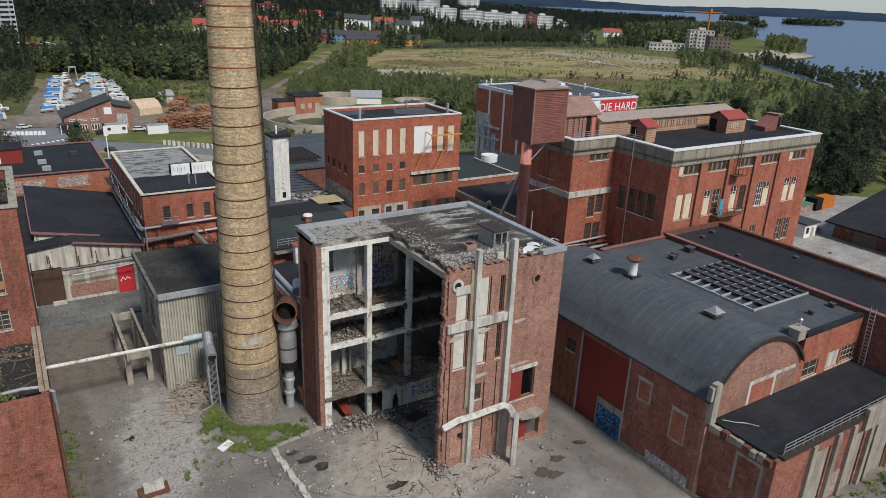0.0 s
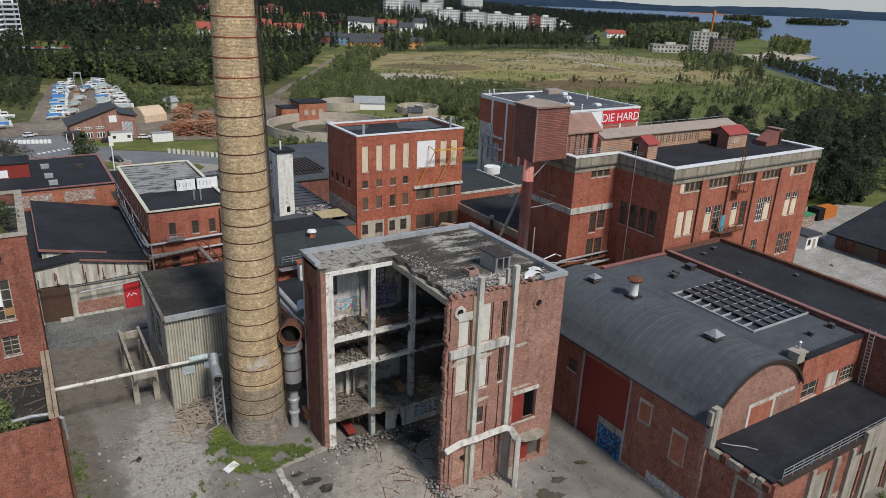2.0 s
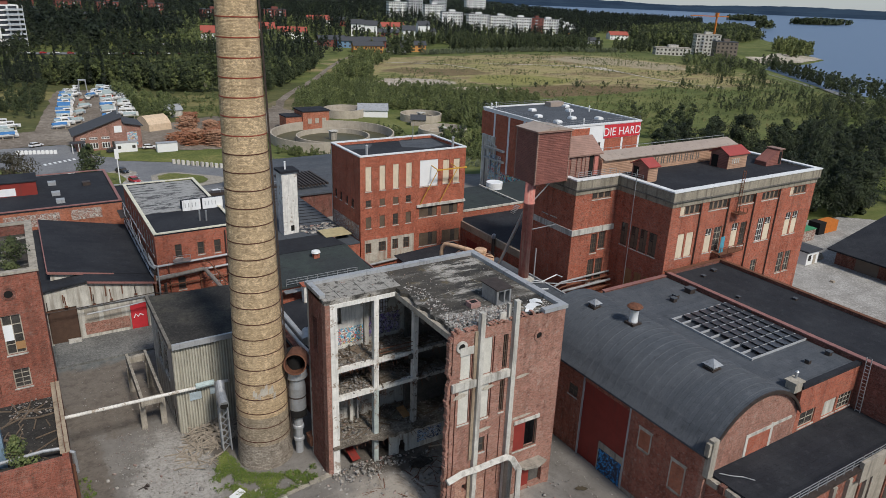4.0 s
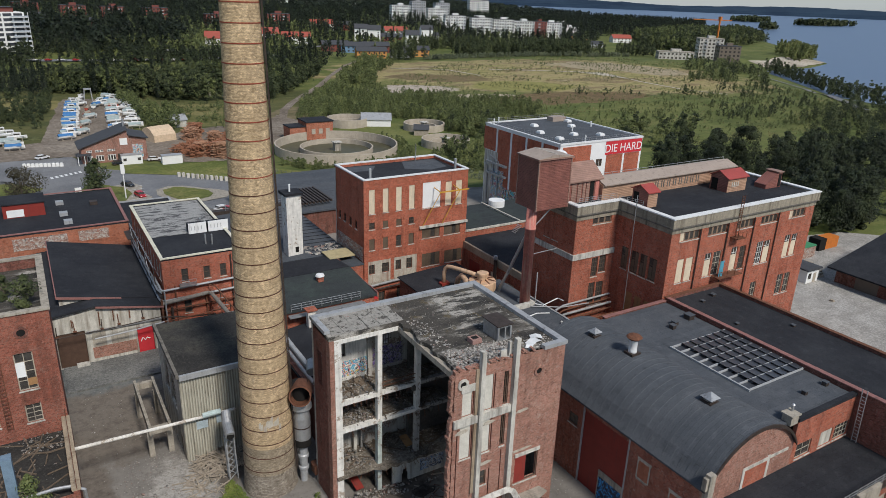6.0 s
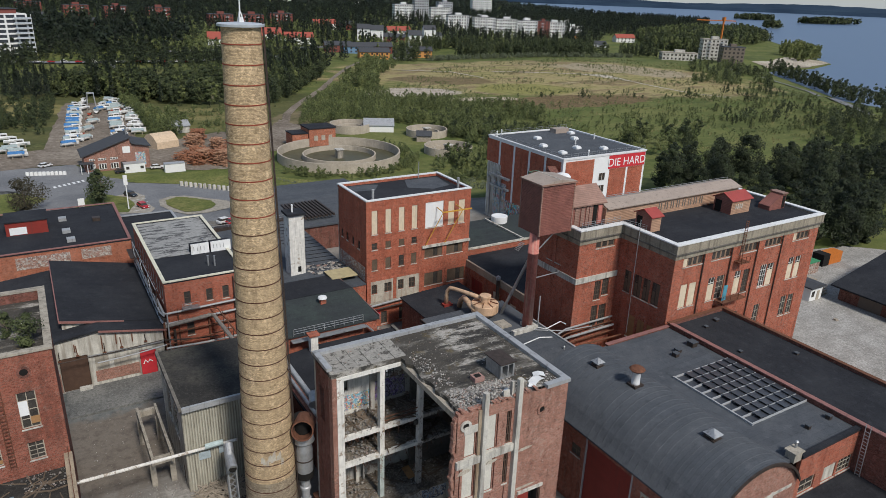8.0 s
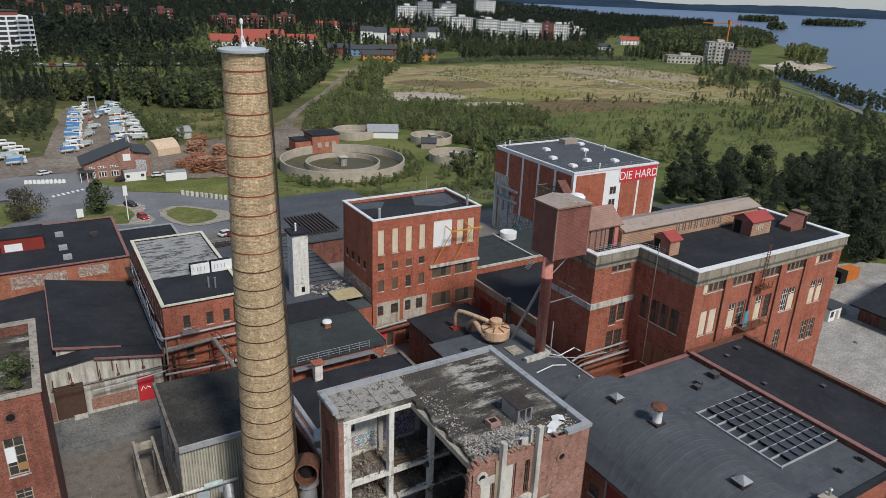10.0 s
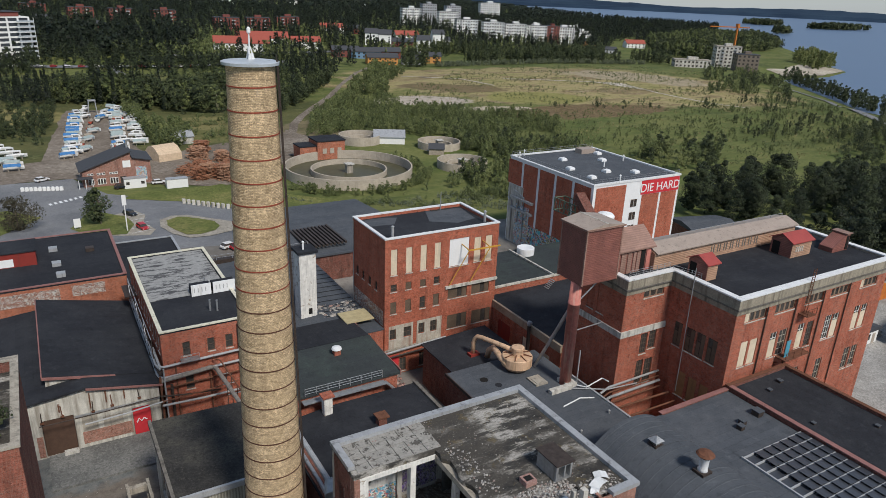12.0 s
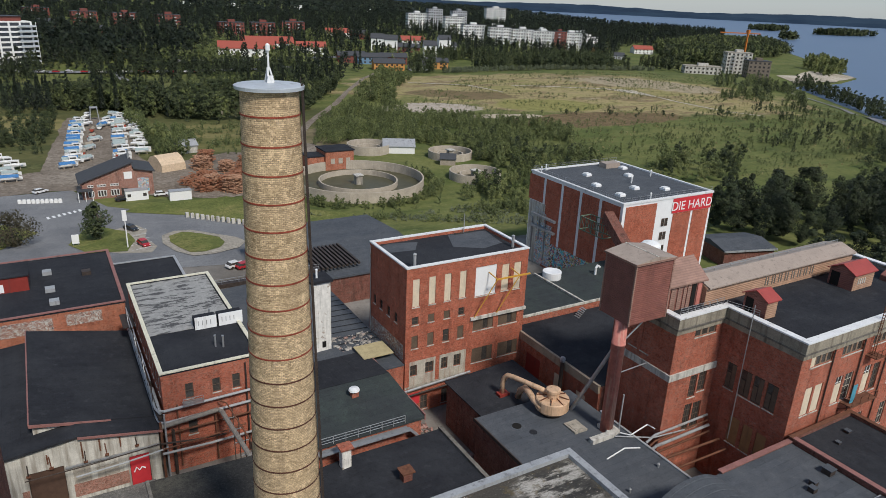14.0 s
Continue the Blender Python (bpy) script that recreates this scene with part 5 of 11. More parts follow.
for y in (120, 121.75, 123.5, 125.25, 127):
    beam(bm, (100.6, y, 14.4), (100.6, y, 17.2), 0.14)
    beam(bm, (100.6, y, 14.4), (100.6, min(127, y + 1.75), 17.2), 0.1)
    beam(bm, (103.4, y, 14.4), (103.4, y, 17.2), 0.14)
part("steel_cage", bm, plain("green_painted_steel", (0.13, 0.2, 0.14), 0.6), sign_block, "green steel cage on the wall")

# ---- the powerhouse with its heavy cornice ----
pw = thing("brick_powerhouse", (93, 68, 0), "long red brick power house with concrete cornice and boarded windows", "factory block")
PX0, PX1, PY0, PY1, PZ = 77.0, 111.6, 62.4, 80.0, 24.4
tops = [(78.8, 83.05, 20.5, 21.85), (85.05, 89.3, 20.5, 21.85), (91.6, 95.7, 20.5, 21.85), (97.6, 101.8, 20.5, 21.8), (104.9, 109.1, 20.5, 21.8)]
mids = [(79.15, 80.6, 13.85, 17.65), (81.0, 82.55, 13.85, 17.65), (85.25, 86.75, 13.75, 17.6), (87.2, 88.95, 13.65, 17.6), (91.4, 92.9, 13.7, 17.6), (93.5, 95.0, 13.55, 17.5),
        (97.75, 99.45, 13.6, 17.5), (99.6, 101.2, 13.6, 17.45), (105.1, 106.6, 13.6, 17.5), (107.0, 108.5, 13.6, 17.45)]
lows = [(98.1, 99.6, 6.8, 10.4), (105.3, 106.9, 6.75, 10.45), (107.3, 108.85, 6.75, 10.4), (92.4, 93.9, 7.0, 10.4)]
sides = [(70.1, 71.45, 13.7, 17.3), (67.9, 69.4, 13.7, 17.3), (66.2, 67.6, 13.7, 17.35), (64.3, 65.8, 13.75, 17.35)]
sides_low = [(68.2, 69.7, 6.6, 10.4), (66.3, 67.7, 6.6, 10.35), (64.4, 65.8, 6.6, 10.3)]
part("wall", wall("x", PY0, 0.45, PX0, PX1, -2.2, 23.0, tops + mids + lows), RED, pw)
part("wall", wall("y", PX0, 0.45, PY0 + 0.45, PY1 - 0.45, -2.2, 23.0, sides + sides_low), RED, pw)
part("wall", wall("y", PX1, -0.45, PY0 + 0.45, PY1 - 0.45, -2.2, 23.0), RED, pw)
part("wall", wall("x", PY1, -0.45, PX0, PX1, -2.2, 23.0), RED, pw)
SX0, SY0, SY1 = 68.55, 73.2, 83.0
stair_tops = [(71.9, 75.7, 20.9, 21.95)]
stair_holes = [(72.6, 73.9, 12.1, 15.3), (74.2, 75.6, 12.6, 15.4), (72.5, 73.8, 7.2, 11.1), (74.1, 75.6, 7.2, 11.0)]
part("wall", wall("x", SY0, 0.45, SX0, PX0, -2, 23.0, stair_tops + stair_holes), RED, pw)
part("wall", wall("y", SX0, 0.45, SY0 + 0.45, SY1, -2, 23.0, [(77.0, 78.4, 17.5, 22.0), (79.0, 80.4, 17.5, 22.0)]), RED, pw)
part("wall", boxes((SX0, SY1, -2, PX0 + 0.45, SY1 + 0.45, 23.0)), RED, pw)
for z0, z1, o, m in ((21.95, 22.75, 0.1, CORNICE), (22.75, 22.95, 0.42, CONCRETE_DARK), (22.95, 24.24, 0.34, CORNICE), (24.24, 24.42, 0.46, COPING_WHITE)):
    for q in ((PX0 - o, PY0 - o, PX1 + o, PY0 + 0.5), (PX0 - o, PY0 + 0.5, PX0 + 0.5, SY0 - o), (PX1 - 0.5, PY0 + 0.5, PX1 + o, PY1), (SX0 - o, SY0 - o, PX0 + 0.5, SY0 + 0.5), (SX0 - o, SY0 + 0.5, SX0 + 0.5, SY1), (PX0 + 0.5, PY1 - 0.5, PX1 - 0.5, PY1 + o)):
        part("cornice", boxes((q[0], q[1], z0, q[2], q[3], z1)), m, pw)
part("roof", boxes((PX0 + 0.45, PY0 + 0.45, 23.3, PX1 - 0.45, PY1 - 0.45, 23.95)), FELT, pw)
part("roof", boxes((SX0 + 0.45, SY0 + 0.45, 23.3, PX0 + 0.44, SY1, 23.95)), FELT, pw)
part("string_course", boxes((SX0 - 0.2, SY0 - 0.2, 15.6, PX0, SY0 - 0.004, 16.5)), CONCRETE_PALE, pw)
part("string_course", boxes((SX0 - 0.2, SY0 - 0.003, 15.6, SX0 - 0.004, SY1, 16.5)), CONCRETE_PALE, pw)
for i, h in enumerate(tops):
    window(pw, "x", PY0, h, 4, 1, "glass", FRAME_TAN, bar=0.34, boards=[(0, 0.22, 0, 1, BOARD)] if i in (0, 4) else ())
for i, h in enumerate(mids):
    if i in (0, 1, 8, 9, 4):
        window(pw, "x", PY0, h, 2, 4, "glass", FRAME_WHITE, boards=[(0, 1, 0, 1.0 if i < 2 else 0.68, BOARD)])
    elif i == 3:
        window(pw, "x", PY0, h, 2, 4, "glass", FRAME_PALE)
    elif i in (2, 7):
        window(pw, "x", PY0, h, 2, 4, "glass", FRAME_WHITE, boards=[(0, 1, 0, 0.7, BOARD)])
    else:
        window(pw, "x", PY0, h, 3, 4, "glass", FRAME_WHITE if i == 6 else FRAME)
for h in lows:
    window(pw, "x", PY0, h, 2, 3, "glass", FRAME_PALE)
for h in sides:
    window(pw, "y", PX0, h, 2, 3, "glass", FRAME, boards=[(0.04, 0.46, 0.05, 0.95, BOARD_DARK), (0.54, 0.96, 0.05, 0.6, BOARD_DARK)])
for h in sides_low:
    window(pw, "y", PX0, h, 2, 3, BOARD_BROWN, FRAME)
for h in stair_tops + stair_holes:
    window(pw, "x", SY0, h, 3, 1 if h[3] > 20 else 4, "glass", FRAME_TAN if h in stair_tops else FRAME, bar=0.3 if h in stair_tops else 0.07)
for h in ((77.0, 78.4, 17.5, 22.0), (79.0, 80.4, 17.5, 22.0)):
    window(pw, "y", SX0, h, 2, 4, RED)
for x in (83.6, 89.9, 96.2, 102.4):
    part("pilaster", boxes((x - 0.3, PY0 - 0.16, -2.0, x + 0.3, PY0 - 0.004, 21.94)), RED, pw)
    part("downpipe", beam(bmesh.new(), (x - 0.5, PY0 - 0.14, 6), (x - 0.5, PY0 - 0.14, 22.0), 0.16, n=8), STEEL_DARK, pw)
part("conductor_pole", beam(bmesh.new(), (76.4, 69.0, 7.5), (76.2, 69.0, 26.2), 0.12, n=8), STEEL, pw)
bm = bmesh.new()
beam(bm, (91.1, PY0 - 1.4, 19.6), (91.1, PY0, 19.6), 0.1)
box(bm, 90.3, PY0 - 1.5, 19.5, 92.3, PY0 - 0.02, 19.6)
for x in (90.3, 91.3, 92.3):
    beam(bm, (x, PY0 - 1.45, 19.6), (x, PY0 - 1.45, 20.6), 0.06)
beam(bm, (90.3, PY0 - 1.45, 20.6), (92.3, PY0 - 1.45, 20.6), 0.06)
for k in range(18):
    beam(bm, (91.0, PY0 - 0.5, 20 + k * 0.35), (91.6, PY0 - 0.5, 20 + k * 0.35), 0.05)
for x in (91.0, 91.6):
    beam(bm, (x, PY0 - 0.5, 19.6), (x, PY0 - 0.5, 26.2), 0.07)
part("fire_ladder", bm, RUST, pw)
bm = bmesh.new()
box(bm, 87.3, PY0 - 1.6, 13.55, 92.9, PY0 - 0.02, 13.65)
for x in (87.4, 89.2, 91.0, 92.8):
    beam(bm, (x, PY0 - 1.55, 13.6), (x, PY0 - 1.55, 14.7), 0.06)
    beam(bm, (x, PY0 - 1.5, 13.55), (x, PY0 - 0.05, 12.6), 0.08)
beam(bm, (87.4, PY0 - 1.55, 14.7), (92.8, PY0 - 1.55, 14.7), 0.06)
part("balcony", bm, RUST, pw)
part("balcony_door", boxes((88.0, PY0 - 0.9, 13.66, 88.9, PY0 - 0.85, 16.2)), BLUE, pw, "turquoise steel door standing open")
# roof-top structures
part("monitor", prism([(74.9, 23.9), (74.9, 26.3), (77.0, 27.0), (79.4, 26.3), (79.4, 23.9)], "x", 74.8, 106.2), TAN_SHEET, pw, "long tan boarded roof monitor")
part("monitor_roof", prism([(74.5, 26.25), (77.0, 27.08), (79.7, 26.3), (79.7, 26.42), (77.0, 27.22), (74.5, 26.4)], "x", 74.9, 106.5), TAUPE_ROOF, pw)
part("monitor_rail", beam(bmesh.new(), (76.0, 77.4, 27.5), (106.0, 77.4, 27.5), 0.06), STEEL, pw)
for x in np.linspace(76.0, 106.0, 11):
    part("rail_post", beam(bmesh.new(), (float(x), 77.4, 27.05), (float(x), 77.4, 27.5), 0.05), STEEL, pw)
for i in range(8):
    for dx, z0, z1 in ((0.0, 24.6, 25.8), (0.52, 24.6, 25.8)):
        part("painted_bar", boxes((86.4 + 1.4 * i + dx, 74.86, z0, 86.62 + 1.4 * i + dx, 74.896, z1)), CONCRETE_DARK, pw, "grey unreadable painted bar")
part("conveyor_house", prism([(75.5, 23.9), (75.5, 27.4), (78.0, 29.4), (80.5, 27.4), (80.5, 23.9)], "x", 68.1, 74.7), CORR_BROWN, pw)
part("conveyor_house_roof", prism([(75.1, 27.25), (78.0, 29.55), (80.9, 27.25), (80.9, 27.42), (78.0, 29.72), (75.1, 27.42)], "x", 68.05, 75.1), CORR_TAUPE, pw)
# black sheet painted for the shade inside the doorway
part("doorway", boxes((72.7, 75.44, 24.0, 73.5, 75.497, 27.2)), VOID, pw, "doorway with its inner shade painted as a black sheet")
for x0, w in ((69.0, 0.9), (70.2, 0.7), (71.2, 0.5), (71.9, 0.6), (73.7, 0.7)):
    part("wall_panel", boxes((x0, 75.4, 24.0, x0 + w, 75.497, 27.0)), CORR_TAUPE if x0 < 72 else LEG_PAINT, pw, "faded sheet panel")
for x, x1, y0, y1, zt in ((78.3, 80.4, 68.9, 72.0, 27.1), (97.3, 102.1, 69.4, 72.8, 27.2)):
    zb, ym, ze = 23.95, (y0 + y1) / 2, 26.3
    d = part("dormer", prism([(y0, zb), (y0, ze), (ym, zt), (y1, ze), (y1, zb)], "x", x, x1), CORR_BROWN, pw, "sheet-clad roof exit")
    part("dormer_front", boxes((x + 0.05, y0 - 0.05, zb, x1 - 0.05, y0 - 0.003, ze - 0.1)), TAN_SHEET, d, "tan boarded side")
    part("dormer_roof", prism([(y0 - 0.3, ze - 0.12), (ym, zt + 0.04), (y1 + 0.3, ze - 0.12), (y1 + 0.3, ze + 0.02), (ym, zt + 0.18), (y0 - 0.3, ze + 0.02)], "x", x - 0.25, x1 + 0.3), RED_ROOF, d, "red sheet roof")
    part("dormer_door", boxes((x - 0.05, ym + 0.2, zb + 0.05, x - 0.003, y1 - 0.3, zb + 2.0)), VOID, d, "doorway with its inner shade painted as a black sheet")
part("roof_exit", prism([(105.6, 23.95), (109.6, 23.95), (109.6, 26.5), (108.7, 26.5), (105.6, 24.7)], "y", 68.0, 70.2), CORR_BROWN, pw, "brown lean-to roof exit")
part("roof_exit_cap", boxes((108.4, 67.8, 26.502, 109.9, 70.4, 26.66)), CORR_TAUPE, pw)
part("roof_exit_door", boxes((108.75, 67.93, 24.1, 109.4, 67.997, 26.2)), VOID, pw, "doorway with its inner shade painted as a black sheet")
for i in range(4):
    part("painted_stroke", boxes((98.3 + 0.5 * i, 69.3, 24.8, 98.55 + 0.5 * i, 69.348, 25.6)), PLASTER, pw, "pale unreadable painted stroke")
rail(pw, (68.9, 73.5, 24.42), (76.6, 73.5, 24.42), 0.9, 7)
rail(pw, (77.0, 73.3, 24.0), (78.2, 69.5, 24.0), 0.9, 4)
part("roof_tank", lathe(71.6, 82.0, [(1.3, 23.9), (1.3, 30.2), (1.0, 30.5), (0.3, 30.7)], 20), WHITE, pw, "white cylindrical tank")

# ---- the hopper on its leg ----
hop = thing("hopper_tower", (62.3, 76, 8.3), "red-brown sheet-clad hopper standing on a flaking brick-red column", "hopper")
HX0, HX1, HY0, HY1 = 62.0, 68.0, 75.0, 79.8
# core painted black so the rib gaps read as shaded
part("hopper_box", boxes((HX0, HY0, 23.85, HX1, HY1, 31.45)), VOID, hop, "black core that stands in for the shade between the sheets")
for k in range(38):
    z = 23.85 + 0.2 * k
    for q in ((HX0 - 0.05, HY0 - 0.05, HX1 + 0.05, HY0 - 0.003), (HX0 - 0.05, HY0 - 0.003, HX0 - 0.003, HY1), (HX1 + 0.003, HY0 - 0.003, HX1 + 0.05, HY1), (HX0 - 0.05, HY1 + 0.003, HX1 + 0.05, HY1 + 0.05)):
        part("sheet_rib", boxes((q[0], q[1], z + 0.015, q[2], q[3], z + 0.185)), CORR_BROWN, hop)
HM = (HX0 + HX1) / 2
part("hopper_roof", prism([(HX0 - 0.25, 31.45), (HX1 + 0.25, 31.45), (HX1 + 0.25, 31.58), (HM, 32.1), (HX0 - 0.25, 31.58)], "y", HY0 - 0.25, HY1 + 0.25), TAUPE_ROOF, hop)
part("roof_trim", boxes((HX0 - 0.28, HY0 - 0.31, 31.38, HX1 + 0.28, HY0 - 0.252, 31.6)), CORR_TAUPE, hop)
part("roof_trim", boxes((HX0 - 0.31, HY0 - 0.25, 31.38, HX0 - 0.252, HY1 + 0.25, 31.6)), CORR_TAUPE, hop)
part("roof_trim", beam(bmesh.new(), (HM, HY0 - 0.28, 32.1), (HM, HY1 + 0.25, 32.1), 0.16, 0.08), PLASTER, hop, "pale ridge strip")
for x, y in ((HX0, HY0), (HX1, HY0), (HX0, HY1)):
    part("corner_trim", boxes((x - 0.1, y - 0.1, 23.8, x + 0.1, y + 0.1, 31.5)), CORR_TAUPE, hop)
part("leg", lathe(62.6, 76.6, [(0.8, 8.35), (0.8, 20.6), (0.86, 20.62), (0.86, 20.8), (0.8, 20.82), (0.76, 23.85)], 24), LEG_PAINT, hop, smooth=True)
part("leg_base", boxes((62.0, 75.2, 8.35, 63.6, 77.6, 8.9)), CONCRETE_PALE, hop)
part("sleeper", boxes((58.9, 74.9, 8.36, 62.6, 75.7, 8.95)), CONCRETE_PALE, hop, "pale concrete beam on the roof")
for a, b, w in (((61.6, 82.2, 8.4), (62.6, 77.3, 19.6), 0.5), ((63.3, 76.6, 16.4), (68.4, 76.9, 16.4), 0.16), ((65.6, 75.6, 23.9), (63.2, 76.4, 21.0), 0.2), ((65.4, 78.8, 23.9), (63.2, 76.9, 21.0), 0.2)):
    part("strut", beam(bmesh.new(), a, b, w, n=10), STEEL, hop)
part("riser", tube([(64.2, 76.0, 8.4), (64.2, 76.0, 13.4)], 0.1, 8), COPING, hop)

# ---- the vaulted hall, its flat neighbours and the low annex ----
hall = thing("vaulted_hall", (64, 47, -2), "brick hall with a long grey barrel roof beside flat black roofs", "factory hall")
AX, AZ, AR, HXL, VX1 = 58.5, 13.6, 7.9, 51.3, 65.4


def arch(x, up=0.0):
    return AZ - AR + math.sqrt(max(0.0, AR * AR - (x - AX) ** 2)) + up


hall_left = [(42.9, 50.1, -2.6, 8.0), (51.0, 52.6, 5.0, 6.5), (55.5, 57.0, 2.0, 4.0)]
part("wall", wall("y", HXL, 0.5, 33.5, 60.5, -3, 8.6, hall_left), RED_WORN, hall)
xs = np.linspace(HXL, VX1, 15)
part("gable", prism([(HXL, -3), (VX1, -3)] + [(float(x), arch(float(x), -0.05)) for x in xs[::-1]], "y", 33.0, 33.5), RED_OLD, hall, "arched brick gable with bricked-up opening")
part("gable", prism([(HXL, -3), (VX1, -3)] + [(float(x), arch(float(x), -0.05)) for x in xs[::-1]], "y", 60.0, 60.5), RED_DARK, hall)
xs = np.linspace(HXL - 0.35, VX1, 25)
part("vault", prism([(float(x), arch(float(max(x, HXL - 0.1)), 0.18)) for x in xs] + [(float(x), arch(float(max(x, HXL - 0.1)), -0.04)) for x in xs[::-1]], "y", 32.75, 60.7), FELT_GREY, hall, "grey felt barrel roof")
for k in range(27):
    y = 33.4 + k * 1.03
    bm = bmesh.new()
    prev = None
    for x in np.linspace(HXL - 0.33, VX1, 19):
        z = arch(float(max(x, HXL - 0.1)), 0.18)
        cur = [bm.verts.new((float(x), y - 0.045, z)), bm.verts.new((float(x), y, z + 0.05)), bm.verts.new((float(x), y + 0.045, z))]
        if prev:
            for i in range(2):
                bm.faces.new((prev[i], prev[i + 1], cur[i + 1], cur[i]))
        prev = cur
    part("roof_seam", bm, FELT_GREY, hall)
part("edge_trim", prism([(float(x), arch(float(max(x, HXL)), 0.22)) for x in xs[1:]] + [(float(x), arch(float(max(x, HXL)), -0.16)) for x in xs[:0:-1]], "y", 32.6, 32.748), STEEL_DARK, hall)
part("red_door", boxes((HXL + 0.12, 42.95, -2.6, HXL + 0.22, 50.05, 7.95)), RED_PAINT, hall, "tall red-painted sliding door")
part("sprayed_door", boxes((HXL + 0.02, 42.95, -2.5, HXL + 0.1, 46.8, 1.75)), CONCRETE, hall, "grey service door")
part("sprayed_paint", boxes((HXL - 0.02, 43.1, -2.3, HXL + 0.018, 46.6, 0.9)), GRAF_B, hall)
for y in (50.02, 42.75):
    part("door_post", boxes((HXL - 0.08, y, -2.6, HXL + 0.1, y + 0.18, 8.4)), COPING, hall)
window(hall, "y", HXL, hall_left[1], 2, 2, "glass")
window(hall, "y", HXL, hall_left[2], 2, 2, "glass")
for a, b, c, d in ((35.0, 36.9, 2.6, 6.0), (39.6, 41.4, 4.6, 7.0)):
    part("blind_window", prism([(a, c + 0.1), (a + 0.5, c), (b - 0.3, c + 0.2), (b, c + 0.7), (b - 0.15, d - 0.4), (b - 0.6, d), (a + 0.2, d - 0.1), (a + 0.1, (c + d) / 2)], "x", HXL - 0.05, HXL - 0.004), RED_ORANGE, hall, "bricked-up window of newer brick")
    part("window_frame", wall("y", HXL - 0.06, 0.05, a, b, c, d, [(a + 0.16, b - 0.16, c + 0.1, d - 0.16)]), RENDER, hall, "flaking frame of a bricked-up window")
    part("lintel", boxes((HXL - 0.07, a - 0.1, d, HXL - 0.004, b + 0.05, d + 0.22)), RENDER, hall, "flaking pale lintel")
    part("sill", boxes((HXL - 0.09, a + 0.2, c - 0.18, HXL - 0.004, b - 0.1, c)), CONCRETE, hall)
part("sprayed_paint", boxes((HXL - 0.03, 33.8, -2.4, HXL - 0.004, 39.2, -0.5)), GRAF_A, hall)
part("plinth", boxes((HXL - 0.1, 31.0, -3, HXL - 0.032, 42.7, -1.6)), CONCRETE, hall)
part("buttress", boxes((50.95, 32.35, 6.7, 51.75, 32.98, 10.9), (50.6, 32.5, 9.2, 50.94, 32.98, 10.6)), CONCRETE, hall, "pale concrete pier")
part("blind_arch", boxes((57.0, 32.93, 6.6, 57.4, 32.996, 9.2), (61.0, 32.93, 6.6, 61.4, 32.996, 9.4), (57.4, 32.93, 8.8, 61.0, 32.996, 9.2), (61.4, 32.93, 8.9, 64.5, 32.996, 9.25)), CONCRETE_PALE, hall, "pale rendered lintel band")
part("bricked_opening", boxes((57.4, 32.95, 6.6, 61.0, 32.996, 8.795)), RED, hall)
# flat roof with the solar panels
part("wall", wall("x", 33.0, 0.45, VX1, 76.6, 5, 12.0, [(66.2, 69.0, 6.9, 8.8), (70.6, 73.0, 6.9, 8.9), (73.4, 76.2, 6.9, 8.9)]), RED, hall)
window(hall, "x", 33.0, (66.2, 69.0, 6.9, 8.8), 2, 2, "glass", FRAME_PALE)
window(hall, "x", 33.0, (70.6, 73.0, 6.9, 8.9), 3, 1, PLASTER, FRAME_PALE)
window(hall, "x", 33.0, (73.4, 76.2, 6.9, 8.9), 4, 3, "glass", FRAME_PALE)
part("roof", boxes((63.1, 33.46, 11.7, 76.15, 61.1, 12.1)), FELT_GREY, hall, "dark grey flat roof")
part("upstand", boxes((VX1, 32.9, 12.002, 76.6, 33.5, 12.4)), FELT, hall)
part("wall", boxes((64.2, 60.9, 0, 76.2, 61.35, 12.3)), RED_DARK, hall)
part("coping", boxes((64.0, 60.8, 12.302, 76.2, 61.45, 12.4)), COPING_RED, hall)
# the second flat roof
part("wall", wall("y", 76.3, 0.45, 5.0, 60.9, -3, 12.7), RED_DARK, hall)
part("wall", boxes((76.3, 60.9, -3, 88.3, 61.35, 12.7)), RED_DARK, hall)
part("wall", boxes((87.85, 5.0, -3, 88.3, 60.9, 12.7)), RED_DARK, hall)
part("wall", boxes((76.75, 4.55, -3, 88.3, 5.0, 12.7)), RED_DARK, hall)
part("roof", boxes((76.75, 5.0, 11.9, 87.85, 60.9, 12.3)), FELT_Y, hall, "black flat roof")
part("coping", boxes((76.15, 5.0, 12.702, 76.85, 60.9, 12.82)), COPING_RED, hall, "faded red coping")
part("coping", boxes((87.75, 5.0, 12.702, 88.4, 60.9, 12.82)), RUST, hall)
part("coping", boxes((76.15, 60.902, 12.702, 88.4, 61.45, 12.82)), RUST, hall)
bm = bmesh.new()
for s in (0.0, 0.55):
    beam(bm, (76.0, 31.6 + s, 6.6), (75.4, 31.6 + s, 13.6), 0.07)
for k in range(14):
    z = 6.8 + 0.45 * k
    beam(bm, (76.0 - 0.6 * (z - 6.6) / 7, 31.6, z), (76.0 - 0.6 * (z - 6.6) / 7, 32.15, z), 0.06)
part("roof_ladder", bm, COPING, hall, "pale steel roof ladder")
# annex
annex = thing("low_annex", (64, 29, -2), "low brick annex with black felt roof and crumbling concrete cornice", "annex")
bays = [(53.6, 56.4, -2.0, 4.6), (58.2, 61.0, -2.5, 5.0), (65.0, 67.2, -2.5, 5.0), (69.5, 73.0, -2.5, 5.0)]
part("wall", wall("x", 26.1, 0.45, 52.0, 76.25, -3, 6.4, bays[1:]), RED_WORN, annex)
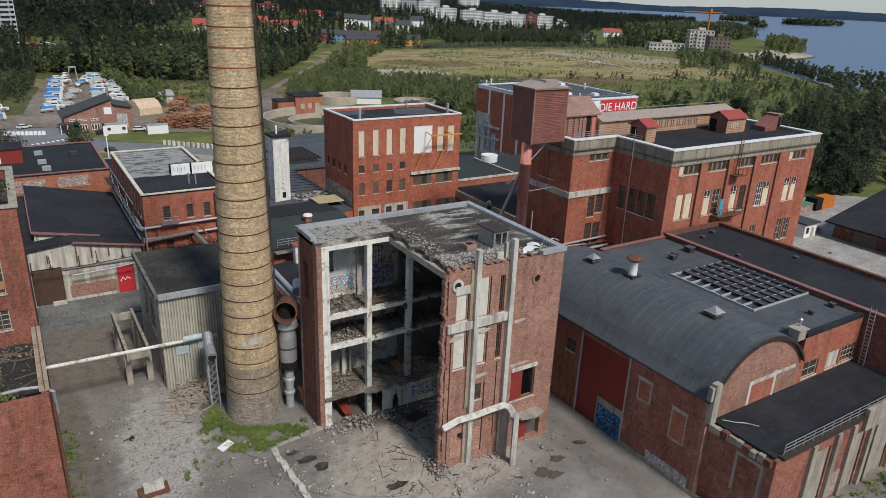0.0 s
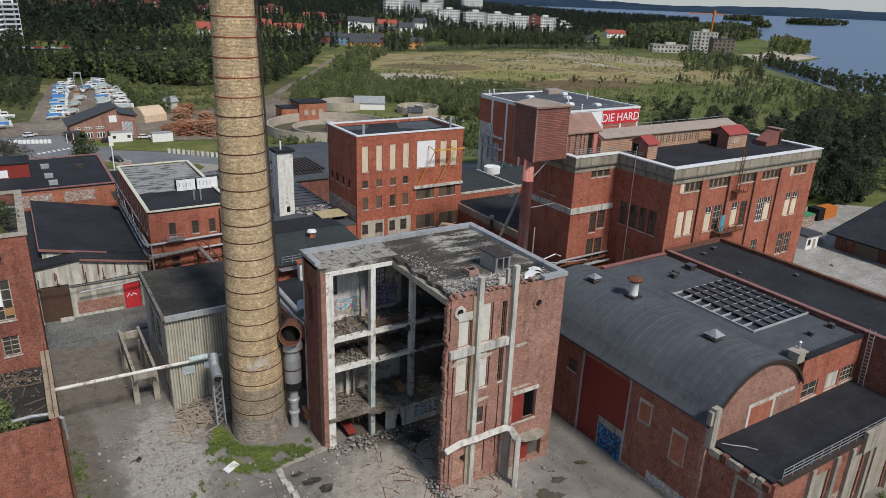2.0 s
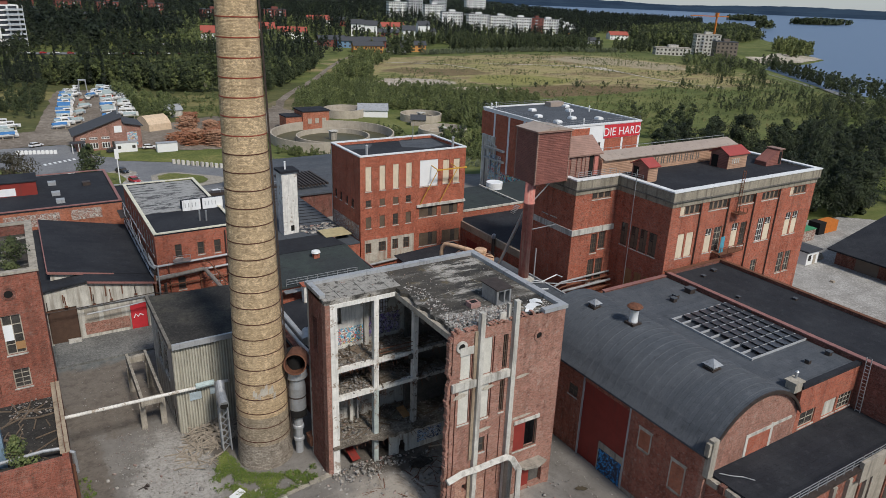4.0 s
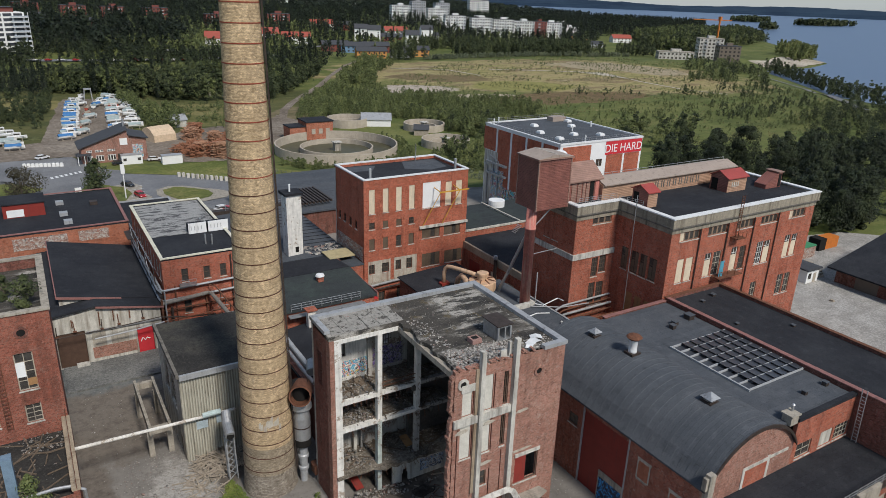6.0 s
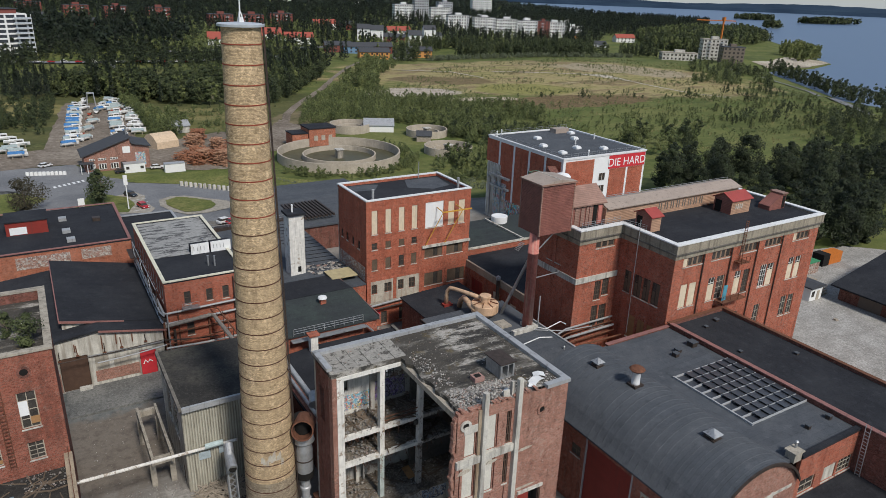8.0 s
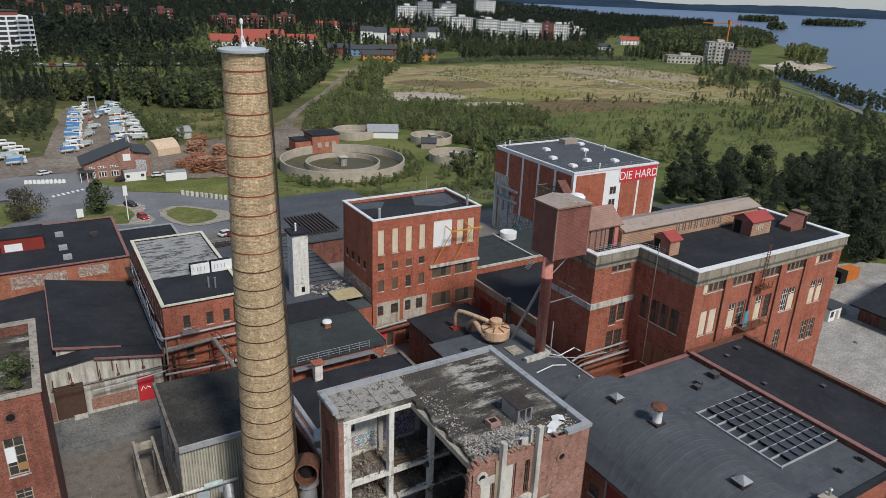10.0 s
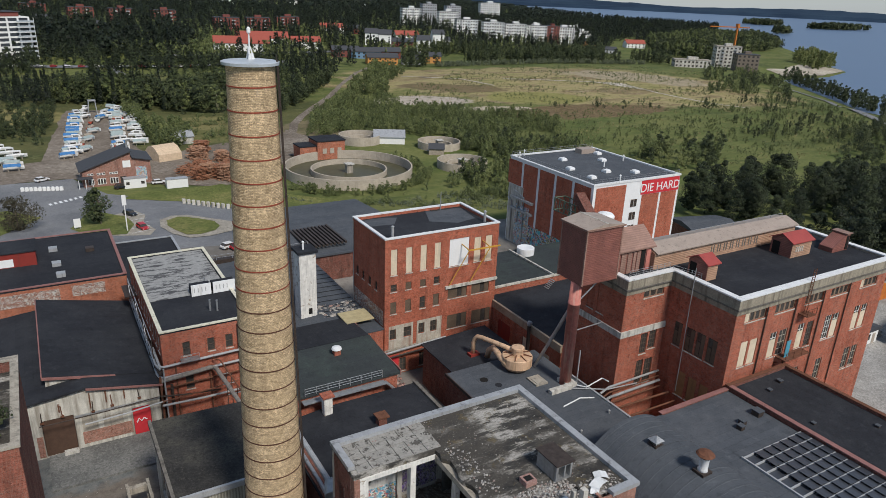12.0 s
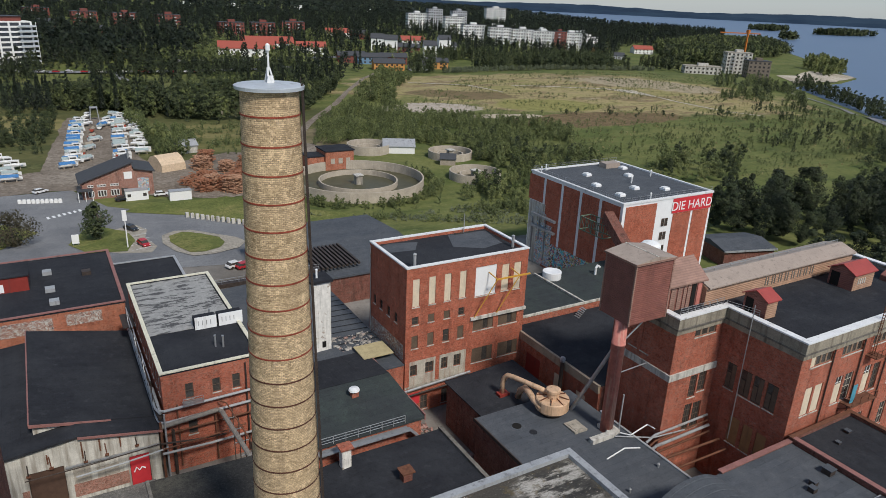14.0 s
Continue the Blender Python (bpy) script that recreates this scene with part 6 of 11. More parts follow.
part("wall", wall("y", 52.0, 0.45, 26.55, 33.0, -3, 6.2), RED_WORN, annex)
part("roof", boxes((52.1, 26.4, 6.0, 76.25, 32.96, 6.6)), FELT, annex)
rng = random.Random(7)
for k in range(9):
    y = 26.4 + k * 0.74
    part("cornice_block", boxes((51.6 + rng.uniform(-0.1, 0.15), y, 5.7 + rng.uniform(-0.1, 0.1), 52.35, y + rng.uniform(0.55, 0.72), 6.3 + rng.uniform(-0.05, 0.25))), CONCRETE if k % 3 else RED_DARK, annex, "broken cornice block")
for b in bays[1:]:
    part("concrete_panel", boxes((b[0] + 0.03, 26.25, -2.5, b[1] - 0.03, 26.4, b[3] - 0.03)), CONCRETE, annex, "stained concrete infill panel")
for x in (57.6, 61.6, 64.3, 67.9, 69.0, 73.6):
    part("pilaster", boxes((x - 0.3, 25.75, -3, x + 0.3, 26.097, 6.2)), CONCRETE, annex)
part("sprayed_paint", boxes((61.9, 26.06, -1.8, 64.0, 26.096, 1.2)), GRAF_C, annex)
part("blind_panel", boxes((51.96, 27.0, 1.0, 51.997, 27.35, 5.2), (51.96, 29.6, 1.0, 51.997, 29.9, 5.2), (51.96, 27.35, 4.9, 51.997, 29.6, 5.2)), CONCRETE, annex)
part("fascia", boxes((52.6, 25.8, 6.402, 76.25, 26.4, 6.66)), STEEL_DARK, annex)
rail(annex, (53.0, 26.2, 6.65), (66.4, 26.2, 6.65), 1.1, 10, 0.05)
rail(annex, (66.6, 26.2, 6.65), (76.0, 26.2, 6.65), 1.1, 7, 0.05)
part("parapet_block", boxes((66.0, 25.7, 5.0, 70.2, 26.09, 7.4)), CONCRETE, annex)
part("cable", tube([(52.8, 32.4, 6.68), (53.5, 31.6, 6.68), (54.4, 30.9, 6.68), (55.0, 30.0, 6.68)], 0.05, 6), COPING, annex)
# solar field
RAIL_GREY = plain("pale_grey_rail", (0.4, 0.41, 0.42), 0.5, 0.1, 0.1)
solar = thing("solar_array", (71.2, 45, 12.1), "rows of tilted black solar panels on pale steel rails", "solar panels")
for j in range(9):
    y = 39.45 + j * 1.41
    part("rail", boxes((65.9, y - 0.055, 12.12, 76.1, y + 0.055, 12.37)), RAIL_GREY, solar)
part("rail", boxes((65.7, 39.3, 12.12, 65.89, 50.9, 12.36)), RAIL_GREY, solar)
bm = bmesh.new()
v = [(-0.6, -0.76, 0.0), (0.6, -0.76, 0.0), (0.6, 0.76, 0.2), (-0.6, 0.76, 0.2)]
a = [bm.verts.new(p) for p in v]
b = [bm.verts.new((p[0], p[1], p[2] + 0.05)) for p in v]
bm.faces.new(a[::-1]), bm.faces.new(b)
for i in range(4):
    bm.faces.new((a[i], a[(i + 1) % 4], b[(i + 1) % 4], b[i]))
pm = bpy.data.meshes.new("panel")
bm.to_mesh(pm), bm.free()
pm.materials.append(PANEL)
inv = world_of(solar).inverted()
for i in range(6):
    for j in range(8):
        p = new("panel", pm)
        p.parent, p.matrix_parent_inverse = solar, inv
        p.matrix_basis = pose(68.3 + 1.48 * i, 40.15 + 1.41 * j, 12.27, 0, 0, 90)
part("base_sheet", boxes((66.0, 39.5, 12.102, 76.0, 50.8, 12.116)), PANEL, solar)
vent(hall, 57.3, 55.8, 13.55)
vent(hall, 57.8, 38.7, 13.55, 1.4)
flue = thing("roof_flue", (58, 50.1, 13.4), "white roof flue with a rusty red cowl", "flue")
part("curb", boxes((57.3, 49.4, 13.2, 58.7, 50.8, 14.0)), STEEL_DARK, flue)
part("pipe", lathe(58, 50.1, [(0.55, 13.9), (0.5, 14.2), (0.5, 15.6), (0.62, 15.7)], 16), WHITE, flue, smooth=True)
part("cowl", lathe(58, 50.1, [(0.7, 15.7), (0.95, 15.95), (0.75, 16.15), (0.2, 16.35)], 16), RUST, flue)
gv = thing("gable_vent_house", (64.5, 33.6, 12.2), "small concrete vent housing at the roof's edge", "vent housing")
part("body", boxes((64.1, 33.1, 11.8, 65.4, 34.2, 12.9), (63.95, 32.95, 12.9, 65.55, 34.35, 13.05)), CONCRETE, gv)
part("pipe", lathe(65.1, 33.8, [(0.13, 13.0), (0.13, 13.7), (0.22, 13.8), (0.1, 13.95)], 10), STEEL, gv)
for x, y, s in ((70.4, 54.6, 0.55), (71.5, 55.2, 0.55), (74.8, 55.6, 0.8), (79.0, 51.0, 0.35), (76.5, 47.4, 0.45), (80.8, 58.2, 0.4), (84.0, 59.0, 0.5), (71.0, 36.0, 0.4), (75.0, 36.0, 0.45), (85.5, 47.0, 0.4)):
    s = s * 0.62
    o = thing("roof_outlet", (x, y, 12.1), "small square roof outlet box", "roof outlet", "roof outlets")
    part("box", boxes((x - s, y - s, 12.05, x + s, y + s, 12.3 + s * 0.9)), STEEL_DARK, o)
    part("lid", boxes((x - s * 1.15, y - s * 1.15, 12.302 + s * 0.9, x + s * 1.15, y + s * 1.15, 12.4 + s * 0.9)), FELT_GREY, o)

# ---- between the ruin, the tower and the powerhouse ----
low_a = thing("pump_house", (57, 92, 0), "low brown-red pump house with a black sloping roof", "outbuilding")
part("wall", boxes((51.4, 87.6, -0.5, 62.5, 97.0, 6.6)), RED_DARK, low_a)
part("roof", prism([(51.1, 6.95), (63.0, 7.6), (63.0, 7.75), (51.1, 7.1)], "y", 87.2, 97.4), FELT, low_a)
low_b = thing("filter_house", (57, 76, 0), "flat-roofed plant room with black felt below the hopper", "outbuilding")
part("wall", boxes((49.2, 63.2, -0.5, 64.5, 86.0, 8.1)), RED_DARK, low_b)
part("roof", boxes((49.0, 63.0, 8.102, 64.6, 86.2, 8.35)), FELT_GREY, low_b)
part("roof_edge", boxes((48.85, 62.9, 8.0, 49.0, 86.3, 8.45)), STEEL_DARK, low_b)
part("roof_edge", boxes((64.6, 62.9, 8.0, 64.9, 80.0, 8.55)), COPING, low_b)
part("hatch", boxes((58.4, 77.6, 8.35, 60.4, 79.9, 8.6), (58.7, 77.9, 8.6, 60.1, 79.6, 8.66)), CONCRETE, low_b)
part("manhole", lathe(52.9, 82.4, [(0.6, 8.34), (0.6, 8.4), (0.3, 8.41)], 16), VOID, low_b)
part("manhole", lathe(54.0, 80.4, [(0.5, 8.34), (0.5, 8.4), (0.3, 8.41)], 16), FELT_Y, low_b)
cyc = thing("cyclone_separator", (58.8, 82.9, 8.35), "cream steel cyclone separator with swan-neck duct on a roof", "separator")
part("drum", lathe(58.8, 82.9, [(1.7, 8.7), (2.2, 9.2), (2.2, 10.5), (2.1, 10.62)], 28), CREAM, cyc)
part("skirt", lathe(58.8, 82.9, [(1.5, 8.36), (1.7, 8.7)], 20), STEEL_DARK, cyc)
part("outlet", lathe(58.8, 82.9, [(0.8, 10.6), (0.8, 11.5), (0.95, 11.52), (0.95, 11.85), (0.75, 11.95)], 20), CREAM, cyc)
for k in range(8):
    a = 2 * math.pi * k / 8
    part("stiffener", beam(bmesh.new(), (58.8 + math.cos(a) * 0.8, 82.9 + math.sin(a) * 0.8, 10.9), (58.8 + math.cos(a) * 2.15, 82.9 + math.sin(a) * 2.15, 10.64), 0.08, 0.14), RUST, cyc)
part("duct", tube([(58.4, 83.4, 11.2), (57.7, 85.0, 11.3), (57.1, 87.0, 11.2), (56.7, 88.8, 11.0), (56.5, 89.8, 10.8), (56.35, 90.3, 10.2), (56.3, 90.5, 9.4), (56.3, 90.5, 7.6)], 0.34, 12), CREAM, cyc, smooth=True)
part("duct", tube([(57.0, 82.6, 9.7), (56.9, 84.2, 9.9), (57.2, 85.9, 10.2), (57.6, 87.2, 9.9), (57.8, 88.4, 8.9), (57.8, 88.8, 7.6)], 0.44, 12), CREAM, cyc, smooth=True)
part("elbow", boxes((55.6, 89.9, 7.2, 57.2, 91.0, 7.75)), RED_PAINT, cyc)
low_c = thing("link_building", (76, 93, 0), "low link building with red walls and black roof", "outbuilding")
part("wall", wall("y", 67.6, 0.45, 83.5, 103.4, -0.5, 9.4, [(86.0, 88.0, 3.5, 6.5), (91.0, 93.0, 3.5, 6.8), (96.4, 100.0, 1.0, 6.8)]), RED, low_c)
part("wall", boxes((68.06, 83.5, -0.5, 103, 83.95, 9.4)), RED_DARK, low_c)
part("roof", boxes((67.4, 83.4, 9.402, 103, 103.4, 9.6)), FELT, low_c)
part("roof_edge", boxes((67.2, 83.3, 8.5, 67.597, 103.4, 9.75)), STAINED_CONCRETE, low_c, "rust-stained concrete roof edge")
for h in ((86.0, 88.0, 3.5, 6.5), (91.0, 93.0, 3.5, 6.8)):
    window(low_c, "y", 67.6, h, 1, 1, BOARD)
part("gate", boxes((67.7, 96.4, 1.0, 67.8, 100.0, 6.8)), RED_PAINT, low_c)
part("flue", lathe(66.85, 90.6, [(0.3, -0.4), (0.3, 9.9), (0.36, 9.95)], 12), STEEL_DARK, low_c, "sooty black flue pipe")
part("flue_cap", lathe(66.85, 90.6, [(0.36, 9.952), (0.42, 10.3), (0.34, 10.6), (0.1, 10.75)], 12), COPING, low_c, "bright metal cowl")
low_d = thing("rear_flat_block", (86, 110, 0), "flat-roofed rear block with white roof edges", "outbuilding")
part("wall", boxes((67.7, 103.5, -0.5, 103.4, 118.0, 10.6)), RED, low_d)
flat_roof(low_d, 67.7, 103.5, 103.4, 118.0, 11.0, FELT_GREEN, None)
part("coping", boxes((67.6, 103.4, 10.7, 103.5, 103.75, 11.05)), PLASTER, low_d)
part("coping", boxes((82.0, 103.752, 10.7, 82.35, 117.7, 11.05)), PLASTER, low_d)
for k in range(6):
    part("roof_step", boxes((79.0 + 0.25 * k, 101.2, 9.6 + 0.25 * k, 79.25 + 0.25 * k, 102.4, 9.7 + 0.25 * k)), STEEL, low_d)
for x, y in ((90, 106), (93, 113)):
    part("roof_pipe", tube([(x, y, 10.5), (x, y, 12.0), (x + 0.4, y, 12.4), (x + 0.9, y, 12.0)], 0.25, 8), COPING_WHITE, low_d)
part("tank", lathe(84.3, 115.2, [(1.7, 10.5), (1.75, 11.6), (1.75, 12.0), (1.5, 12.05), (0.2, 11.9)], 24), WHITE, low_d, "white open round tub")
bm = bmesh.new()
for k in range(9):
    beam(bm, (64.5 + 0.5 * k, 82.6, 4.5 + 0.1 * k), (64.0 + 0.5 * k, 87.0, 4.5 + 0.1 * k), 0.12, n=6)
part("pipe_rack", bm, STEEL, low_c)
for k, pts in enumerate((((63.4, 75.0, 8.7), (64.2, 74.0, 8.7), (67.2, 74.2, 9.2), (67.4, 73.1, 9.2)), ((58.5, 72.0, 8.45), (61.9, 72.6, 8.45), (63.7, 71.8, 8.45)), ((62.4, 74.8, 8.6), (66.8, 72.6, 8.4), (72.0, 72.2, 8.2)))):
    o = thing("pipeline", pts[0], "thin pale pipe lying over a felt roof", "pipe", "pipes over the roofs")
    part("pipe", tube(list(pts), 0.09, 8), COPING_WHITE if k < 2 else COPING, o)

# ---- low roofs behind the ruin ----
mid_a = thing("workshop_row", (36, 98, 0), "low brick workshop with black and greenish felt roof", "workshop")
part("wall", boxes((27.5, 88.6, -0.5, 42.5, 106, 9.0)), RED, mid_a)
part("roof", prism([(88.3, 8.9), (88.3, 9.25), (98.5, 10.1), (107.0, 9.3), (107.0, 8.9)], "x", 27.2, 42.8), FELT_GREEN, mid_a)
part("roof_patch", prism([(98.6, 10.12), (106.9, 9.33), (106.9, 9.37), (98.6, 10.17)], "x", 27.3, 42.7), FELT_Y, mid_a, "black newer felt")
part("fascia", boxes((42.8, 88.3, 8.7, 42.95, 107, 9.6)), COPING_RED, mid_a)
rail(mid_a, (29.0, 88.2, 9.2), (40.0, 88.2, 9.2), 1.1, 8, 0.055)
part("walkway", boxes((28.5, 87.2, 8.55, 40.2, 88.25, 8.7)), STEEL, mid_a)
for k in range(6):
    part("step", boxes((40.3 + 0.22 * k, 87.2, 8.4 - 0.24 * k, 40.6 + 0.22 * k, 88.2, 8.5 - 0.24 * k)), STEEL, mid_a)
for x in (30, 32.5, 35, 37.5):
    part("bracket", beam(bmesh.new(), (x, 87.4, 8.55), (x, 88.6, 7.6), 0.1), STEEL_DARK, mid_a)
bv = thing("roof_vent", (36.4, 95.7, 9.9), "brick roof vent with a white dish cap", "roof vent", "roof ventilators")
part("shaft", boxes((35.95, 95.25, 9.6, 36.85, 96.15, 10.6)), RED, bv)
part("cap", lathe(36.4, 95.7, [(0.5, 10.6), (0.75, 10.7), (0.65, 10.95), (0.2, 11.1)], 18), COPING_WHITE, bv)
mid_b = thing("boiler_annex", (36, 75, 0), "low black-roofed annex behind the ruin", "annex")
part("wall", boxes((25.2, 63.4, -0.5, 44.2, 87.1, 7.0)), RED_DARK, mid_b)
part("roof", prism([(25.0, 6.6), (44.4, 7.4), (44.4, 7.65), (32.0, 7.65), (25.0, 6.85)], "y", 63.3, 87.15), FELT, mid_b)
part("upstand", boxes((44.2, 63.3, 7.3, 44.7, 87.2, 8.0)), CONCRETE_DARK, mid_b)
for x, y, h, m in ((31.1, 85.9, 2.6, WHITEWASH), (36.2, 80.5, 1.3, RED_DARK)):
    o = thing("brick_stack", (x, y, 7.5), "short brick chimney stack with a wide cap", "chimney stack", "short chimney stacks")
    part("shaft", boxes((x - 0.55, y - 0.5, 7.1, x + 0.55, y + 0.5, 7.5 + h)), m, o)
    part("cap", boxes((x - 0.8, y - 0.75, 7.502 + h, x + 0.8, y + 0.75, 7.68 + h)), RUST if m is not WHITEWASH else RED, o)
col = thing("white_stair_shaft", (37.6, 111.3, 0), "narrow flaking white shaft with a flat dark cap", "shaft")
part("wall", boxes((36.2, 110.0, -0.5, 38.9, 112.7, 20.0)), WHITEWASH, col)
part("cap", boxes((35.9, 109.7, 20.002, 39.2, 113.0, 20.4)), FELT, col)
part("pipe", lathe(37.2, 111.0, [(0.15, 20.4), (0.15, 21.6), (0.22, 21.65), (0.1, 21.8)], 8), WHITE, col)
part("opening", boxes((37.5, 109.97, 9.6, 38.1, 109.997, 10.6)), VOID, col)
mid_c = thing("rear_shed", (40, 120, 0), "wide low shed with a grey seamed roof", "shed")
part("wall", boxes((27.2, 107.1, -0.5, 46.5, 139, 8.2)), RED, mid_c)
part("roof", prism([(27.0, 8.2), (27.0, 8.5), (40.0, 9.2), (46.7, 9.0), (46.7, 8.2)], "y", 107.1, 139.3), FELT_GREY, mid_c)
for k in range(16):
    y = 108.5 + 1.9 * k
    part("roof_seam", prism([(39.8, 9.2), (46.6, 9.0), (46.6, 9.1), (39.8, 9.3)], "y", y, y + 0.12), FELT_Y, mid_c)
part("cover", boxes((41.5, 104.0, 9.6, 46.2, 108.0, 9.75)), plain("yellowed_sheet", (0.45, 0.38, 0.22), 0.7), mid_c, "yellowed cover sheet")
part("stub_wall", boxes((42.6, 101.7, -0.5, 46.7, 107.05, 8.6)), RED, mid_c)
part("stub_roof", boxes((42.5, 101.6, 8.602, 46.75, 107.08, 8.8)), FELT_GREY, mid_c)
part("porch", boxes((43.4, 99.4, 0, 45.6, 101.5, 5.4)), PLASTER, mid_c)
mid_d = thing("storage_shed", (55, 155, 0), "long low storage shed with a blue-grey roof", "shed")
part("wall", boxes((44, 142, -0.5, 74, 176, 5.8)), RED_DARK, mid_d)
part("roof", prism([(141.6, 5.8), (141.6, 6.2), (159, 7.4), (176.5, 6.2), (176.5, 5.8)], "x", 43.6, 74.4), FELT_GREY, mid_d)
mid_e = thing("pipe_bridge", (38, 140.5, 8), "long roofed pipe bridge on trestles", "pipe bridge")
part("deck", boxes((27, 139.6, 8.6, 48, 141.2, 9.4)), STEEL_DARK, mid_e)
rail(mid_e, (27, 139.6, 9.4), (48, 139.6, 9.4), 1.0, 8, 0.06, STEEL, 2)
for k in range(3):
    part("trestle", beam(bmesh.new(), (28 + 9.2 * k, 140.4, -1), (28 + 9.2 * k, 140.4, 8.6), 0.35), STEEL_DARK, mid_e)
for k in range(11):
    o = thing("slatted_rack", (62 + k, 140, 7.0), "dark slatted drying rack on a roof", "rack", "racks on the shed roof")
    part("slat", boxes((49.5 + 0.85 * k, 144.0, 7.0 + 0.02 * k, 49.95 + 0.85 * k, 156.0, 7.5 + 0.02 * k)), STEEL_DARK, o)

# ---- the yard's left side ----
corr = thing("corrugated_shed", (15.5, 80, 0), "tall shed with rusty cream corrugated front and mossy flat roof", "shed")
part("wall", boxes((10.5, 73.2, -0.5, 21.5, 73.4, 11.3)), CORR_SHADE, corr)
for k in range(36):
    x = 10.56 + 0.305 * k
    part("rib", boxes((x, 73.05, -0.3, x + 0.15, 73.197, 11.25)), CORR_GREY, corr)
part("wall", wall("y", 10.5, 0.4, 73.4, 86.9, -0.5, 11.4, [(76.5, 79.5, 5.5, 9.6), (80.5, 83.0, 5.5, 9.6), (75.0, 76.4, 0.0, 2.4)]), PLASTER, corr)
part("wall", boxes((10.9, 86.5, -0.5, 21.5, 86.9, 11.4)), PLASTER, corr)
part("wall", boxes((21.1, 73.4, -0.5, 21.5, 86.5, 11.4)), RED_DARK, corr)
part("roof", prism([(10.3, 11.6), (21.7, 11.3), (21.7, 11.6), (10.3, 11.95)], "y", 72.9, 87.2), MOSSY, corr)
part("roof_edge", boxes((10.15, 72.75, 11.5, 10.5, 87.3, 12.1)), CONCRETE_DARK, corr)
part("roof_edge", boxes((10.5, 72.6, 11.3, 21.7, 72.9, 11.95)), COPING, corr)
window(corr, "y", 10.5, (76.5, 79.5, 5.5, 9.6), 3, 4, "glass", FRAME_PALE)
window(corr, "y", 10.5, (80.5, 83.0, 5.5, 9.6), 3, 4, "glass", FRAME_PALE)
part("door", boxes((10.6, 75.0, 0, 10.7, 76.4, 2.4)), FRAME, corr)
for x, z in ((11.9, 4.2), (14.2, 4.4)):
    part("patch_sheet", boxes((x, 72.98, z, x + 1.3, 73.045, z + 1.0)), plain("pale_blue_patch", (0.42, 0.5, 0.54), 0.5, 0.1), corr, "pale blue patch sheet")
tr = thing("concrete_trestle", (8.3, 81, 0), "pair of raised concrete beams on square legs", "trestle")
for x in (7.1, 9.3):
    part("side_beam", boxes((x - 0.16, 75.2, 3.5, x + 0.16, 87.0, 4.7)), CONCRETE, tr)
    for y in (76.4, 85.5):
        part("leg", boxes((x - 0.32, y - 0.3, -0.2, x + 0.32, y + 0.3, 3.5)), CONCRETE, tr)
part("cross_beam", boxes((7.26, 75.3, 3.6, 9.14, 75.9, 4.4)), CONCRETE, tr)
part("cross_beam", boxes((7.26, 86.2, 3.6, 9.14, 86.8, 4.4)), CONCRETE, tr)
pb = thing("pipe_span", (8, 72.6, 0), "long pale pipe crossing the yard at height", "pipe")
part("pipe", tube([(-0.8, 72.5, 6.3), (16.4, 72.6, 5.9)], 0.19, 10), WHITEWASH, pb)
part("valve", tube([(12.6, 72.5, 6.2), (13.6, 72.4, 6.3), (14.6, 72.5, 6.2)], 0.33, 10), plain("pale_turquoise_lagging", (0.45, 0.55, 0.55), 0.6), pb, "pale turquoise lagging")
mast = thing("lattice_mast", (14.4, 67.6, 0), "short white lattice mast carrying a steel drum", "mast")
A = [(14.0, 67.4), (14.9, 67.4), (14.9, 68.2), (14.0, 68.2)]
for x, y in A:
    part("chord", beam(bmesh.new(), (x, y, -0.2), (x, y + 0.6, 6.0), 0.13), COPING, mast)
for k in range(7):
    z = 0.2 + 0.8 * k
    o = 0.6 * z / 6
    for i in range(4):
        p, q = A[i], A[(i + 1) % 4]
        part("brace", beam(bmesh.new(), (p[0], p[1] + o, z), (q[0], q[1] + o + 0.08, z + 0.8), 0.07), COPING, mast)
part("drum", tube([(14.3, 66.8, 6.4), (14.4, 68.4, 6.9), (14.6, 69.6, 7.8)], 0.55, 16), STEEL, mast)
part("drum_mouth", tube([(14.3, 66.74, 6.4), (14.3, 66.795, 6.4)], 0.42, 16), VOID, mast)

# ---- the brick house and low ruin at the yard's edge ----
lb = thing("brick_mill_house", (-8, 78, 0), "tall red brick mill house with broken windows and a weedy roof", "factory block")
LX1, LY0, LZ = -0.75, 69.4, 24.2
lwin = [(-4.3, -2.7, 16.2, 20.2), (-4.2, -2.8, 12.6, 14.6), (-8.3, -6.4, 12.8, 14.8), (-8.6, -6.8, 16.4, 20.2)]
part("wall", wall("x", LY0, 0.5, -22, LX1, -0.5, LZ, lwin), RED_GRIMY, lb)
# side and rear walls in darker brick than the front
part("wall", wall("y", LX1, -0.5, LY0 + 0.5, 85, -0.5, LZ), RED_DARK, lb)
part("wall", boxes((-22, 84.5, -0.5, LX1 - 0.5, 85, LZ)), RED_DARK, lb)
part("roof", boxes((-22, LY0 + 0.5, 22.6, LX1 - 0.5, 84.5, 23.1)), FELT_RUIN, lb)
for q in ((-22, LY0 - 0.15, LX1 + 0.15, LY0 + 0.55), (LX1 - 0.55, LY0 + 0.55, LX1 + 0.15, 84.4), (-22, 84.4, LX1 + 0.15, 85.1)):
    part("coping", boxes((q[0], q[1], LZ + 0.003, q[2], q[3], LZ + 0.22)), CONCRETE, lb)
for i, h in enumerate(lwin):
    window(lb, "x", LY0, h, 2, 4, "glass", FRAME_PALE, boards=[(0.0, 0.5, 0.35, 0.75, WHITE), (0.5, 1, 0.1, 0.3, BOARD_BROWN)] if i in (0, 2) else ())
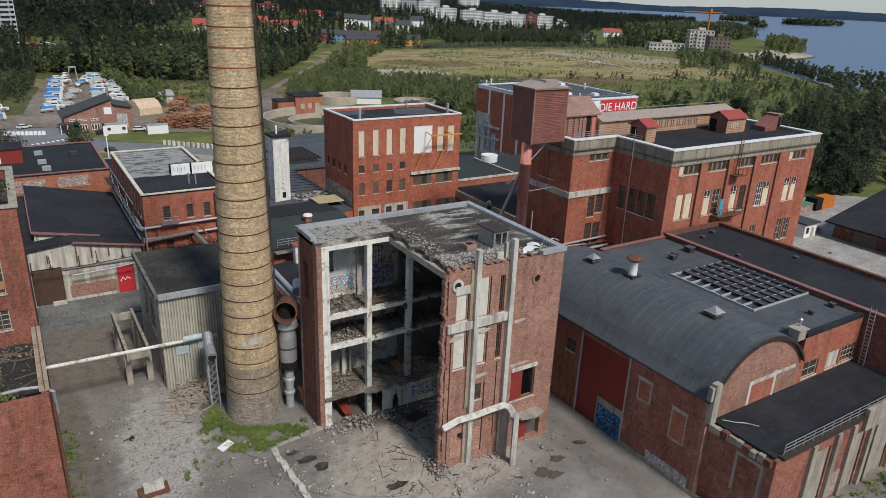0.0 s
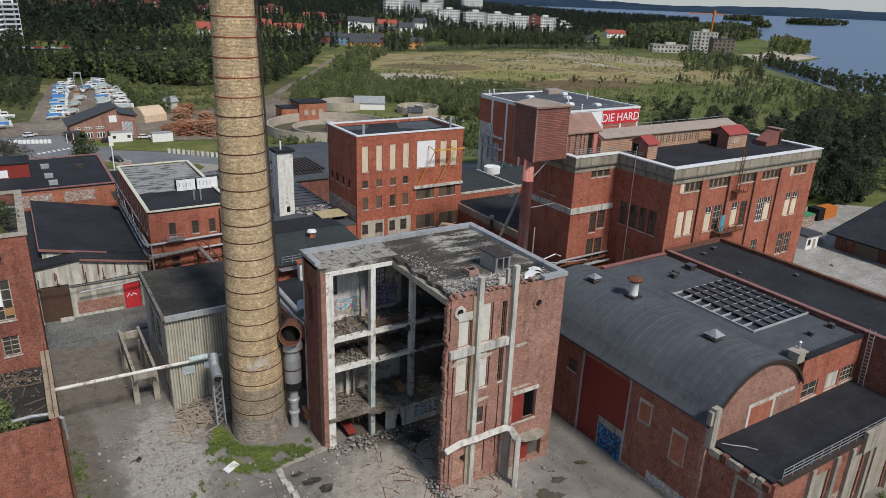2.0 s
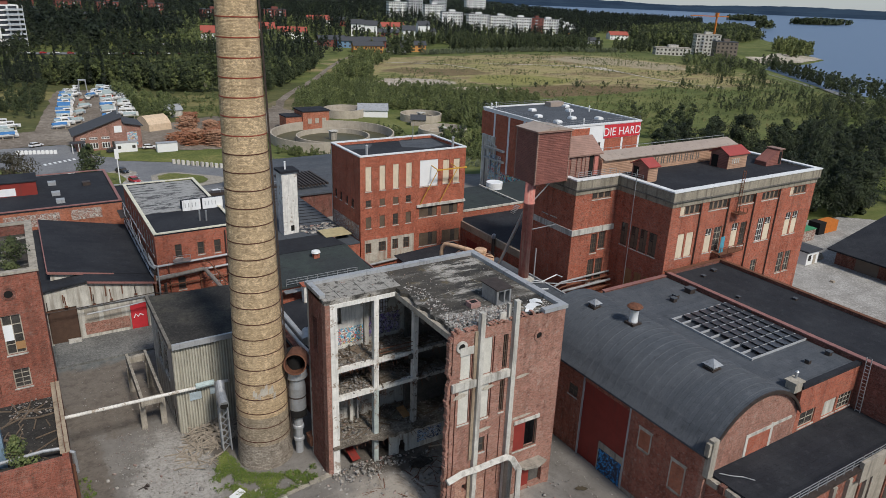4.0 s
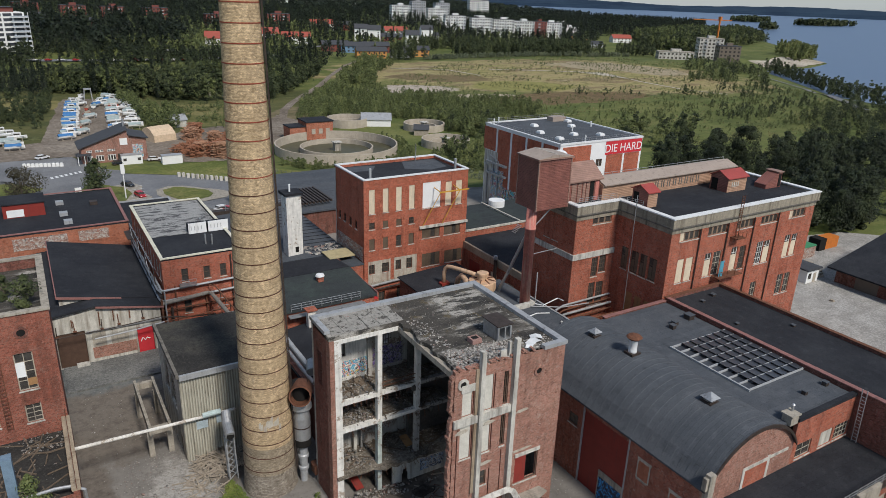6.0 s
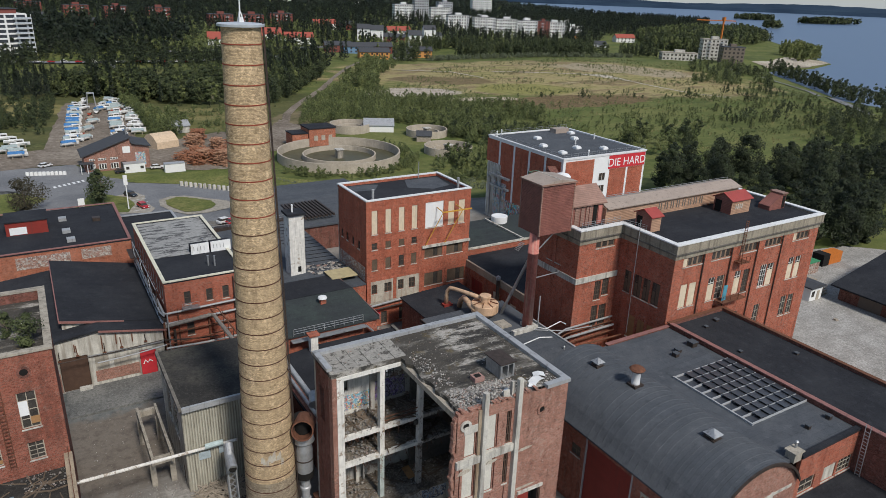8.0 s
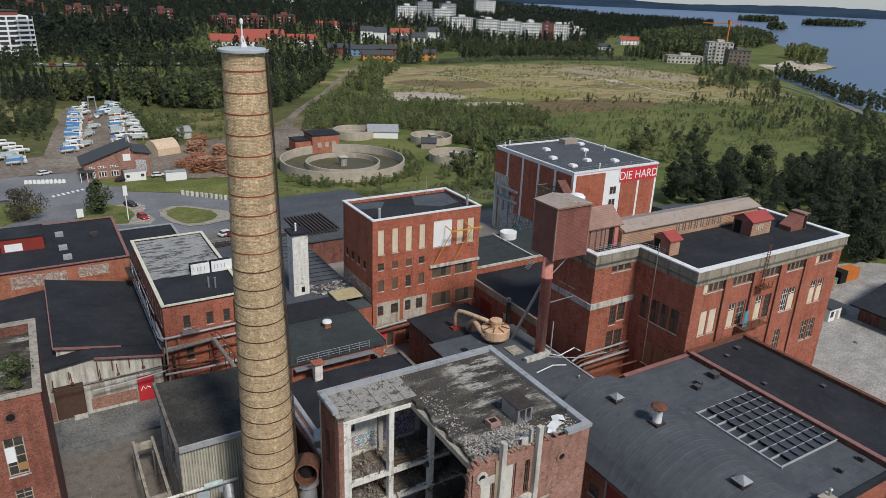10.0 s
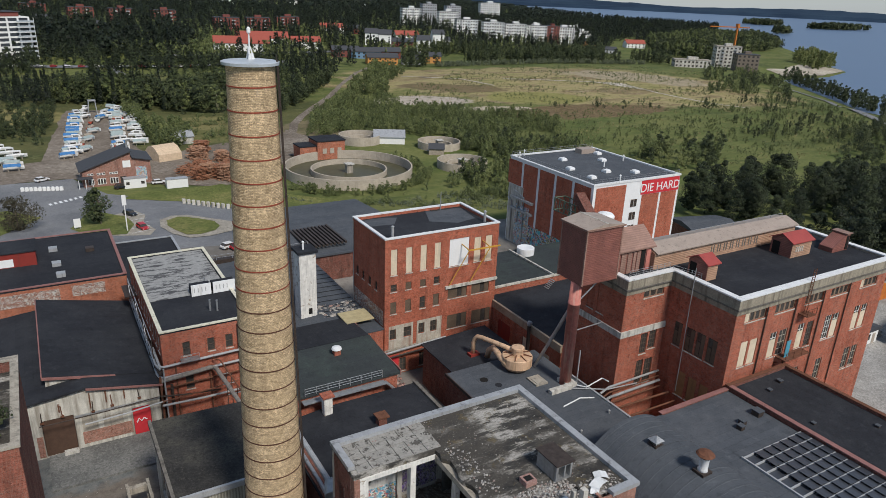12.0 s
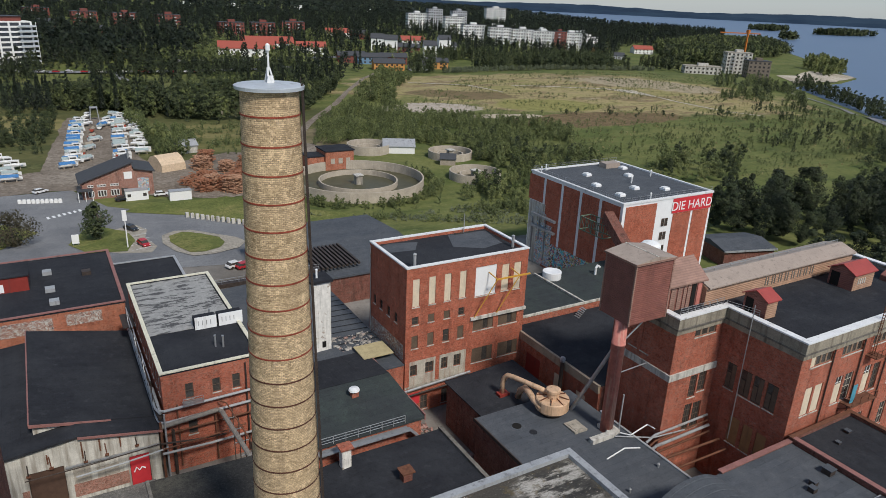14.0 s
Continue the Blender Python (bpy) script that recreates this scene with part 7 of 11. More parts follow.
part("ring", lathe(0, 0, [(0.36, 0), (0.6, 0), (0.6, 0.06), (0.36, 0.06)], 18, False), RED_DARK, lb, "brick ring round a porthole").matrix_basis = pose(-3.3, LY0 - 0.003, 22.3, 90, 0, 0)
part("porthole", lathe(0, 0, [(0.37, 0), (0.37, 0.03)], 18), VOID, lb, "round opening with its inner shade painted black").matrix_basis = pose(-3.3, LY0 - 0.003, 22.3, 90, 0, 0)
bm = bmesh.new()
for s in (0, 0.5):
    beam(bm, (-5.9 + s, LY0 - 0.25, 12.4), (-5.9 + s, LY0 - 0.25, 24.8), 0.06)
for k in range(30):
    beam(bm, (-5.9, LY0 - 0.25, 12.6 + 0.4 * k), (-5.4, LY0 - 0.25, 12.6 + 0.4 * k), 0.05)
part("wall_ladder", bm, RUST, lb)
la = thing("roofless_annex", (-8, 63, 0), "low brick annex with a sunken charred roof", "annex")
LA0 = 56.6
part("wall", wall("x", LA0, 0.5, -22, LX1, -0.5, 12.0), RED_GRIMY, la)
part("wall", boxes((LX1 - 0.5, LA0 + 0.5, -0.5, LX1, LY0 - 0.01, 12.2)), RED_GRIMY, la)
part("wall_top", boxes((LX1 - 0.62, LA0 + 0.5, 12.202, LX1 + 0.12, LY0 - 0.01, 12.45)), STAINED_CONCRETE, la)
part("roof", boxes((-22, LA0 + 0.5, 10.4, LX1 - 0.5, LY0 - 0.01, 10.9)), MOSSY, la)
part("pipe", tube([(-9, LA0 + 1.6, 12.0), (-2.6, LA0 + 1.6, 12.2), (-1.4, LA0 + 1.5, 12.1), (-0.4, LA0 + 1.2, 11.6), (-0.35, LA0 + 1.2, 9.5)], 0.16, 10), STEEL, la)
part("drainpipe", tube([(LX1 + 0.2, LA0 + 0.3, 11), (LX1 + 0.2, LA0 + 0.3, 0.0)], 0.12, 8), RUST, la)
fence = thing("blue_hoist_mast", (-5.6, 60.5, 0), "blue-grey steel box mast beside the annex", "mast")
part("mast", boxes((-6.1, 59.2, 0, -5.3, 60.2, 15.6)), plain("blue_grey_steel", (0.2, 0.29, 0.38), 0.5, 0.2), fence)

# ---- the white gabled hall, the brick office block and the long low block ----
gab = thing("gabled_hall", (4, 115, 0), "whitewashed gabled hall with black felt roof and red trim", "hall")
gd = [(-0.8, 2.9, 0.2, 5.6), (9.8, 12.1, 0.0, 4.4)]
part("wall", wall("x", 103.1, 0.45, -14, 13.4, -0.5, 6.6, gd), PLASTER, gab)
part("gable", prism([(-14, 6.602), (13.4, 6.602), (13.4, 7.3), (4.7, 9.0), (-14, 7.0)], "y", 103.1, 103.55), PLASTER, gab)
part("wall", boxes((12.95, 103.56, -0.5, 13.4, 131.5, 7.3)), PLASTER, gab)
part("roof", prism([(-14.2, 7.0), (4.7, 9.05), (13.9, 7.25), (13.9, 7.5), (4.7, 9.3), (-14.2, 7.25)], "y", 102.7, 106.4), FELT, gab)
part("roof", prism([(-14.2, 7.0), (0.3, 8.4), (0.3, 8.8), (-14.2, 7.3)], "y", 106.4, 131.6), FELT_Y, gab)
part("upper_wall", prism([(0.3, 7.6), (13.4, 7.1), (13.4, 7.3), (0.3, 10.2)], "y", 106.0, 131.5), PLASTER, gab)
part("roof", prism([(0.1, 10.2), (13.9, 7.35), (13.9, 7.6), (0.1, 10.5)], "y", 105.7, 131.7), FELT, gab, "black felt mono-pitch roof")
part("trim", boxes((-0.05, 105.7, 10.1, 0.1, 131.7, 10.62)), COPING_RED, gab, "red trim board")
part("trim", prism([(0.0, 10.1), (8.5, 8.4), (8.5, 8.7), (0.0, 10.45)], "y", 105.5, 105.69), COPING_RED, gab, "red trim board")
part("trim", prism([(4.7, 8.95), (13.9, 7.15), (13.9, 7.4), (4.7, 9.2)], "y", 102.5, 102.69), COPING_RED, gab, "red trim board")
part("roller_door", boxes((-0.75, 103.25, 0.2, 2.85, 103.35, 5.55)), plain("brown_roller_door", (0.085, 0.05, 0.035), 0.6), gab, "brown roller door")
part("red_door", boxes((9.85, 103.25, 0.0, 12.05, 103.35, 4.35)), SIGN_RED, gab, "bright red painted door")
part("sprayed_paint", tube([(10.2, 103.2, 2.0), (10.5, 103.2, 2.6), (10.8, 103.2, 2.1), (11.1, 103.2, 2.5), (11.5, 103.2, 2.2)], 0.09, 6), WHITE, gab)
part("brick_band", boxes((3.6, 103.03, 0.8, 9.6, 103.096, 2.6)), RED_OLD, gab)
part("brick_band", boxes((-1.6, 103.03, 0.3, -0.9, 103.096, 3.4)), RED_OLD, gab)
for x, z, h in ((1.3, 6.4, 1.2), (4.9, 6.0, 2.2), (6.8, 6.4, 1.6), (9.0, 6.3, 1.3)):
    part("stay", boxes((x, 102.95, z, x + 0.16, 103.096, z + h)), RUST, gab)
part("gutter", boxes((3.0, 102.8, 5.2, 13.4, 103.0, 5.4)), STEEL, gab)
dock = thing("loading_dock", (5.5, 98.5, 0), "low grey concrete loading dock before the hall", "dock")
part("slab", boxes((-0.6, 95.5, -0.3, 12.5, 102.95, 0.35)), DAMP, dock)
part("step", boxes((1.2, 102.1, 0.352, 2.9, 102.94, 0.7)), CONCRETE_PALE, dock)

CREAM_COPING = plain("cream_coping_sheet", (0.66, 0.63, 0.5), 0.5, 0.0, 0.15, 0.8, 0.3)
off = thing("brick_office_block", (20.5, 119, 0), "flat-roofed red brick block with pipework along its walls", "factory block")
fw = [(17.1, 18.1, 10.3, 12.4), (20.4, 21.4, 10.3, 12.3), (17.1, 18.2, 5.0, 7.1), (22.9, 23.9, 10.2, 12.3)]
sw = [(y, y + 1.3, 10.4, 13.0) for y in (105.5, 108.0, 110.5, 113.5, 116, 118.5, 121.5, 124, 127, 130)]
shell_of(off, 14.4, 103.7, 26.7, 134.2, -0.5, 14.1, RED, fw, sw)
flat_roof(off, 14.4, 103.7, 26.7, 134.2, 14.5, FELT, CREAM_COPING)
part("worn_roof", boxes((14.9, 115.0, 14.152, 26.2, 133.8, 14.2)), FELT_WORN, off, "bleached worn roof sheets")
for h in fw:
    window(off, "x", 103.7, h, 1, 2, "glass")
for h in sw:
    window(off, "y", 14.4, h, 1, 2, PLASTER)
for x0, x1 in ((20.7, 23.6), (23.9, 27.2)):
    part("roof_screen", boxes((x0, 114.2, 14.2, x1, 114.35, 16.0)), WHITE, off, "white boarded roof screen")
    part("screen_strokes", boxes(*[(x0 + 0.4 + 0.55 * k, 114.16, 14.8, x0 + 0.5 + 0.55 * k, 114.197, 15.5) for k in range(4)]), COPING, off)
    part("roof_box", boxes((x0, 114.352, 14.2, x1, 116.0, 15.7)), FELT, off)
for x, y in ((22.1, 108.5), (23.0, 108.0), (23.2, 116.8)):
    part("roof_pipe", lathe(x, y, [(0.13, 14.0), (0.13, 15.8), (0.18, 15.85)], 8), STEEL, off)
for z, y in ((9.6, 103.2), (7.9, 103.2), (6.3, 103.1)):
    o = thing("wall_pipe", (18, y, z), "lagged pipe along a brick wall", "pipe", "pipes along the office block")
    part("pipe", tube([(13.9, y + 6, z), (13.9, y + 0.2, z), (14.3, y, z - 0.05), (25.5, y, z + 0.2), (26.0, y - 0.4, z + 0.2), (26.4, y - 14, z - 0.4)], 0.18 if z > 7 else 0.12, 8), COPING if z > 7 else RUST, o)
bal = part("balcony", boxes((16.6, 102.5, 9.9, 19.0, 103.68, 10.0)), STEEL, off)
for a, b in (((16.6, 102.5, 11.0), (19.0, 102.5, 11.0)), ((16.6, 102.5, 10.5), (19.0, 102.5, 10.5)), ((16.6, 102.5, 9.95), (16.6, 102.5, 11.0)), ((19.0, 102.5, 9.95), (19.0, 102.5, 11.0)), ((17.8, 102.5, 9.95), (17.8, 102.5, 11.0))):
    part("bar", beam(bmesh.new(), a, b, 0.06), STEEL, bal)
ladder = thing("stair_scaffold", (13.7, 122, 0), "rusting steel stair and pipe scaffold on the wall", "scaffold")
for k in range(7):
    y = 106 + 4 * k
    part("upright", beam(bmesh.new(), (13.5, y, 7.2), (13.5, y, 12.6), 0.1), STEEL_DARK, ladder)
    if k < 6:
        part("brace", beam(bmesh.new(), (13.5, y, 8.0 if k % 2 else 12.0), (13.5, y + 4, 12.0 if k % 2 else 8.0), 0.07), STEEL, ladder)
part("rail", beam(bmesh.new(), (13.5, 106, 12.4), (13.5, 130, 12.4), 0.12), STEEL, ladder)
part("rail", beam(bmesh.new(), (13.5, 106, 10.4), (13.5, 130, 10.4), 0.12), STEEL, ladder)
part("landing", boxes((12.6, 127, 10.3, 14.3, 132, 10.45)), STEEL_DARK, ladder)

lng = thing("long_low_block", (0, 147, 0), "low orange brick block with black roof and sprayed walls", "factory block")
part("wall", boxes((-30, 135.2, -0.5, 13.9, 160.5, 10.9)), RED_ORANGE, lng)
flat_roof(lng, -30, 135.2, 13.9, 160.5, 11.35, FELT, COPING_RED, 0.3)
part("sprayed_paint", boxes((-5.0, 135.14, 8.2, 3.6, 135.19, 10.4)), GRAF_C, lng)
part("sprayed_paint", boxes((5.4, 135.14, 8.6, 10.4, 135.19, 10.5)), GRAF_C, lng)
part("penthouse", boxes((-6, 146.3, 11.0, 0.9, 152.6, 13.6)), RED_PAINT, lng, "red painted roof house")
part("penthouse_roof", boxes((-6.2, 146.1, 13.602, 1.1, 152.8, 13.8)), FELT, lng)
part("sprayed_paint", boxes((-5.4, 146.24, 11.2, -2.6, 146.29, 12.6)), WHITE, lng)
for x, y in ((3.6, 152.5), (3.8, 144.5), (4.2, 139.0), (9.5, 150)):
    part("roof_box", boxes((x - 0.7, y - 0.7, 11.0, x + 0.7, y + 0.7, 11.7)), COPING if x < 9 else STEEL_DARK, lng)
lng2 = thing("rear_low_block", (20, 150, 0), "low flat black-roofed block behind the office", "factory block")
part("wall", boxes((14.0, 135.2, -0.5, 26.4, 166, 5.9)), RED, lng2)
flat_roof(lng2, 14.0, 135.2, 26.4, 166, 6.3, FELT, COPING, 0.3)

# pipework, conduits and stairs crowding the corner between hall and office block
LAGGING = plain("grimy_pipe_lagging", (0.22, 0.2, 0.18), 0.8, 0.0, 0.35, 2.0, 0.4)


def run(name, label, path, r, mat, group, n=8):
    o = thing(name, path[0], label, "pipe", group)
    part("pipe", tube(path, r, n), mat, o)
    return o


for i, (z, r, m) in enumerate(((8.9, 0.3, STEEL_DARK), (8.2, 0.22, COPING), (9.7, 0.16, STEEL), (7.4, 0.18, RUST))):
    run("edge_pipe", "thick lagged pipe along the roof's edge", [(13.75 - 0.12 * i, 131.0, z), (13.75 - 0.12 * i, 104.4, z - 0.2), (13.9, 103.2, z - 0.4)], r, m, "pipes along the office block")
run("crossing_pipe", "lagged pipe sloping away from the office block", [(13.6, 102.9, 7.6), (20.6, 102.8, 8.2), (21.0, 102.2, 8.2), (22.0, 91.0, 7.6), (23.4, 87.5, 7.4)], 0.3, LAGGING, "pipes along the office block", 10)
run("crossing_pipe", "thin rusty pipe beside a lagged one", [(20.9, 103.0, 9.4), (21.6, 102.0, 9.4), (22.7, 90.6, 8.4)], 0.1, RUST, "pipes along the office block")
for i, (x, y, z0, z1, r, m) in enumerate(((13.7, 102.7, 0.2, 8.4, 0.16, RUST), (14.2, 102.5, 0.2, 9.6, 0.12, COPING), (15.1, 102.9, 0.2, 6.8, 0.2, STEEL_DARK), (15.9, 103.3, 1.0, 10.0, 0.1, RUST), (20.4, 103.4, 0.5, 8.0, 0.12, RUST), (24.6, 103.4, 0.5, 13.8, 0.1, STEEL_DARK))):
    run("riser_pipe", "upright pipe in the corner of the yard", [(x, y, z0), (x, y, z1)], r, m, "riser pipes")
for i, (a, b, r, m) in enumerate((((13.5, 101.6, 4.6), (25.5, 102.9, 3.6), 0.16, COPING), ((13.5, 101.9, 5.9), (21.5, 103.0, 4.2), 0.12, STEEL_DARK), ((13.6, 101.5, 5.3), (24.0, 102.6, 5.2), 0.1, RUST), ((4.0, 101.5, 4.7), (14.2, 101.6, 5.3), 0.11, COPING), ((-1.0, 101.4, 5.9), (13.4, 101.4, 6.3), 0.07, STEEL_DARK))):
    run("corner_pipe", "pipe strung across the corner of the yard", [a, ((a[0] + b[0]) / 2, (a[1] + b[1]) / 2, (a[2] + b[2]) / 2 - 0.15), b], r, m, "pipes in the yard corner")
for k in range(5):
    y = 101.2 - 2.6 * k
    o = thing("pipe_trestle", (22, y, 0), "dark steel trestle carrying a pipe", "trestle", "pipe trestles")
    part("post", beam(bmesh.new(), (22.1 + 0.09 * k, y, 0), (22.1 + 0.09 * k, y, 9.1 - 0.1 * k), 0.1), STEEL_DARK, o)
    part("crossbar", beam(bmesh.new(), (20.9 + 0.09 * k, y, 7.6 - 0.1 * k), (22.5 + 0.09 * k, y, 7.6 - 0.1 * k), 0.1), COPING, o)
rr = random.Random(41)
for k in range(9):
    x = -12.5 + 2.9 * k + rr.uniform(-0.4, 0.4)
    z = 5.4 + rr.uniform(0, 0.6)
    o = thing("wall_conduit", (x, 102.9, z), "short rusty conduit and bracket on the white wall", "conduit", "conduits on the hall")
    part("pipe", tube([(x, 102.96, z), (x + rr.uniform(-0.1, 0.1), 102.96, z + rr.uniform(1.0, 1.6))], 0.07, 6), RUST if k % 2 else STEEL_DARK, o)
    part("bracket", boxes((x - 0.22, 102.8, z - 0.2, x + 0.22, 103.09, z - 0.02)), RUST, o)
for x, w, h, m in ((3.7, 1.8, 2.2, CONCRETE), (6.2, 2.4, 1.5, CONCRETE), (-6.0, 3.0, 2.6, RED_OLD), (-11.0, 2.0, 2.0, CONCRETE)):
    part("repair_patch", boxes((x, 103.04, 2.7, x + w, 103.097, 2.7 + h)), m, gab, "bare patch where plaster fell away")

# ---- rubble, debris and plant of the yard and the ruin ----
def chunks(name, label, pts, s0, s1, seed, mat, flat=0.7, category="rubble"):
    """Broken lumps, one crooked block each."""
    rg = np.random.default_rng(seed)
    pts = np.asarray(pts, float)
    n = len(pts)
    base = np.array([(x, y, z) for z in (-1, 1) for x, y in ((-1, -1), (1, -1), (1, 1), (-1, 1))], float)
    s = s0 + (s1 - s0) * rg.uniform(0, 1, n) ** 2.5
    v = base[None] * (s[:, None] * rg.uniform(0.5, 1.2, (n, 3)) * np.array([1, 1, flat]))[:, None, :] + rg.normal(0, 0.22, (n, 8, 3)) * s[:, None, None]
    a = rg.uniform(0, 2 * np.pi, n)
    b = rg.normal(0, 0.35, n)
    ca, sa, cb, sb = np.cos(a)[:, None], np.sin(a)[:, None], np.cos(b)[:, None], np.sin(b)[:, None]
    x, y, z = v[..., 0], v[..., 1] * cb - v[..., 2] * sb, v[..., 1] * sb + v[..., 2] * cb
    v = np.stack([x * ca - y * sa, x * sa + y * ca, z], 2) + pts[:, None, :]
    tri = np.array([(0, 2, 1), (0, 3, 2), (4, 5, 6), (4, 6, 7), (0, 1, 5), (0, 5, 4), (1, 2, 6), (1, 6, 5), (2, 3, 7), (2, 7, 6), (3, 0, 4), (3, 4, 7)])
    f = (tri[None] + 8 * np.arange(n)[:, None, None]).reshape(-1, 3)
    me = bpy.data.meshes.new(name)
    vv = v.reshape(-1, 3)
    me.vertices.add(len(vv))
    me.vertices.foreach_set("co", vv.astype(np.float32).ravel())
    me.loops.add(f.size)
    me.loops.foreach_set("vertex_index", f.astype(np.int32).ravel())
    me.polygons.add(len(f))
    me.polygons.foreach_set("loop_start", np.arange(0, f.size, 3, dtype=np.int32))
    me.update(calc_edges=True)
    me.materials.append(mat)
    return tagged(new(name, me), label, category, kind="stuff")


def strewn(x0, x1, y0, y1, n, rg, z=None, heap=0.0, cx=None, cy=None, r=1.0):
    x, y = rg.uniform(x0, x1, n), rg.uniform(y0, y1, n)
    h = 0 if cx is None else heap * np.clip(1 - np.hypot((x - cx), (y - cy)) / r, 0, 1) * rg.uniform(0, 1, n)
    return np.stack([x, y, (land(x, y) + 0.15 if z is None else np.full(n, z)) + h], 1)


def sticks(name, label, pts, l0, l1, seed, mat, w=0.09, tilt=0.12):
    rg = random.Random(seed)
    bm = bmesh.new()
    for p in pts:
        a, l, t = rg.uniform(0, math.pi), rg.uniform(l0, l1) / 2, rg.uniform(-tilt, tilt)
        d = Vector((math.cos(a), math.sin(a), t)) * l
        c = Vector(p)
        beam(bm, c - d, c + d, w * rg.uniform(0.6, 1.6), w)
    return tagged(part(name, bm, mat), label, "debris", kind="stuff")


G = np.random.default_rng(9)


def stone_mat(name, *stops):
    m = Nodes(name, 0.9, 0.0, 0.15)
    col = m.ramp(m.n("NewGeometry").outputs["Random Per Island"], *stops)
    m.link(m.mix(0.35, col, m.ramp(m.noise(7.0, detail=5, rough=0.8), (0.35, 0.08), (0.65, 0.6))), "Base Color")
    return m.mat


STONES = stone_mat("mixed_rubble", (0.0, (0.11, 0.095, 0.08)), (0.35, (0.28, 0.25, 0.215)), (0.8, (0.44, 0.405, 0.355)), (0.93, (0.3, 0.17, 0.125)), (1.0, (0.28, 0.12, 0.085)))
BRICKS = stone_mat("brick_rubble", (0.0, (0.2, 0.075, 0.05)), (0.5, (0.36, 0.14, 0.095)), (0.8, (0.42, 0.36, 0.3)), (1.0, (0.16, 0.13, 0.11)))
DUSTY = stone_mat("dark_mixed_rubble", (0.0, (0.05, 0.042, 0.036)), (0.4, (0.16, 0.145, 0.125)), (0.8, (0.3, 0.275, 0.24)), (0.9, (0.24, 0.12, 0.08)), (1.0, (0.55, 0.52, 0.46)))
OLD_LATH = plain("dark_splintered_wood", (0.15, 0.115, 0.085), 0.9, 0.0, 0.4, 2.0)
PALES = stone_mat("pale_mortar_rubble", (0.0, (0.22, 0.2, 0.175)), (0.5, (0.38, 0.355, 0.32)), (0.82, (0.56, 0.53, 0.48)), (0.9, (0.32, 0.16, 0.11)), (1.0, (0.14, 0.12, 0.1)))

# the ruin's roof: heaps at the broken front, plates, loose sheets
front_heap = np.concatenate([strewn(31.1, 38.5, 46.2, 49.8, 1900, G, 20.75), strewn(31.1, 37.5, 46.2, 48.6, 1300, G, 20.75, 0.7, 34.2, 46.8, 3.5), strewn(37.5, 42.6, 46.3, 48.6, 260, G, 20.75), strewn(31.0, 33.0, 49.0, 57.5, 220, G, 20.75)])
chunks("rubble", "pale heap of broken brick and mortar along the roof's torn edge", front_heap, 0.02, 0.11, 101, PALES)
chunks("rubble", "crumbs of brick and mortar strewn on the ruin's roof", np.concatenate([strewn(31.3, 42.6, 48.5, 62.0, 320, G, 20.76), strewn(23.3, 31.3, 58.2, 62.0, 160, G, 20.8)]), 0.02, 0.07, 102, STONES)
rr = random.Random(12)
for i in range(6):
    for j in range(4):
        x, y = 23.2 + i * 1.35 + rr.uniform(-0.03, 0.03), 58.1 + j * 1.02
        part("roof_plate", boxes((x, y, 20.752, x + 1.3, y + 0.97, 20.80 + rr.uniform(0, 0.03))), PLATE, ruin, "bare concrete roof plate")
drum = thing("roof_vent_box", (38.2, 50.4, 20.75), "square sheet-metal roof vent with an open dark front", "roof vent")
part("box", wall("x", 49.4, 2.6, 37.3, 39.0, 20.78, 22.4, [(37.5, 38.15, 20.95, 22.2), (38.3, 38.8, 20.95, 22.2)]), STEEL, drum)
part("lid", boxes((37.15, 49.25, 22.402, 39.15, 52.2, 22.5)), STEEL_DARK, drum)
part("back", boxes((37.35, 51.0, 20.85, 38.95, 51.1, 22.35)), VOID, drum)
bh = thing("brick_hatch", (35.2, 50.6, 20.75), "low square brick curb round a roof hatch", "hatch")
part("curb", wall("x", 50.0, 1.0, 34.7, 35.8, 20.75, 21.25), BRICKS, bh)
part("hole", boxes((34.9, 50.2, 21.252, 35.6, 50.8, 21.262)), VOID, bh)
for x, y, w, d, r in ((40.4, 47.6, 1.6, 0.9, 18), (41.3, 48.3, 1.2, 0.8, -25), (39.5, 47.0, 0.9, 0.7, 40), (36.6, 46.9, 0.9, 1.2, 10)):
    o = thing("loose_sheet", (x, y, 20.9), "bent pale sheet lying on the ruin's roof", "debris", "loose roof sheets")
    part("sheet", prism([(-w / 2, 0.05), (0, 0.22), (w / 2, 0.08), (w / 2, 0.12), (0, 0.27), (-w / 2, 0.09)], "y", -d / 2, d / 2), COPING_WHITE, o)
    for c in o.children:
        c.matrix_parent_inverse = Matrix()
    o.matrix_basis = pose(x, y, 20.8, 0, 0, r)
# flat black patch painted for the shade in the hole
hole = part("roof_hole", prism([(38.0 + 0.9 * math.cos(a) * k, 47.9 + 0.6 * math.sin(a) * k) for a, k in zip(np.linspace(0, 5.6, 9), (1, 0.8, 1.1, 0.9, 1.2, 0.8, 1, 1.1, 0.9))], "z", 20.752, 20.77), VOID, ruin, "jagged roof hole with its inner shade painted as a black patch")
part("standing_block", boxes((36.4, 46.2, 20.75, 36.75, 46.6, 22.5)), CONCRETE_PALE, ruin)
part("standing_block", boxes((35.5, 46.3, 20.75, 36.2, 46.5, 21.7)), CONCRETE_PALE, ruin)

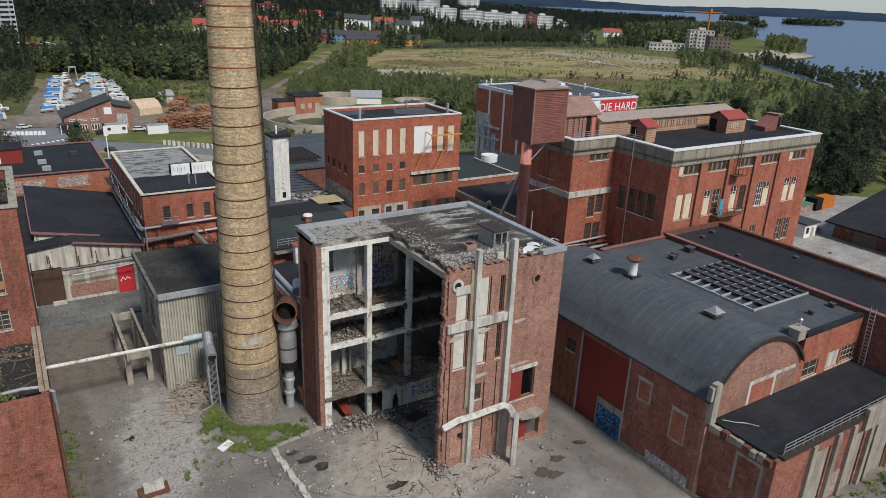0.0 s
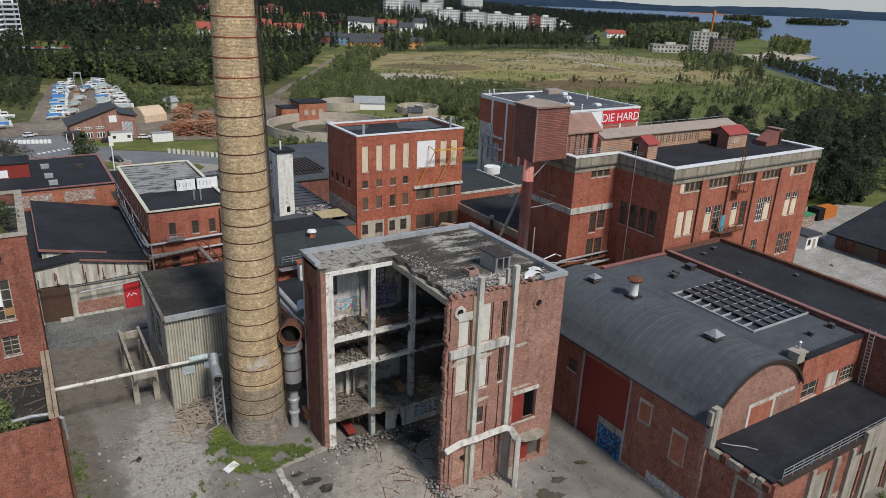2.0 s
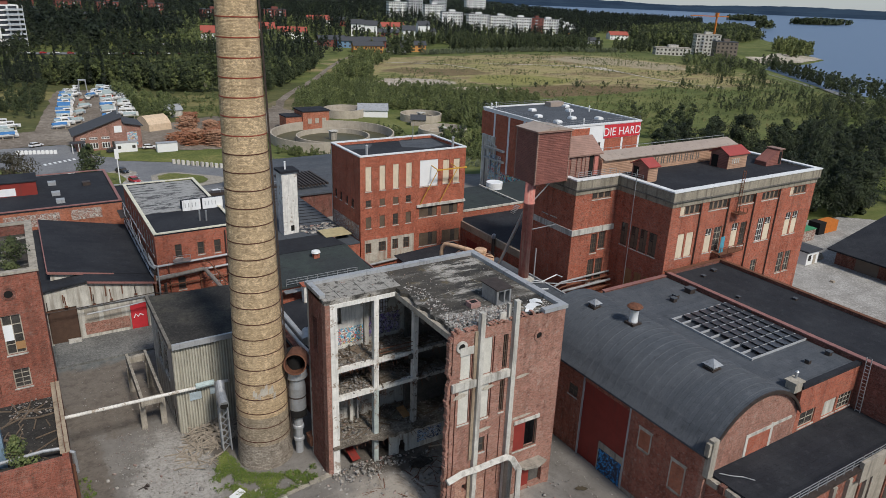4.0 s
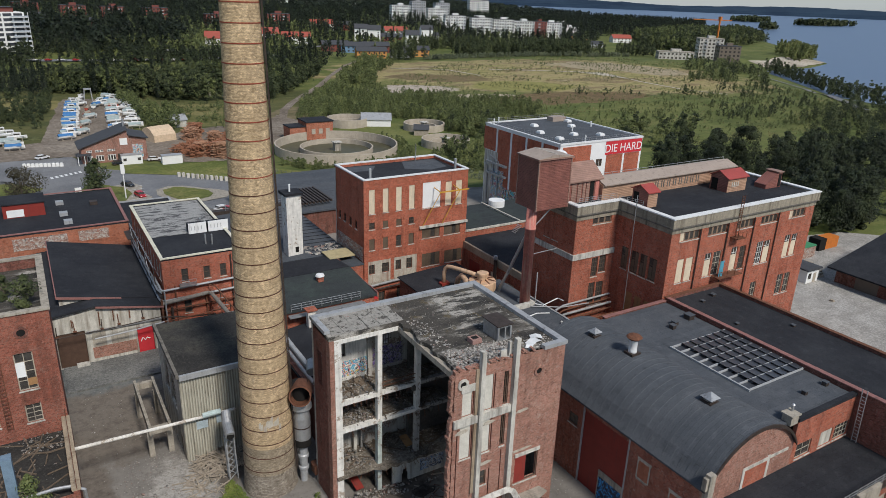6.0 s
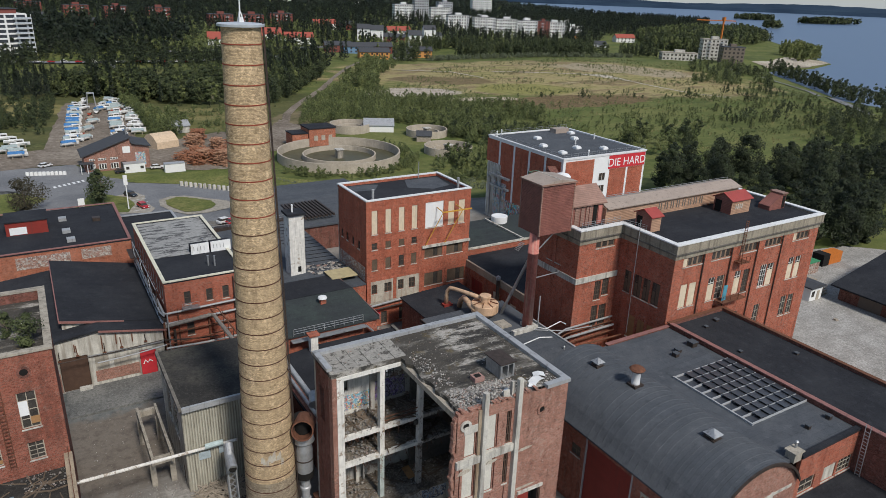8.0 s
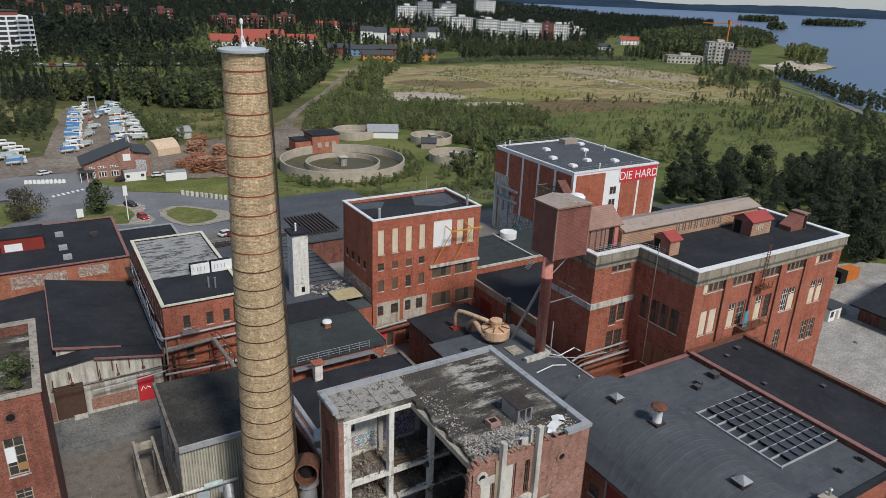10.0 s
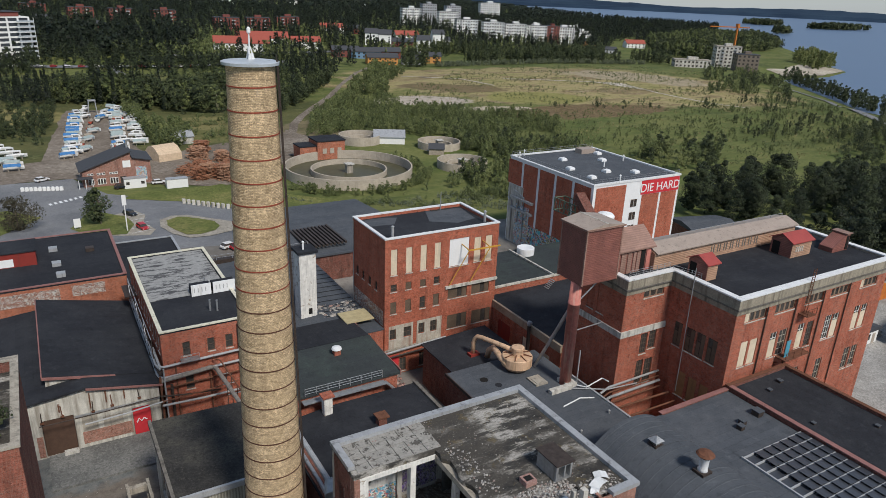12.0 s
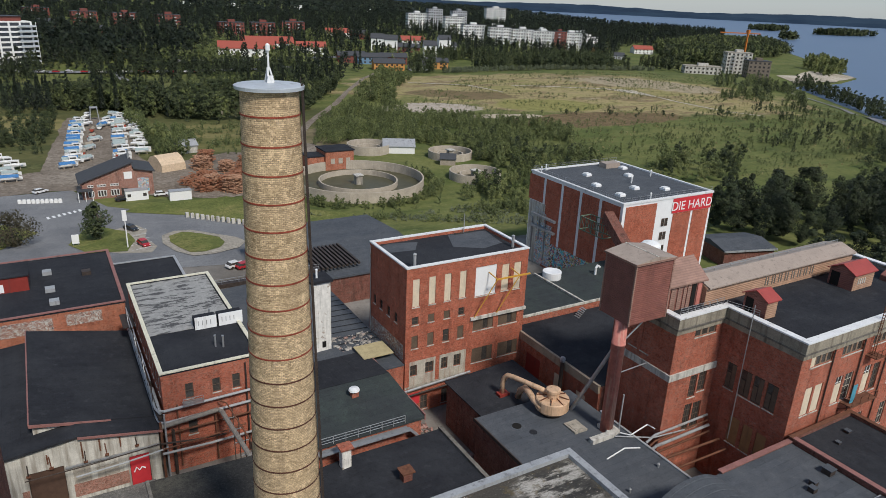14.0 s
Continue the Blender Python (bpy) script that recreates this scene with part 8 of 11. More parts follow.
# rubble on the ruin's floors
for z, x1, k in ((12.86, 36.5, 0), (9.46, 36.5, 1), (3.71, 41.5, 2)):
    chunks("rubble", "broken brick and plaster lying on a torn-open floor", np.concatenate([strewn(23.6, x1, 57.9, 62.0, 700, G, z), strewn(23.6, 29.0, 58.4, 61.6, 260, G, z, 0.8, 26.0, 60.6, 2.8)]), 0.02, 0.13, 110 + k, DUSTY)
    sticks("debris", "splintered boards and laths on a torn-open floor", strewn(23.8, x1, 58.2, 61.8, 46, G, z + 0.15), 0.8, 3.2, 120 + k, OLD_LATH)
    bm = bmesh.new()
    rr = random.Random(130 + k)
    for i in range(26):
        x = 23.9 + rr.uniform(0, x1 - 24.2)
        e = YO - 0.02 if z > 4 or x < 28.5 else 56.9
        beam(bm, (x, e, z - 0.3), (x + rr.uniform(-0.3, 0.3), e - rr.uniform(0.08, 0.4), z - rr.uniform(0.4, 1.3)), 0.03)
    tagged(part("torn_bars", bm, RUST), "torn reinforcing bars hanging from a slab", "debris", kind="stuff")
part("rail", beam(bmesh.new(), (28.6, YO + 0.2, 13.9), (33.0, YO + 0.2, 13.9), 0.07), RUST, ruin)
part("rail", beam(bmesh.new(), (28.6, YO + 0.2, 13.4), (33.0, YO + 0.2, 13.4), 0.07), RUST, ruin)
for x, y, z, m, w in ((26.0, 60.1, 1.15, RED_PAINT, 1.9), (32.6, 60.4, 4.3, BOARD_BROWN, 1.6), (27.2, 61.2, 13.15, OLD_LATH, 1.6)):
    o = thing("fallen_door", (x, y, z), "fallen painted door lying in rubble", "door", "fallen doors")
    part("leaf", beam(bmesh.new(), (x, y, z), (x + 0.1, y - w, z - 0.45), 0.95, 0.08), m, o)
# cross beams coloured with the deep bay's shade
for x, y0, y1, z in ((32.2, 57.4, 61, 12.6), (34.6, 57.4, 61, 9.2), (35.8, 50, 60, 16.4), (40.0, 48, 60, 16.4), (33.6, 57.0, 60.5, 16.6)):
    part("cross_beam", boxes((x, y0, z - 0.5, x + 0.35, y1, z)), DEEP_SHADE, ruin)

# charred boards and crumbs on the annex's sunken roof
sticks("debris", "charred boards and laths on the annex's sunken roof", strewn(-14, -1.6, 57.6, 68.8, 90, G, 10.98), 0.8, 3.0, 150, OLD_LATH, 0.1, 0.1)
chunks("rubble", "broken brick lying on the annex's sunken roof", np.concatenate([strewn(-14, -1.5, 57.4, 69.0, 240, G, 10.92), strewn(-5, -1.4, 66.5, 69.2, 150, G, 10.92, 0.4, -3, 68.6, 2.0)]), 0.02, 0.1, 151, DUSTY)
# ground rubble round the ruin
gr = np.concatenate([strewn(23.5, 37, 37, 57.5, 900, G), strewn(23.0, 30.5, 55.5, 58.0, 400, G, None, 0.8, 26, 57.2, 3.5), strewn(29.2, 31.0, 44.8, 48.5, 300, G, None, 1.2, 30.2, 46.5, 2.2), strewn(30, 44, 42.5, 45.9, 70, G), strewn(15, 24, 48, 60, 420, G), strewn(2, 14, 45, 70, 320, G)])
chunks("rubble", "broken concrete and brick strewn before the ruin", gr, 0.02, 0.17, 140, STONES)
chunks("rubble", "stones and crumbs scattered over the yard", np.concatenate([strewn(0.5, 50, 30, 60, 800, G), strewn(1, 10, 60, 95, 300, G), strewn(44, 50.5, 36, 60, 160, G)]), 0.02, 0.08, 141, STONES)
chunks("gravel_stones", "coarse crushed stones on the pale heap", strewn(3.5, 12.5, 52, 76, 2600, G), 0.015, 0.06, 142, PALES)
sticks("debris", "boards, laths and bars lying before the ruin", strewn(22, 38, 40, 57, 120, G), 0.6, 3.0, 143, PALE_TIMBER)
sticks("debris", "rusty bars and pipes lying before the ruin", strewn(24, 37, 42, 57, 60, G), 0.8, 3.5, 144, RUST, 0.06)
sticks("debris", "heap of splintered timber beside the corrugated shed", np.concatenate([strewn(11, 16.5, 69.5, 72.9, 130, G, None, 1.4, 13.5, 72.2, 2.6), strewn(9.5, 14, 66, 70, 50, G)]), 0.8, 3.4, 145, PALE_TIMBER, 0.1, 0.35)
rr = random.Random(77)
for k in range(13):
    t = k / 12
    x, y = 17.2 + 0.6 * t + rr.uniform(-0.15, 0.15), 56.5 - 9.5 * t
    o = thing("kerb_block", (x, y, 0), "broken pale kerb block of an old foundation", "kerb block", "foundation blocks")
    part("block", boxes((x - 0.28, y - 0.36, -0.1, x + 0.28, y + 0.34, 0.28 + rr.uniform(0, 0.18))), CONCRETE_PALE, o)
for k in range(9):
    t = k / 8
    x, y = 17.4 + 5.2 * t, 57.0 + 0.9 * t
    o = thing("kerb_block", (x, y, 0), "broken pale kerb block of an old foundation", "kerb block", "foundation blocks")
    part("block", boxes((x - 0.32, y - 0.2, -0.1, x + 0.3, y + 0.2, 0.25 + rr.uniform(0, 0.18))), CONCRETE, o)
PIT = ground_mat("dark_wet_hollow", (0.035, 0.03, 0.026), (0.06, 0.052, 0.045), (0.11, 0.098, 0.085), 0.9, 0.5, 3.0)
for x, y, a, b in ((19.6, 53.6, 1.1, 0.5), (20.6, 51.9, 0.9, 0.6), (18.8, 55.2, 0.7, 0.35), (25.5, 46.0, 1.1, 0.45), (32.5, 55.0, 1.5, 0.9), (35.4, 52.5, 1.4, 1.0)):
    drape("pit", [(x + a * math.cos(t) * k, y + b * math.sin(t) * k) for t, k in zip(np.linspace(0, 5.7, 10), (1, 0.8, 1.15, 0.9, 1.1, 0.85, 1, 1.2, 0.9, 1))], PIT, "dark wet hollow in the broken floor", 0.3, 0.3, 0.3, category="pit")
PUDDLE = plain("muddy_puddle", (0.1, 0.085, 0.06), 0.22, 0.0, 0.2, 1.0, spec=0.5, bump=0.0)
for x, y, a, b in ((38.85, 40.9, 0.95, 0.75), (39.6, 40.0, 0.8, 0.4), (41.5, 41.8, 0.9, 0.4), (46.5, 44, 0.8, 0.35)):
    drape("puddle", [(x + a * math.cos(t) * k, y + b * math.sin(t) * k) for t, k in zip(np.linspace(0, 5.9, 14), (1, 0.8, 1.1, 0.9, 1.2, 0.8, 1, 1.1, 0.9, 1.05, 0.85, 1, 0.9, 1.1))], PUDDLE, "shallow muddy puddle", 0.2, 0.4, 0.35, category="puddle")
o = thing("concrete_block", (5.7, 56.3, 0), "white-topped concrete block on a dark steel plate", "block")
part("plate", boxes((4.6, 55.5, 0.05, 7.2, 57.0, 0.3)), RUST, o)
part("block", boxes((5.1, 55.9, 0.302, 6.8, 56.7, 0.9)), CONCRETE_PALE, o)
o = thing("scrap_tangle", (5.2, 65.2, 0), "tangle of dark bent scrap metal on the yard", "scrap")
bm = bmesh.new()
for i in range(9):
    a = rr.uniform(0, 6.28)
    beam(bm, (5.2, 65.2, 0.3), (5.2 + math.cos(a) * 0.55, 65.2 + math.sin(a) * 0.4, rr.uniform(0.1, 0.45)), 0.06)
part("tangle", bm, STEEL_DARK, o)
o = thing("white_slab", (13.2, 59.4, 0), "pale broken slab lying in weeds", "slab")
part("slab", beam(bmesh.new(), (12.6, 59.2, 0.2), (13.9, 59.7, 0.45), 0.9, 0.12), WHITE, o)

# ducts and tank between the chimney and the ruin
duct = thing("flue_duct", (21.4, 62.6, 0), "rusty open flue duct over a steel tank beside the chimney", "duct")
part("mouth", lathe(0, 0, [(1.2, -1.0), (1.2, 1.5), (1.06, 1.5), (1.04, -0.9)], 24, False), RUST, duct).matrix_basis = pose(0, 0, 0)
duct.children[0].matrix_parent_inverse = Matrix.Translation((-21.4, -62.6, 0))
duct.children[0].matrix_basis = pose(21.5, 63.4, 11.9, 80, 0, -25)
part("mouth_dark", lathe(21.5, 63.9, [(0.98, 11.0), (0.98, 12.8)], 20), VOID, duct)
part("flange", lathe(21.5, 63.6, [(0.9, 9.6), (1.2, 9.9), (1.1, 10.5), (0.95, 10.7)], 24), STEEL, duct)
part("tank", lathe(21.5, 63.6, [(0.5, 5.2), (0.95, 5.9), (0.95, 8.6), (0.75, 9.7)], 24), STEEL, duct, smooth=False)
part("tank_band", lathe(21.5, 63.6, [(0.97, 7.4), (1.0, 7.42), (1.0, 7.55), (0.97, 7.57)], 24, False), STEEL_DARK, duct)
# black collar for the shade under the tank
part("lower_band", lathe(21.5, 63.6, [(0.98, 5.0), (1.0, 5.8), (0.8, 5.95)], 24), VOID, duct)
part("stem", lathe(21.5, 63.6, [(0.45, 0.0), (0.45, 1.6), (0.6, 1.7), (0.6, 2.0), (0.45, 2.1), (0.5, 3.2), (0.62, 3.3), (0.62, 3.6), (0.5, 3.7), (0.5, 5.0)], 16), COPING, duct)
part("hopper", prism([(22.3, 2.2), (23.4, 2.4), (23.3, 1.2), (22.4, 1.0)], "y", 62.4, 63.6), RUST, duct)
for dx in (0.0, 0.9):
    o = thing("sloping_pipe", (25.5 + dx, 75, 8), "pale lagged pipe sloping over the low roof", "pipe", "sloping pipes")
    part("pipe", tube([(24.4 + dx, 86.0, 9.9), (24.9 + dx, 72.0, 9.0), (24.0 + dx, 66.0, 10.8)], 0.32 if dx else 0.22, 10), COPING if dx else STEEL, o)
o = thing("pipe_drum", (24.0, 66.6, 10), "grey ribbed pipe drum above the flue", "drum")
part("drum", tube([(23.6, 65.6, 12.6), (24.2, 67.2, 13.0)], 0.6, 14), STEEL, o)
# plant, pipes and clutter on the roofs between the blocks
for i, (a, b, r, m) in enumerate((((44.4, 84.5, 1.2), (48.8, 85.5, 1.4), 0.25, COPING), ((44.6, 82.5, 2.2), (48.8, 83.0, 2.4), 0.2, STEEL), ((45.6, 87.0, 0.9), (46.6, 76.0, 0.9), 0.28, COPING), ((47.4, 86.0, 1.2), (48.4, 75.0, 1.2), 0.24, COPING),
                                  ((43.0, 101.2, 4.2), (58.0, 101.3, 4.9), 0.2, STEEL), ((46.0, 100.9, 3.7), (62.0, 100.9, 4.2), 0.15, STEEL_DARK),
                                  ((65.0, 71.0, 6.2), (76.8, 70.4, 6.4), 0.16, RUST), ((65.0, 69.6, 5.4), (76.8, 69.2, 5.6), 0.14, RUST))):
    o = thing("pipeline", a, "pale or rusty pipe run between the blocks", "pipe", "pipes over the roofs")
    part("pipe", tube([a, b], r, 10), m, o)
for i in range(5):
    o = thing("vent_stub", (28 + 3 * i, 84 - 3 * i, 7.5), "short grey vent pipe on a felt roof", "vent pipe", "vent stubs")
    x, y = (40.5, 76 - 0.5 * i) if i > 2 else (33 + 2.2 * i, 72 + 1.5 * i)
    o.location = (x, y, 7.4)
    part("pipe", lathe(x, y, [(0.16, 7.2), (0.16, 8.1), (0.26, 8.15), (0.12, 8.3)], 8), STEEL, o)
chunks("rubble", "brick rubble in the narrow court behind the ruin", np.concatenate([strewn(44.8, 49, 88, 101, 420, G), strewn(44.8, 51, 86, 90, 160, G)]), 0.05, 0.35, 150, BRICKS)
chunks("rubble", "grey clutter on the seamed roof beside the white shaft", strewn(39.4, 46.2, 108.3, 113, 160, G, 9.15), 0.05, 0.35, 151, STONES)

# torn brick edges of the ruin's front
rr = random.Random(31)
bk = boxes((-0.14, -0.25, -0.05, 0.14, 0.25, 0.05))
bkm = bpy.data.meshes.new("brick")
bk.to_mesh(bkm), bk.free()
bkm.materials.append(RED_OLD)
inv = world_of(ruin).inverted()
for k in range(190):
    z = 0.4 + 20.2 * k / 190
    depth = 0.24 + 0.3 * noise.noise((0, 0, z * 0.9))
    b = new("brick", bkm)
    b.parent, b.matrix_parent_inverse = ruin, inv
    b.matrix_basis = pose(XW - max(0.02, depth) + rr.uniform(-0.1, 0.08), Y0 + 0.26, z, rr.uniform(-3, 3), 0, rr.uniform(-5, 5))
for k in range(60):
    b = new("brick", bkm)
    b.parent, b.matrix_parent_inverse = ruin, inv
    b.matrix_basis = pose(rr.uniform(XW, 39.5), Y0 + 0.25, 20.8 + abs(rr.gauss(0, 0.16)), 0, 0, rr.uniform(-10, 10))
# lime and soot patches where floors and stairs once met the front
for x, z, w, h in ((31.2, 14.2, 1.6, 0.5), (34.4, 14.3, 1.4, 0.4), (38.4, 14.4, 1.8, 0.35), (34.0, 9.6, 2.2, 0.4), (38.6, 9.6, 3.2, 0.3)):
    part("render_patch", prism([(x + w * a, z + h * b) for a, b in ((-0.5, -0.4), (-0.1, -0.6), (0.3, -0.3), (0.5, 0.1), (0.2, 0.5), (-0.3, 0.35))], "y", Y0 - 0.025, Y0 - 0.003), RENDER, ruin, "flaking lime patch")

# thin fence wires and posts on the low annex
fence_line = thing("wire_fence", (-0.4, 62, 12.4), "rusty wire fence along the low annex wall", "fence")
for k in range(6):
    y = 57.0 + 2.4 * k
    part("post", beam(bmesh.new(), (LX1 - 0.2, y, 12.4), (LX1 - 0.2, y, 13.5), 0.06), RUST, fence_line)
for z in (12.75, 13.1, 13.45):
    part("wire", beam(bmesh.new(), (LX1 - 0.2, 57.0, z), (LX1 - 0.2, 69.0, z), 0.025), RUST, fence_line)
# pipes hugging the wall over the pit beside the power house
for i, (z, r, m) in enumerate(((9.6, 0.16, COPING), (8.9, 0.12, RUST), (8.3, 0.2, COPING), (7.5, 0.14, RUST))):
    o = thing("pit_pipe", (72, 73.6, z), "pipe along the wall over the pit", "pipe", "pipes in the pit")
    part("pipe", tube([(65.2, 72.3 - 0.25 * i, z - 1.3), (67.2, 72.8 - 0.25 * i, z - 1.1), (76.9, 72.85 - 0.25 * i, z - 1.0)], r, 8), m, o)
for x, y in ((60.6, 83.9), (64.6, 77.9), (54.5, 70.0), (56.8, 66.5), (63.0, 68.2)):
    o = thing("roof_stub", (x, y, 8.35), "short pipe stub on a felt roof", "vent pipe", "roof stubs")
    part("pipe", lathe(x, y, [(0.12, 8.3), (0.12, 8.75), (0.18, 8.78), (0.1, 8.9)], 8), STEEL, o)

# ---- town, boatyard and works beyond the street ----
def turned(x, y, deg, z=0.0):
    return pose(x, y, land1(x, y) + z, 0, 0, deg)


def place(ob, m):
    ob.matrix_basis = m
    return ob


def block(name, label, w, d, h, floors, bays, wall_mat, roof_mat, balconies=True, group="apartment blocks"):
    """An apartment block round the origin: walls, roof, windows row by row, balconies."""
    o = thing(name, (0, 0, 0), label, "apartment block", group)
    part("wall", boxes((-w / 2, -d / 2, -4, w / 2, d / 2, h)), wall_mat, o)
    part("roof", boxes((-w / 2 - 0.3, -d / 2 - 0.3, h + 0.003, w / 2 + 0.3, d / 2 + 0.3, h + 0.5)), roof_mat, o)
    part("roof_house", boxes((-w * 0.12, -d * 0.2, h + 0.503, w * 0.16, d * 0.2, h + 2.8)), wall_mat, o)
    wm = bpy.data.meshes.new("window")
    b = boxes((-0.9, -0.05, 0, 0.9, 0.05, 1.7))
    b.to_mesh(wm), b.free()
    wm.materials.append(GLASS)
    bl = bpy.data.meshes.new("balcony")
    b = boxes((-1.7, -1.4, -0.1, 1.7, 0, 0.1), (-1.7, -1.45, 0.1, 1.7, -1.35, 1.1))
    b.to_mesh(bl), b.free()
    bl.materials.append(COPING)
    fh = h / floors
    for side in (0, 1):
        n = bays if side == 0 else max(2, int(bays * d / w))
        for f in range(floors):
            for k in range(n):
                u = -0.5 + (k + 0.5) / n
                m = pose(u * w, -d / 2 - 0.02, f * fh + 0.9) if side == 0 else pose(-w / 2 - 0.02, u * d, f * fh + 0.9, 0, 0, 90)
                q = new("window", wm)
                q.parent, q.matrix_basis = o, m
                if balconies and side == 0 and k % 3 == 1:
                    q = new("balcony", bl)
                    q.parent, q.matrix_basis = o, pose(u * w, -d / 2, f * fh + 0.3)
    return o


WH = plain("white_render", (0.76, 0.76, 0.74), 0.7, vary=0.06)
GREYR = plain("grey_render", (0.42, 0.43, 0.45), 0.7, vary=0.08)
REDB = plain("dark_red_render", (0.19, 0.06, 0.048), 0.7, vary=0.12)
BROWNB = plain("brown_cladding", (0.16, 0.13, 0.105), 0.7, vary=0.12)
ORANGE = plain("orange_render", (0.55, 0.26, 0.08), 0.7, vary=0.1)
BLUEW = plain("blue_board_wall", (0.14, 0.24, 0.36), 0.7, vary=0.1)
TILE = plain("orange_red_tiles", (0.34, 0.085, 0.06), 0.75, vary=0.2)
DARKR = plain("dark_house_roof", (0.06, 0.063, 0.07), 0.75, vary=0.2)
white_block = block("apartment_block", "white rendered apartment block with rows of dark windows", 26, 13, 21, 6, 8, WH, DARKR)
place(white_block, turned(474, 758, -18))
for x, y, r in ((505, 746, -18), (533, 738, -20), (557, 728, -20), (462, 880, -10), (502, 850, -14), (598, 724, -22)):
    copy_thing(white_block, turned(x, y, r))
grey_block = block("apartment_block", "grey and white apartment tower with dark windows", 20, 14, 27, 8, 6, GREYR, DARKR)
place(grey_block, turned(492, 885, -12))
copy_thing(grey_block, turned(520, 868, -12))
tall_block = block("apartment_block", "tall white slab apartment block", 34, 13, 31, 9, 10, WH, DARKR)
place(tall_block, turned(690, 1030, -14, 0))
red_block = block("apartment_block", "dark red rendered apartment block", 16, 13, 22, 6, 4, REDB, DARKR)
place(red_block, turned(578, 722, -20))


def balcony_tower(label, w, d, floors):
    """A block of flats with white piers, bands of dark glass and glazed balconies round one corner; its penthouse is set back."""
    o = thing("apartment_block", (0, 0, 0), label, "apartment block", "apartment blocks")
    fh = 3.2
    h = fh * floors
    part("core", boxes((-w / 2, -d / 2, -6, w / 2, d / 2, h)), PANEL, o, "dark glazed bands")
    part("penthouse", boxes((-w / 2 + 2, -d / 2 + 1.5, h + 0.35, w / 2 - 5, d / 2 - 2, h + 3.2)), REDB, o, "dark red set-back top floor")
    part("roof", boxes((-w / 2 + 1.2, -d / 2 + 0.8, h + 3.203, w / 2 - 4, d / 2 - 1.2, h + 3.5)), DARKR, o)
    for k in range(floors + 1):
        z = k * fh
        part("floor_band", boxes((-w / 2 - 0.3, -d / 2 - 0.35, z - 0.55, w / 2 + 0.3, d / 2 + 0.3, z + 0.65 if 0 < k < floors else z + 0.3)), WH, o)
        if k < floors:
            part("balcony_slab", boxes((w / 2 - 9, -d / 2 - 2.6, z - 0.15, w / 2 + 2.4, -d / 2 - 0.36, z + 0.1)), WH, o)
            part("balcony_glass", boxes((w / 2 - 9, -d / 2 - 2.6, z + 0.1, w / 2 + 2.4, -d / 2 - 2.5, z + 1.15)), ZINC, o)
    n = max(3, int(w / 6))
    for k in range(n + 1):
        x = -w / 2 + k * w / n
        part("pier", boxes((x - 0.6, -d / 2 - 0.5, -6, x + 0.6, -d / 2 - 0.36, h)), WH, o)
    for y in (-d / 2 + 1, 0, d / 2 - 1):
        part("pier", boxes((w / 2 + 0.303, y - 0.7, -6, w / 2 + 0.45, y + 0.7, h)), WH, o)
    part("balcony_post", boxes((w / 2 + 2.1, -d / 2 - 2.5, -6, w / 2 + 2.35, -d / 2 - 2.25, h)), WH, o)
    return o


place(balcony_tower("white block of flats with dark glass bands and glazed balconies", 34, 16, 8), turned(-8, 578, 22, 1))
place(balcony_tower("smaller white block of flats with glazed balconies", 20, 14, 6), turned(-24, 540, 22, -1))
hill_block = block("apartment_block", "red brick apartment house with dark roof", 24, 12, 13, 4, 6, REDB, DARKR)
place(hill_block, turned(184, 748, 0))
for x, y, r in ((218, 756, -6), (257, 778, -8), (62, 858, 6), (100, 850, 4), (140, 835, 0), (20, 900, 8), (-40, 930, 10)):
    copy_thing(hill_block, turned(x, y, r))
low_white = block("apartment_block", "low white terrace among trees", 30, 10, 8, 2, 9, WH, DARKR, False)
place(low_white, turned(668, 772, -20))
for x, y, r in ((720, 830, -25), (640, 830, -20), (760, 900, -25), (690, 900, -20), (820, 960, -25), (600, 900, -15), (560, 980, -10), (700, 980, -15), (250, 1350, 0), (350, 1400, 0), (500, 1450, -5), (640, 1420, -8)):
    copy_thing(low_white, turned(x, y, r))
brown_block = block("apartment_block", "brown clad block of flats on the shore", 20, 15, 17, 5, 5, BROWNB, DARKR, False)
place(brown_block, turned(592, 448, -35))
raw_block = block("unfinished_block", "raw concrete block of flats still under construction", 24, 14, 20, 6, 6, CONCRETE_PALE, CONCRETE, True)
place(raw_block, turned(612, 486, -35))
raw_low = block("unfinished_block", "low raw concrete building on a building site", 34, 14, 7, 2, 9, CONCRETE_PALE, CONCRETE, False)
place(raw_low, turned(560, 484, -35))


def house(label, w, d, h, rise, wall_mat, roof_mat, nwin=3, name="house"):
    o = thing(name, (0, 0, 0), label, "house", "houses of the suburb")
    part("wall", prism([(-d / 2, -3), (-d / 2, h), (0, h + rise), (d / 2, h), (d / 2, -3)], "x", -w / 2, w / 2), wall_mat, o)
    k = rise / (d / 2)
    e = d / 2 + 0.6
    part("roof", prism([(-e, h - 0.6 * k), (0, h + rise), (e, h - 0.6 * k), (e, h - 0.6 * k + 0.35), (0, h + rise + 0.35), (-e, h - 0.6 * k + 0.35)], "x", -w / 2 - 0.5, w / 2 + 0.5), roof_mat, o)
    for i in range(nwin):
        x = -w / 2 + w * (i + 0.5) / nwin
        for z in ([0.9] if h < 4.5 else [0.9, 3.7]):
            part("window", boxes((x - 0.8, -d / 2 - 0.05, z, x + 0.8, -d / 2 - 0.004, z + 1.5)), GLASS, o)
    return o


school = house("long school with a wide orange-red tiled roof", 46, 18, 6, 5, WH, TILE, 9)
place(school, turned(168, 634, -12))
s2 = house("red-roofed white house on the hillside", 26, 13, 6, 4, WH, TILE, 5)
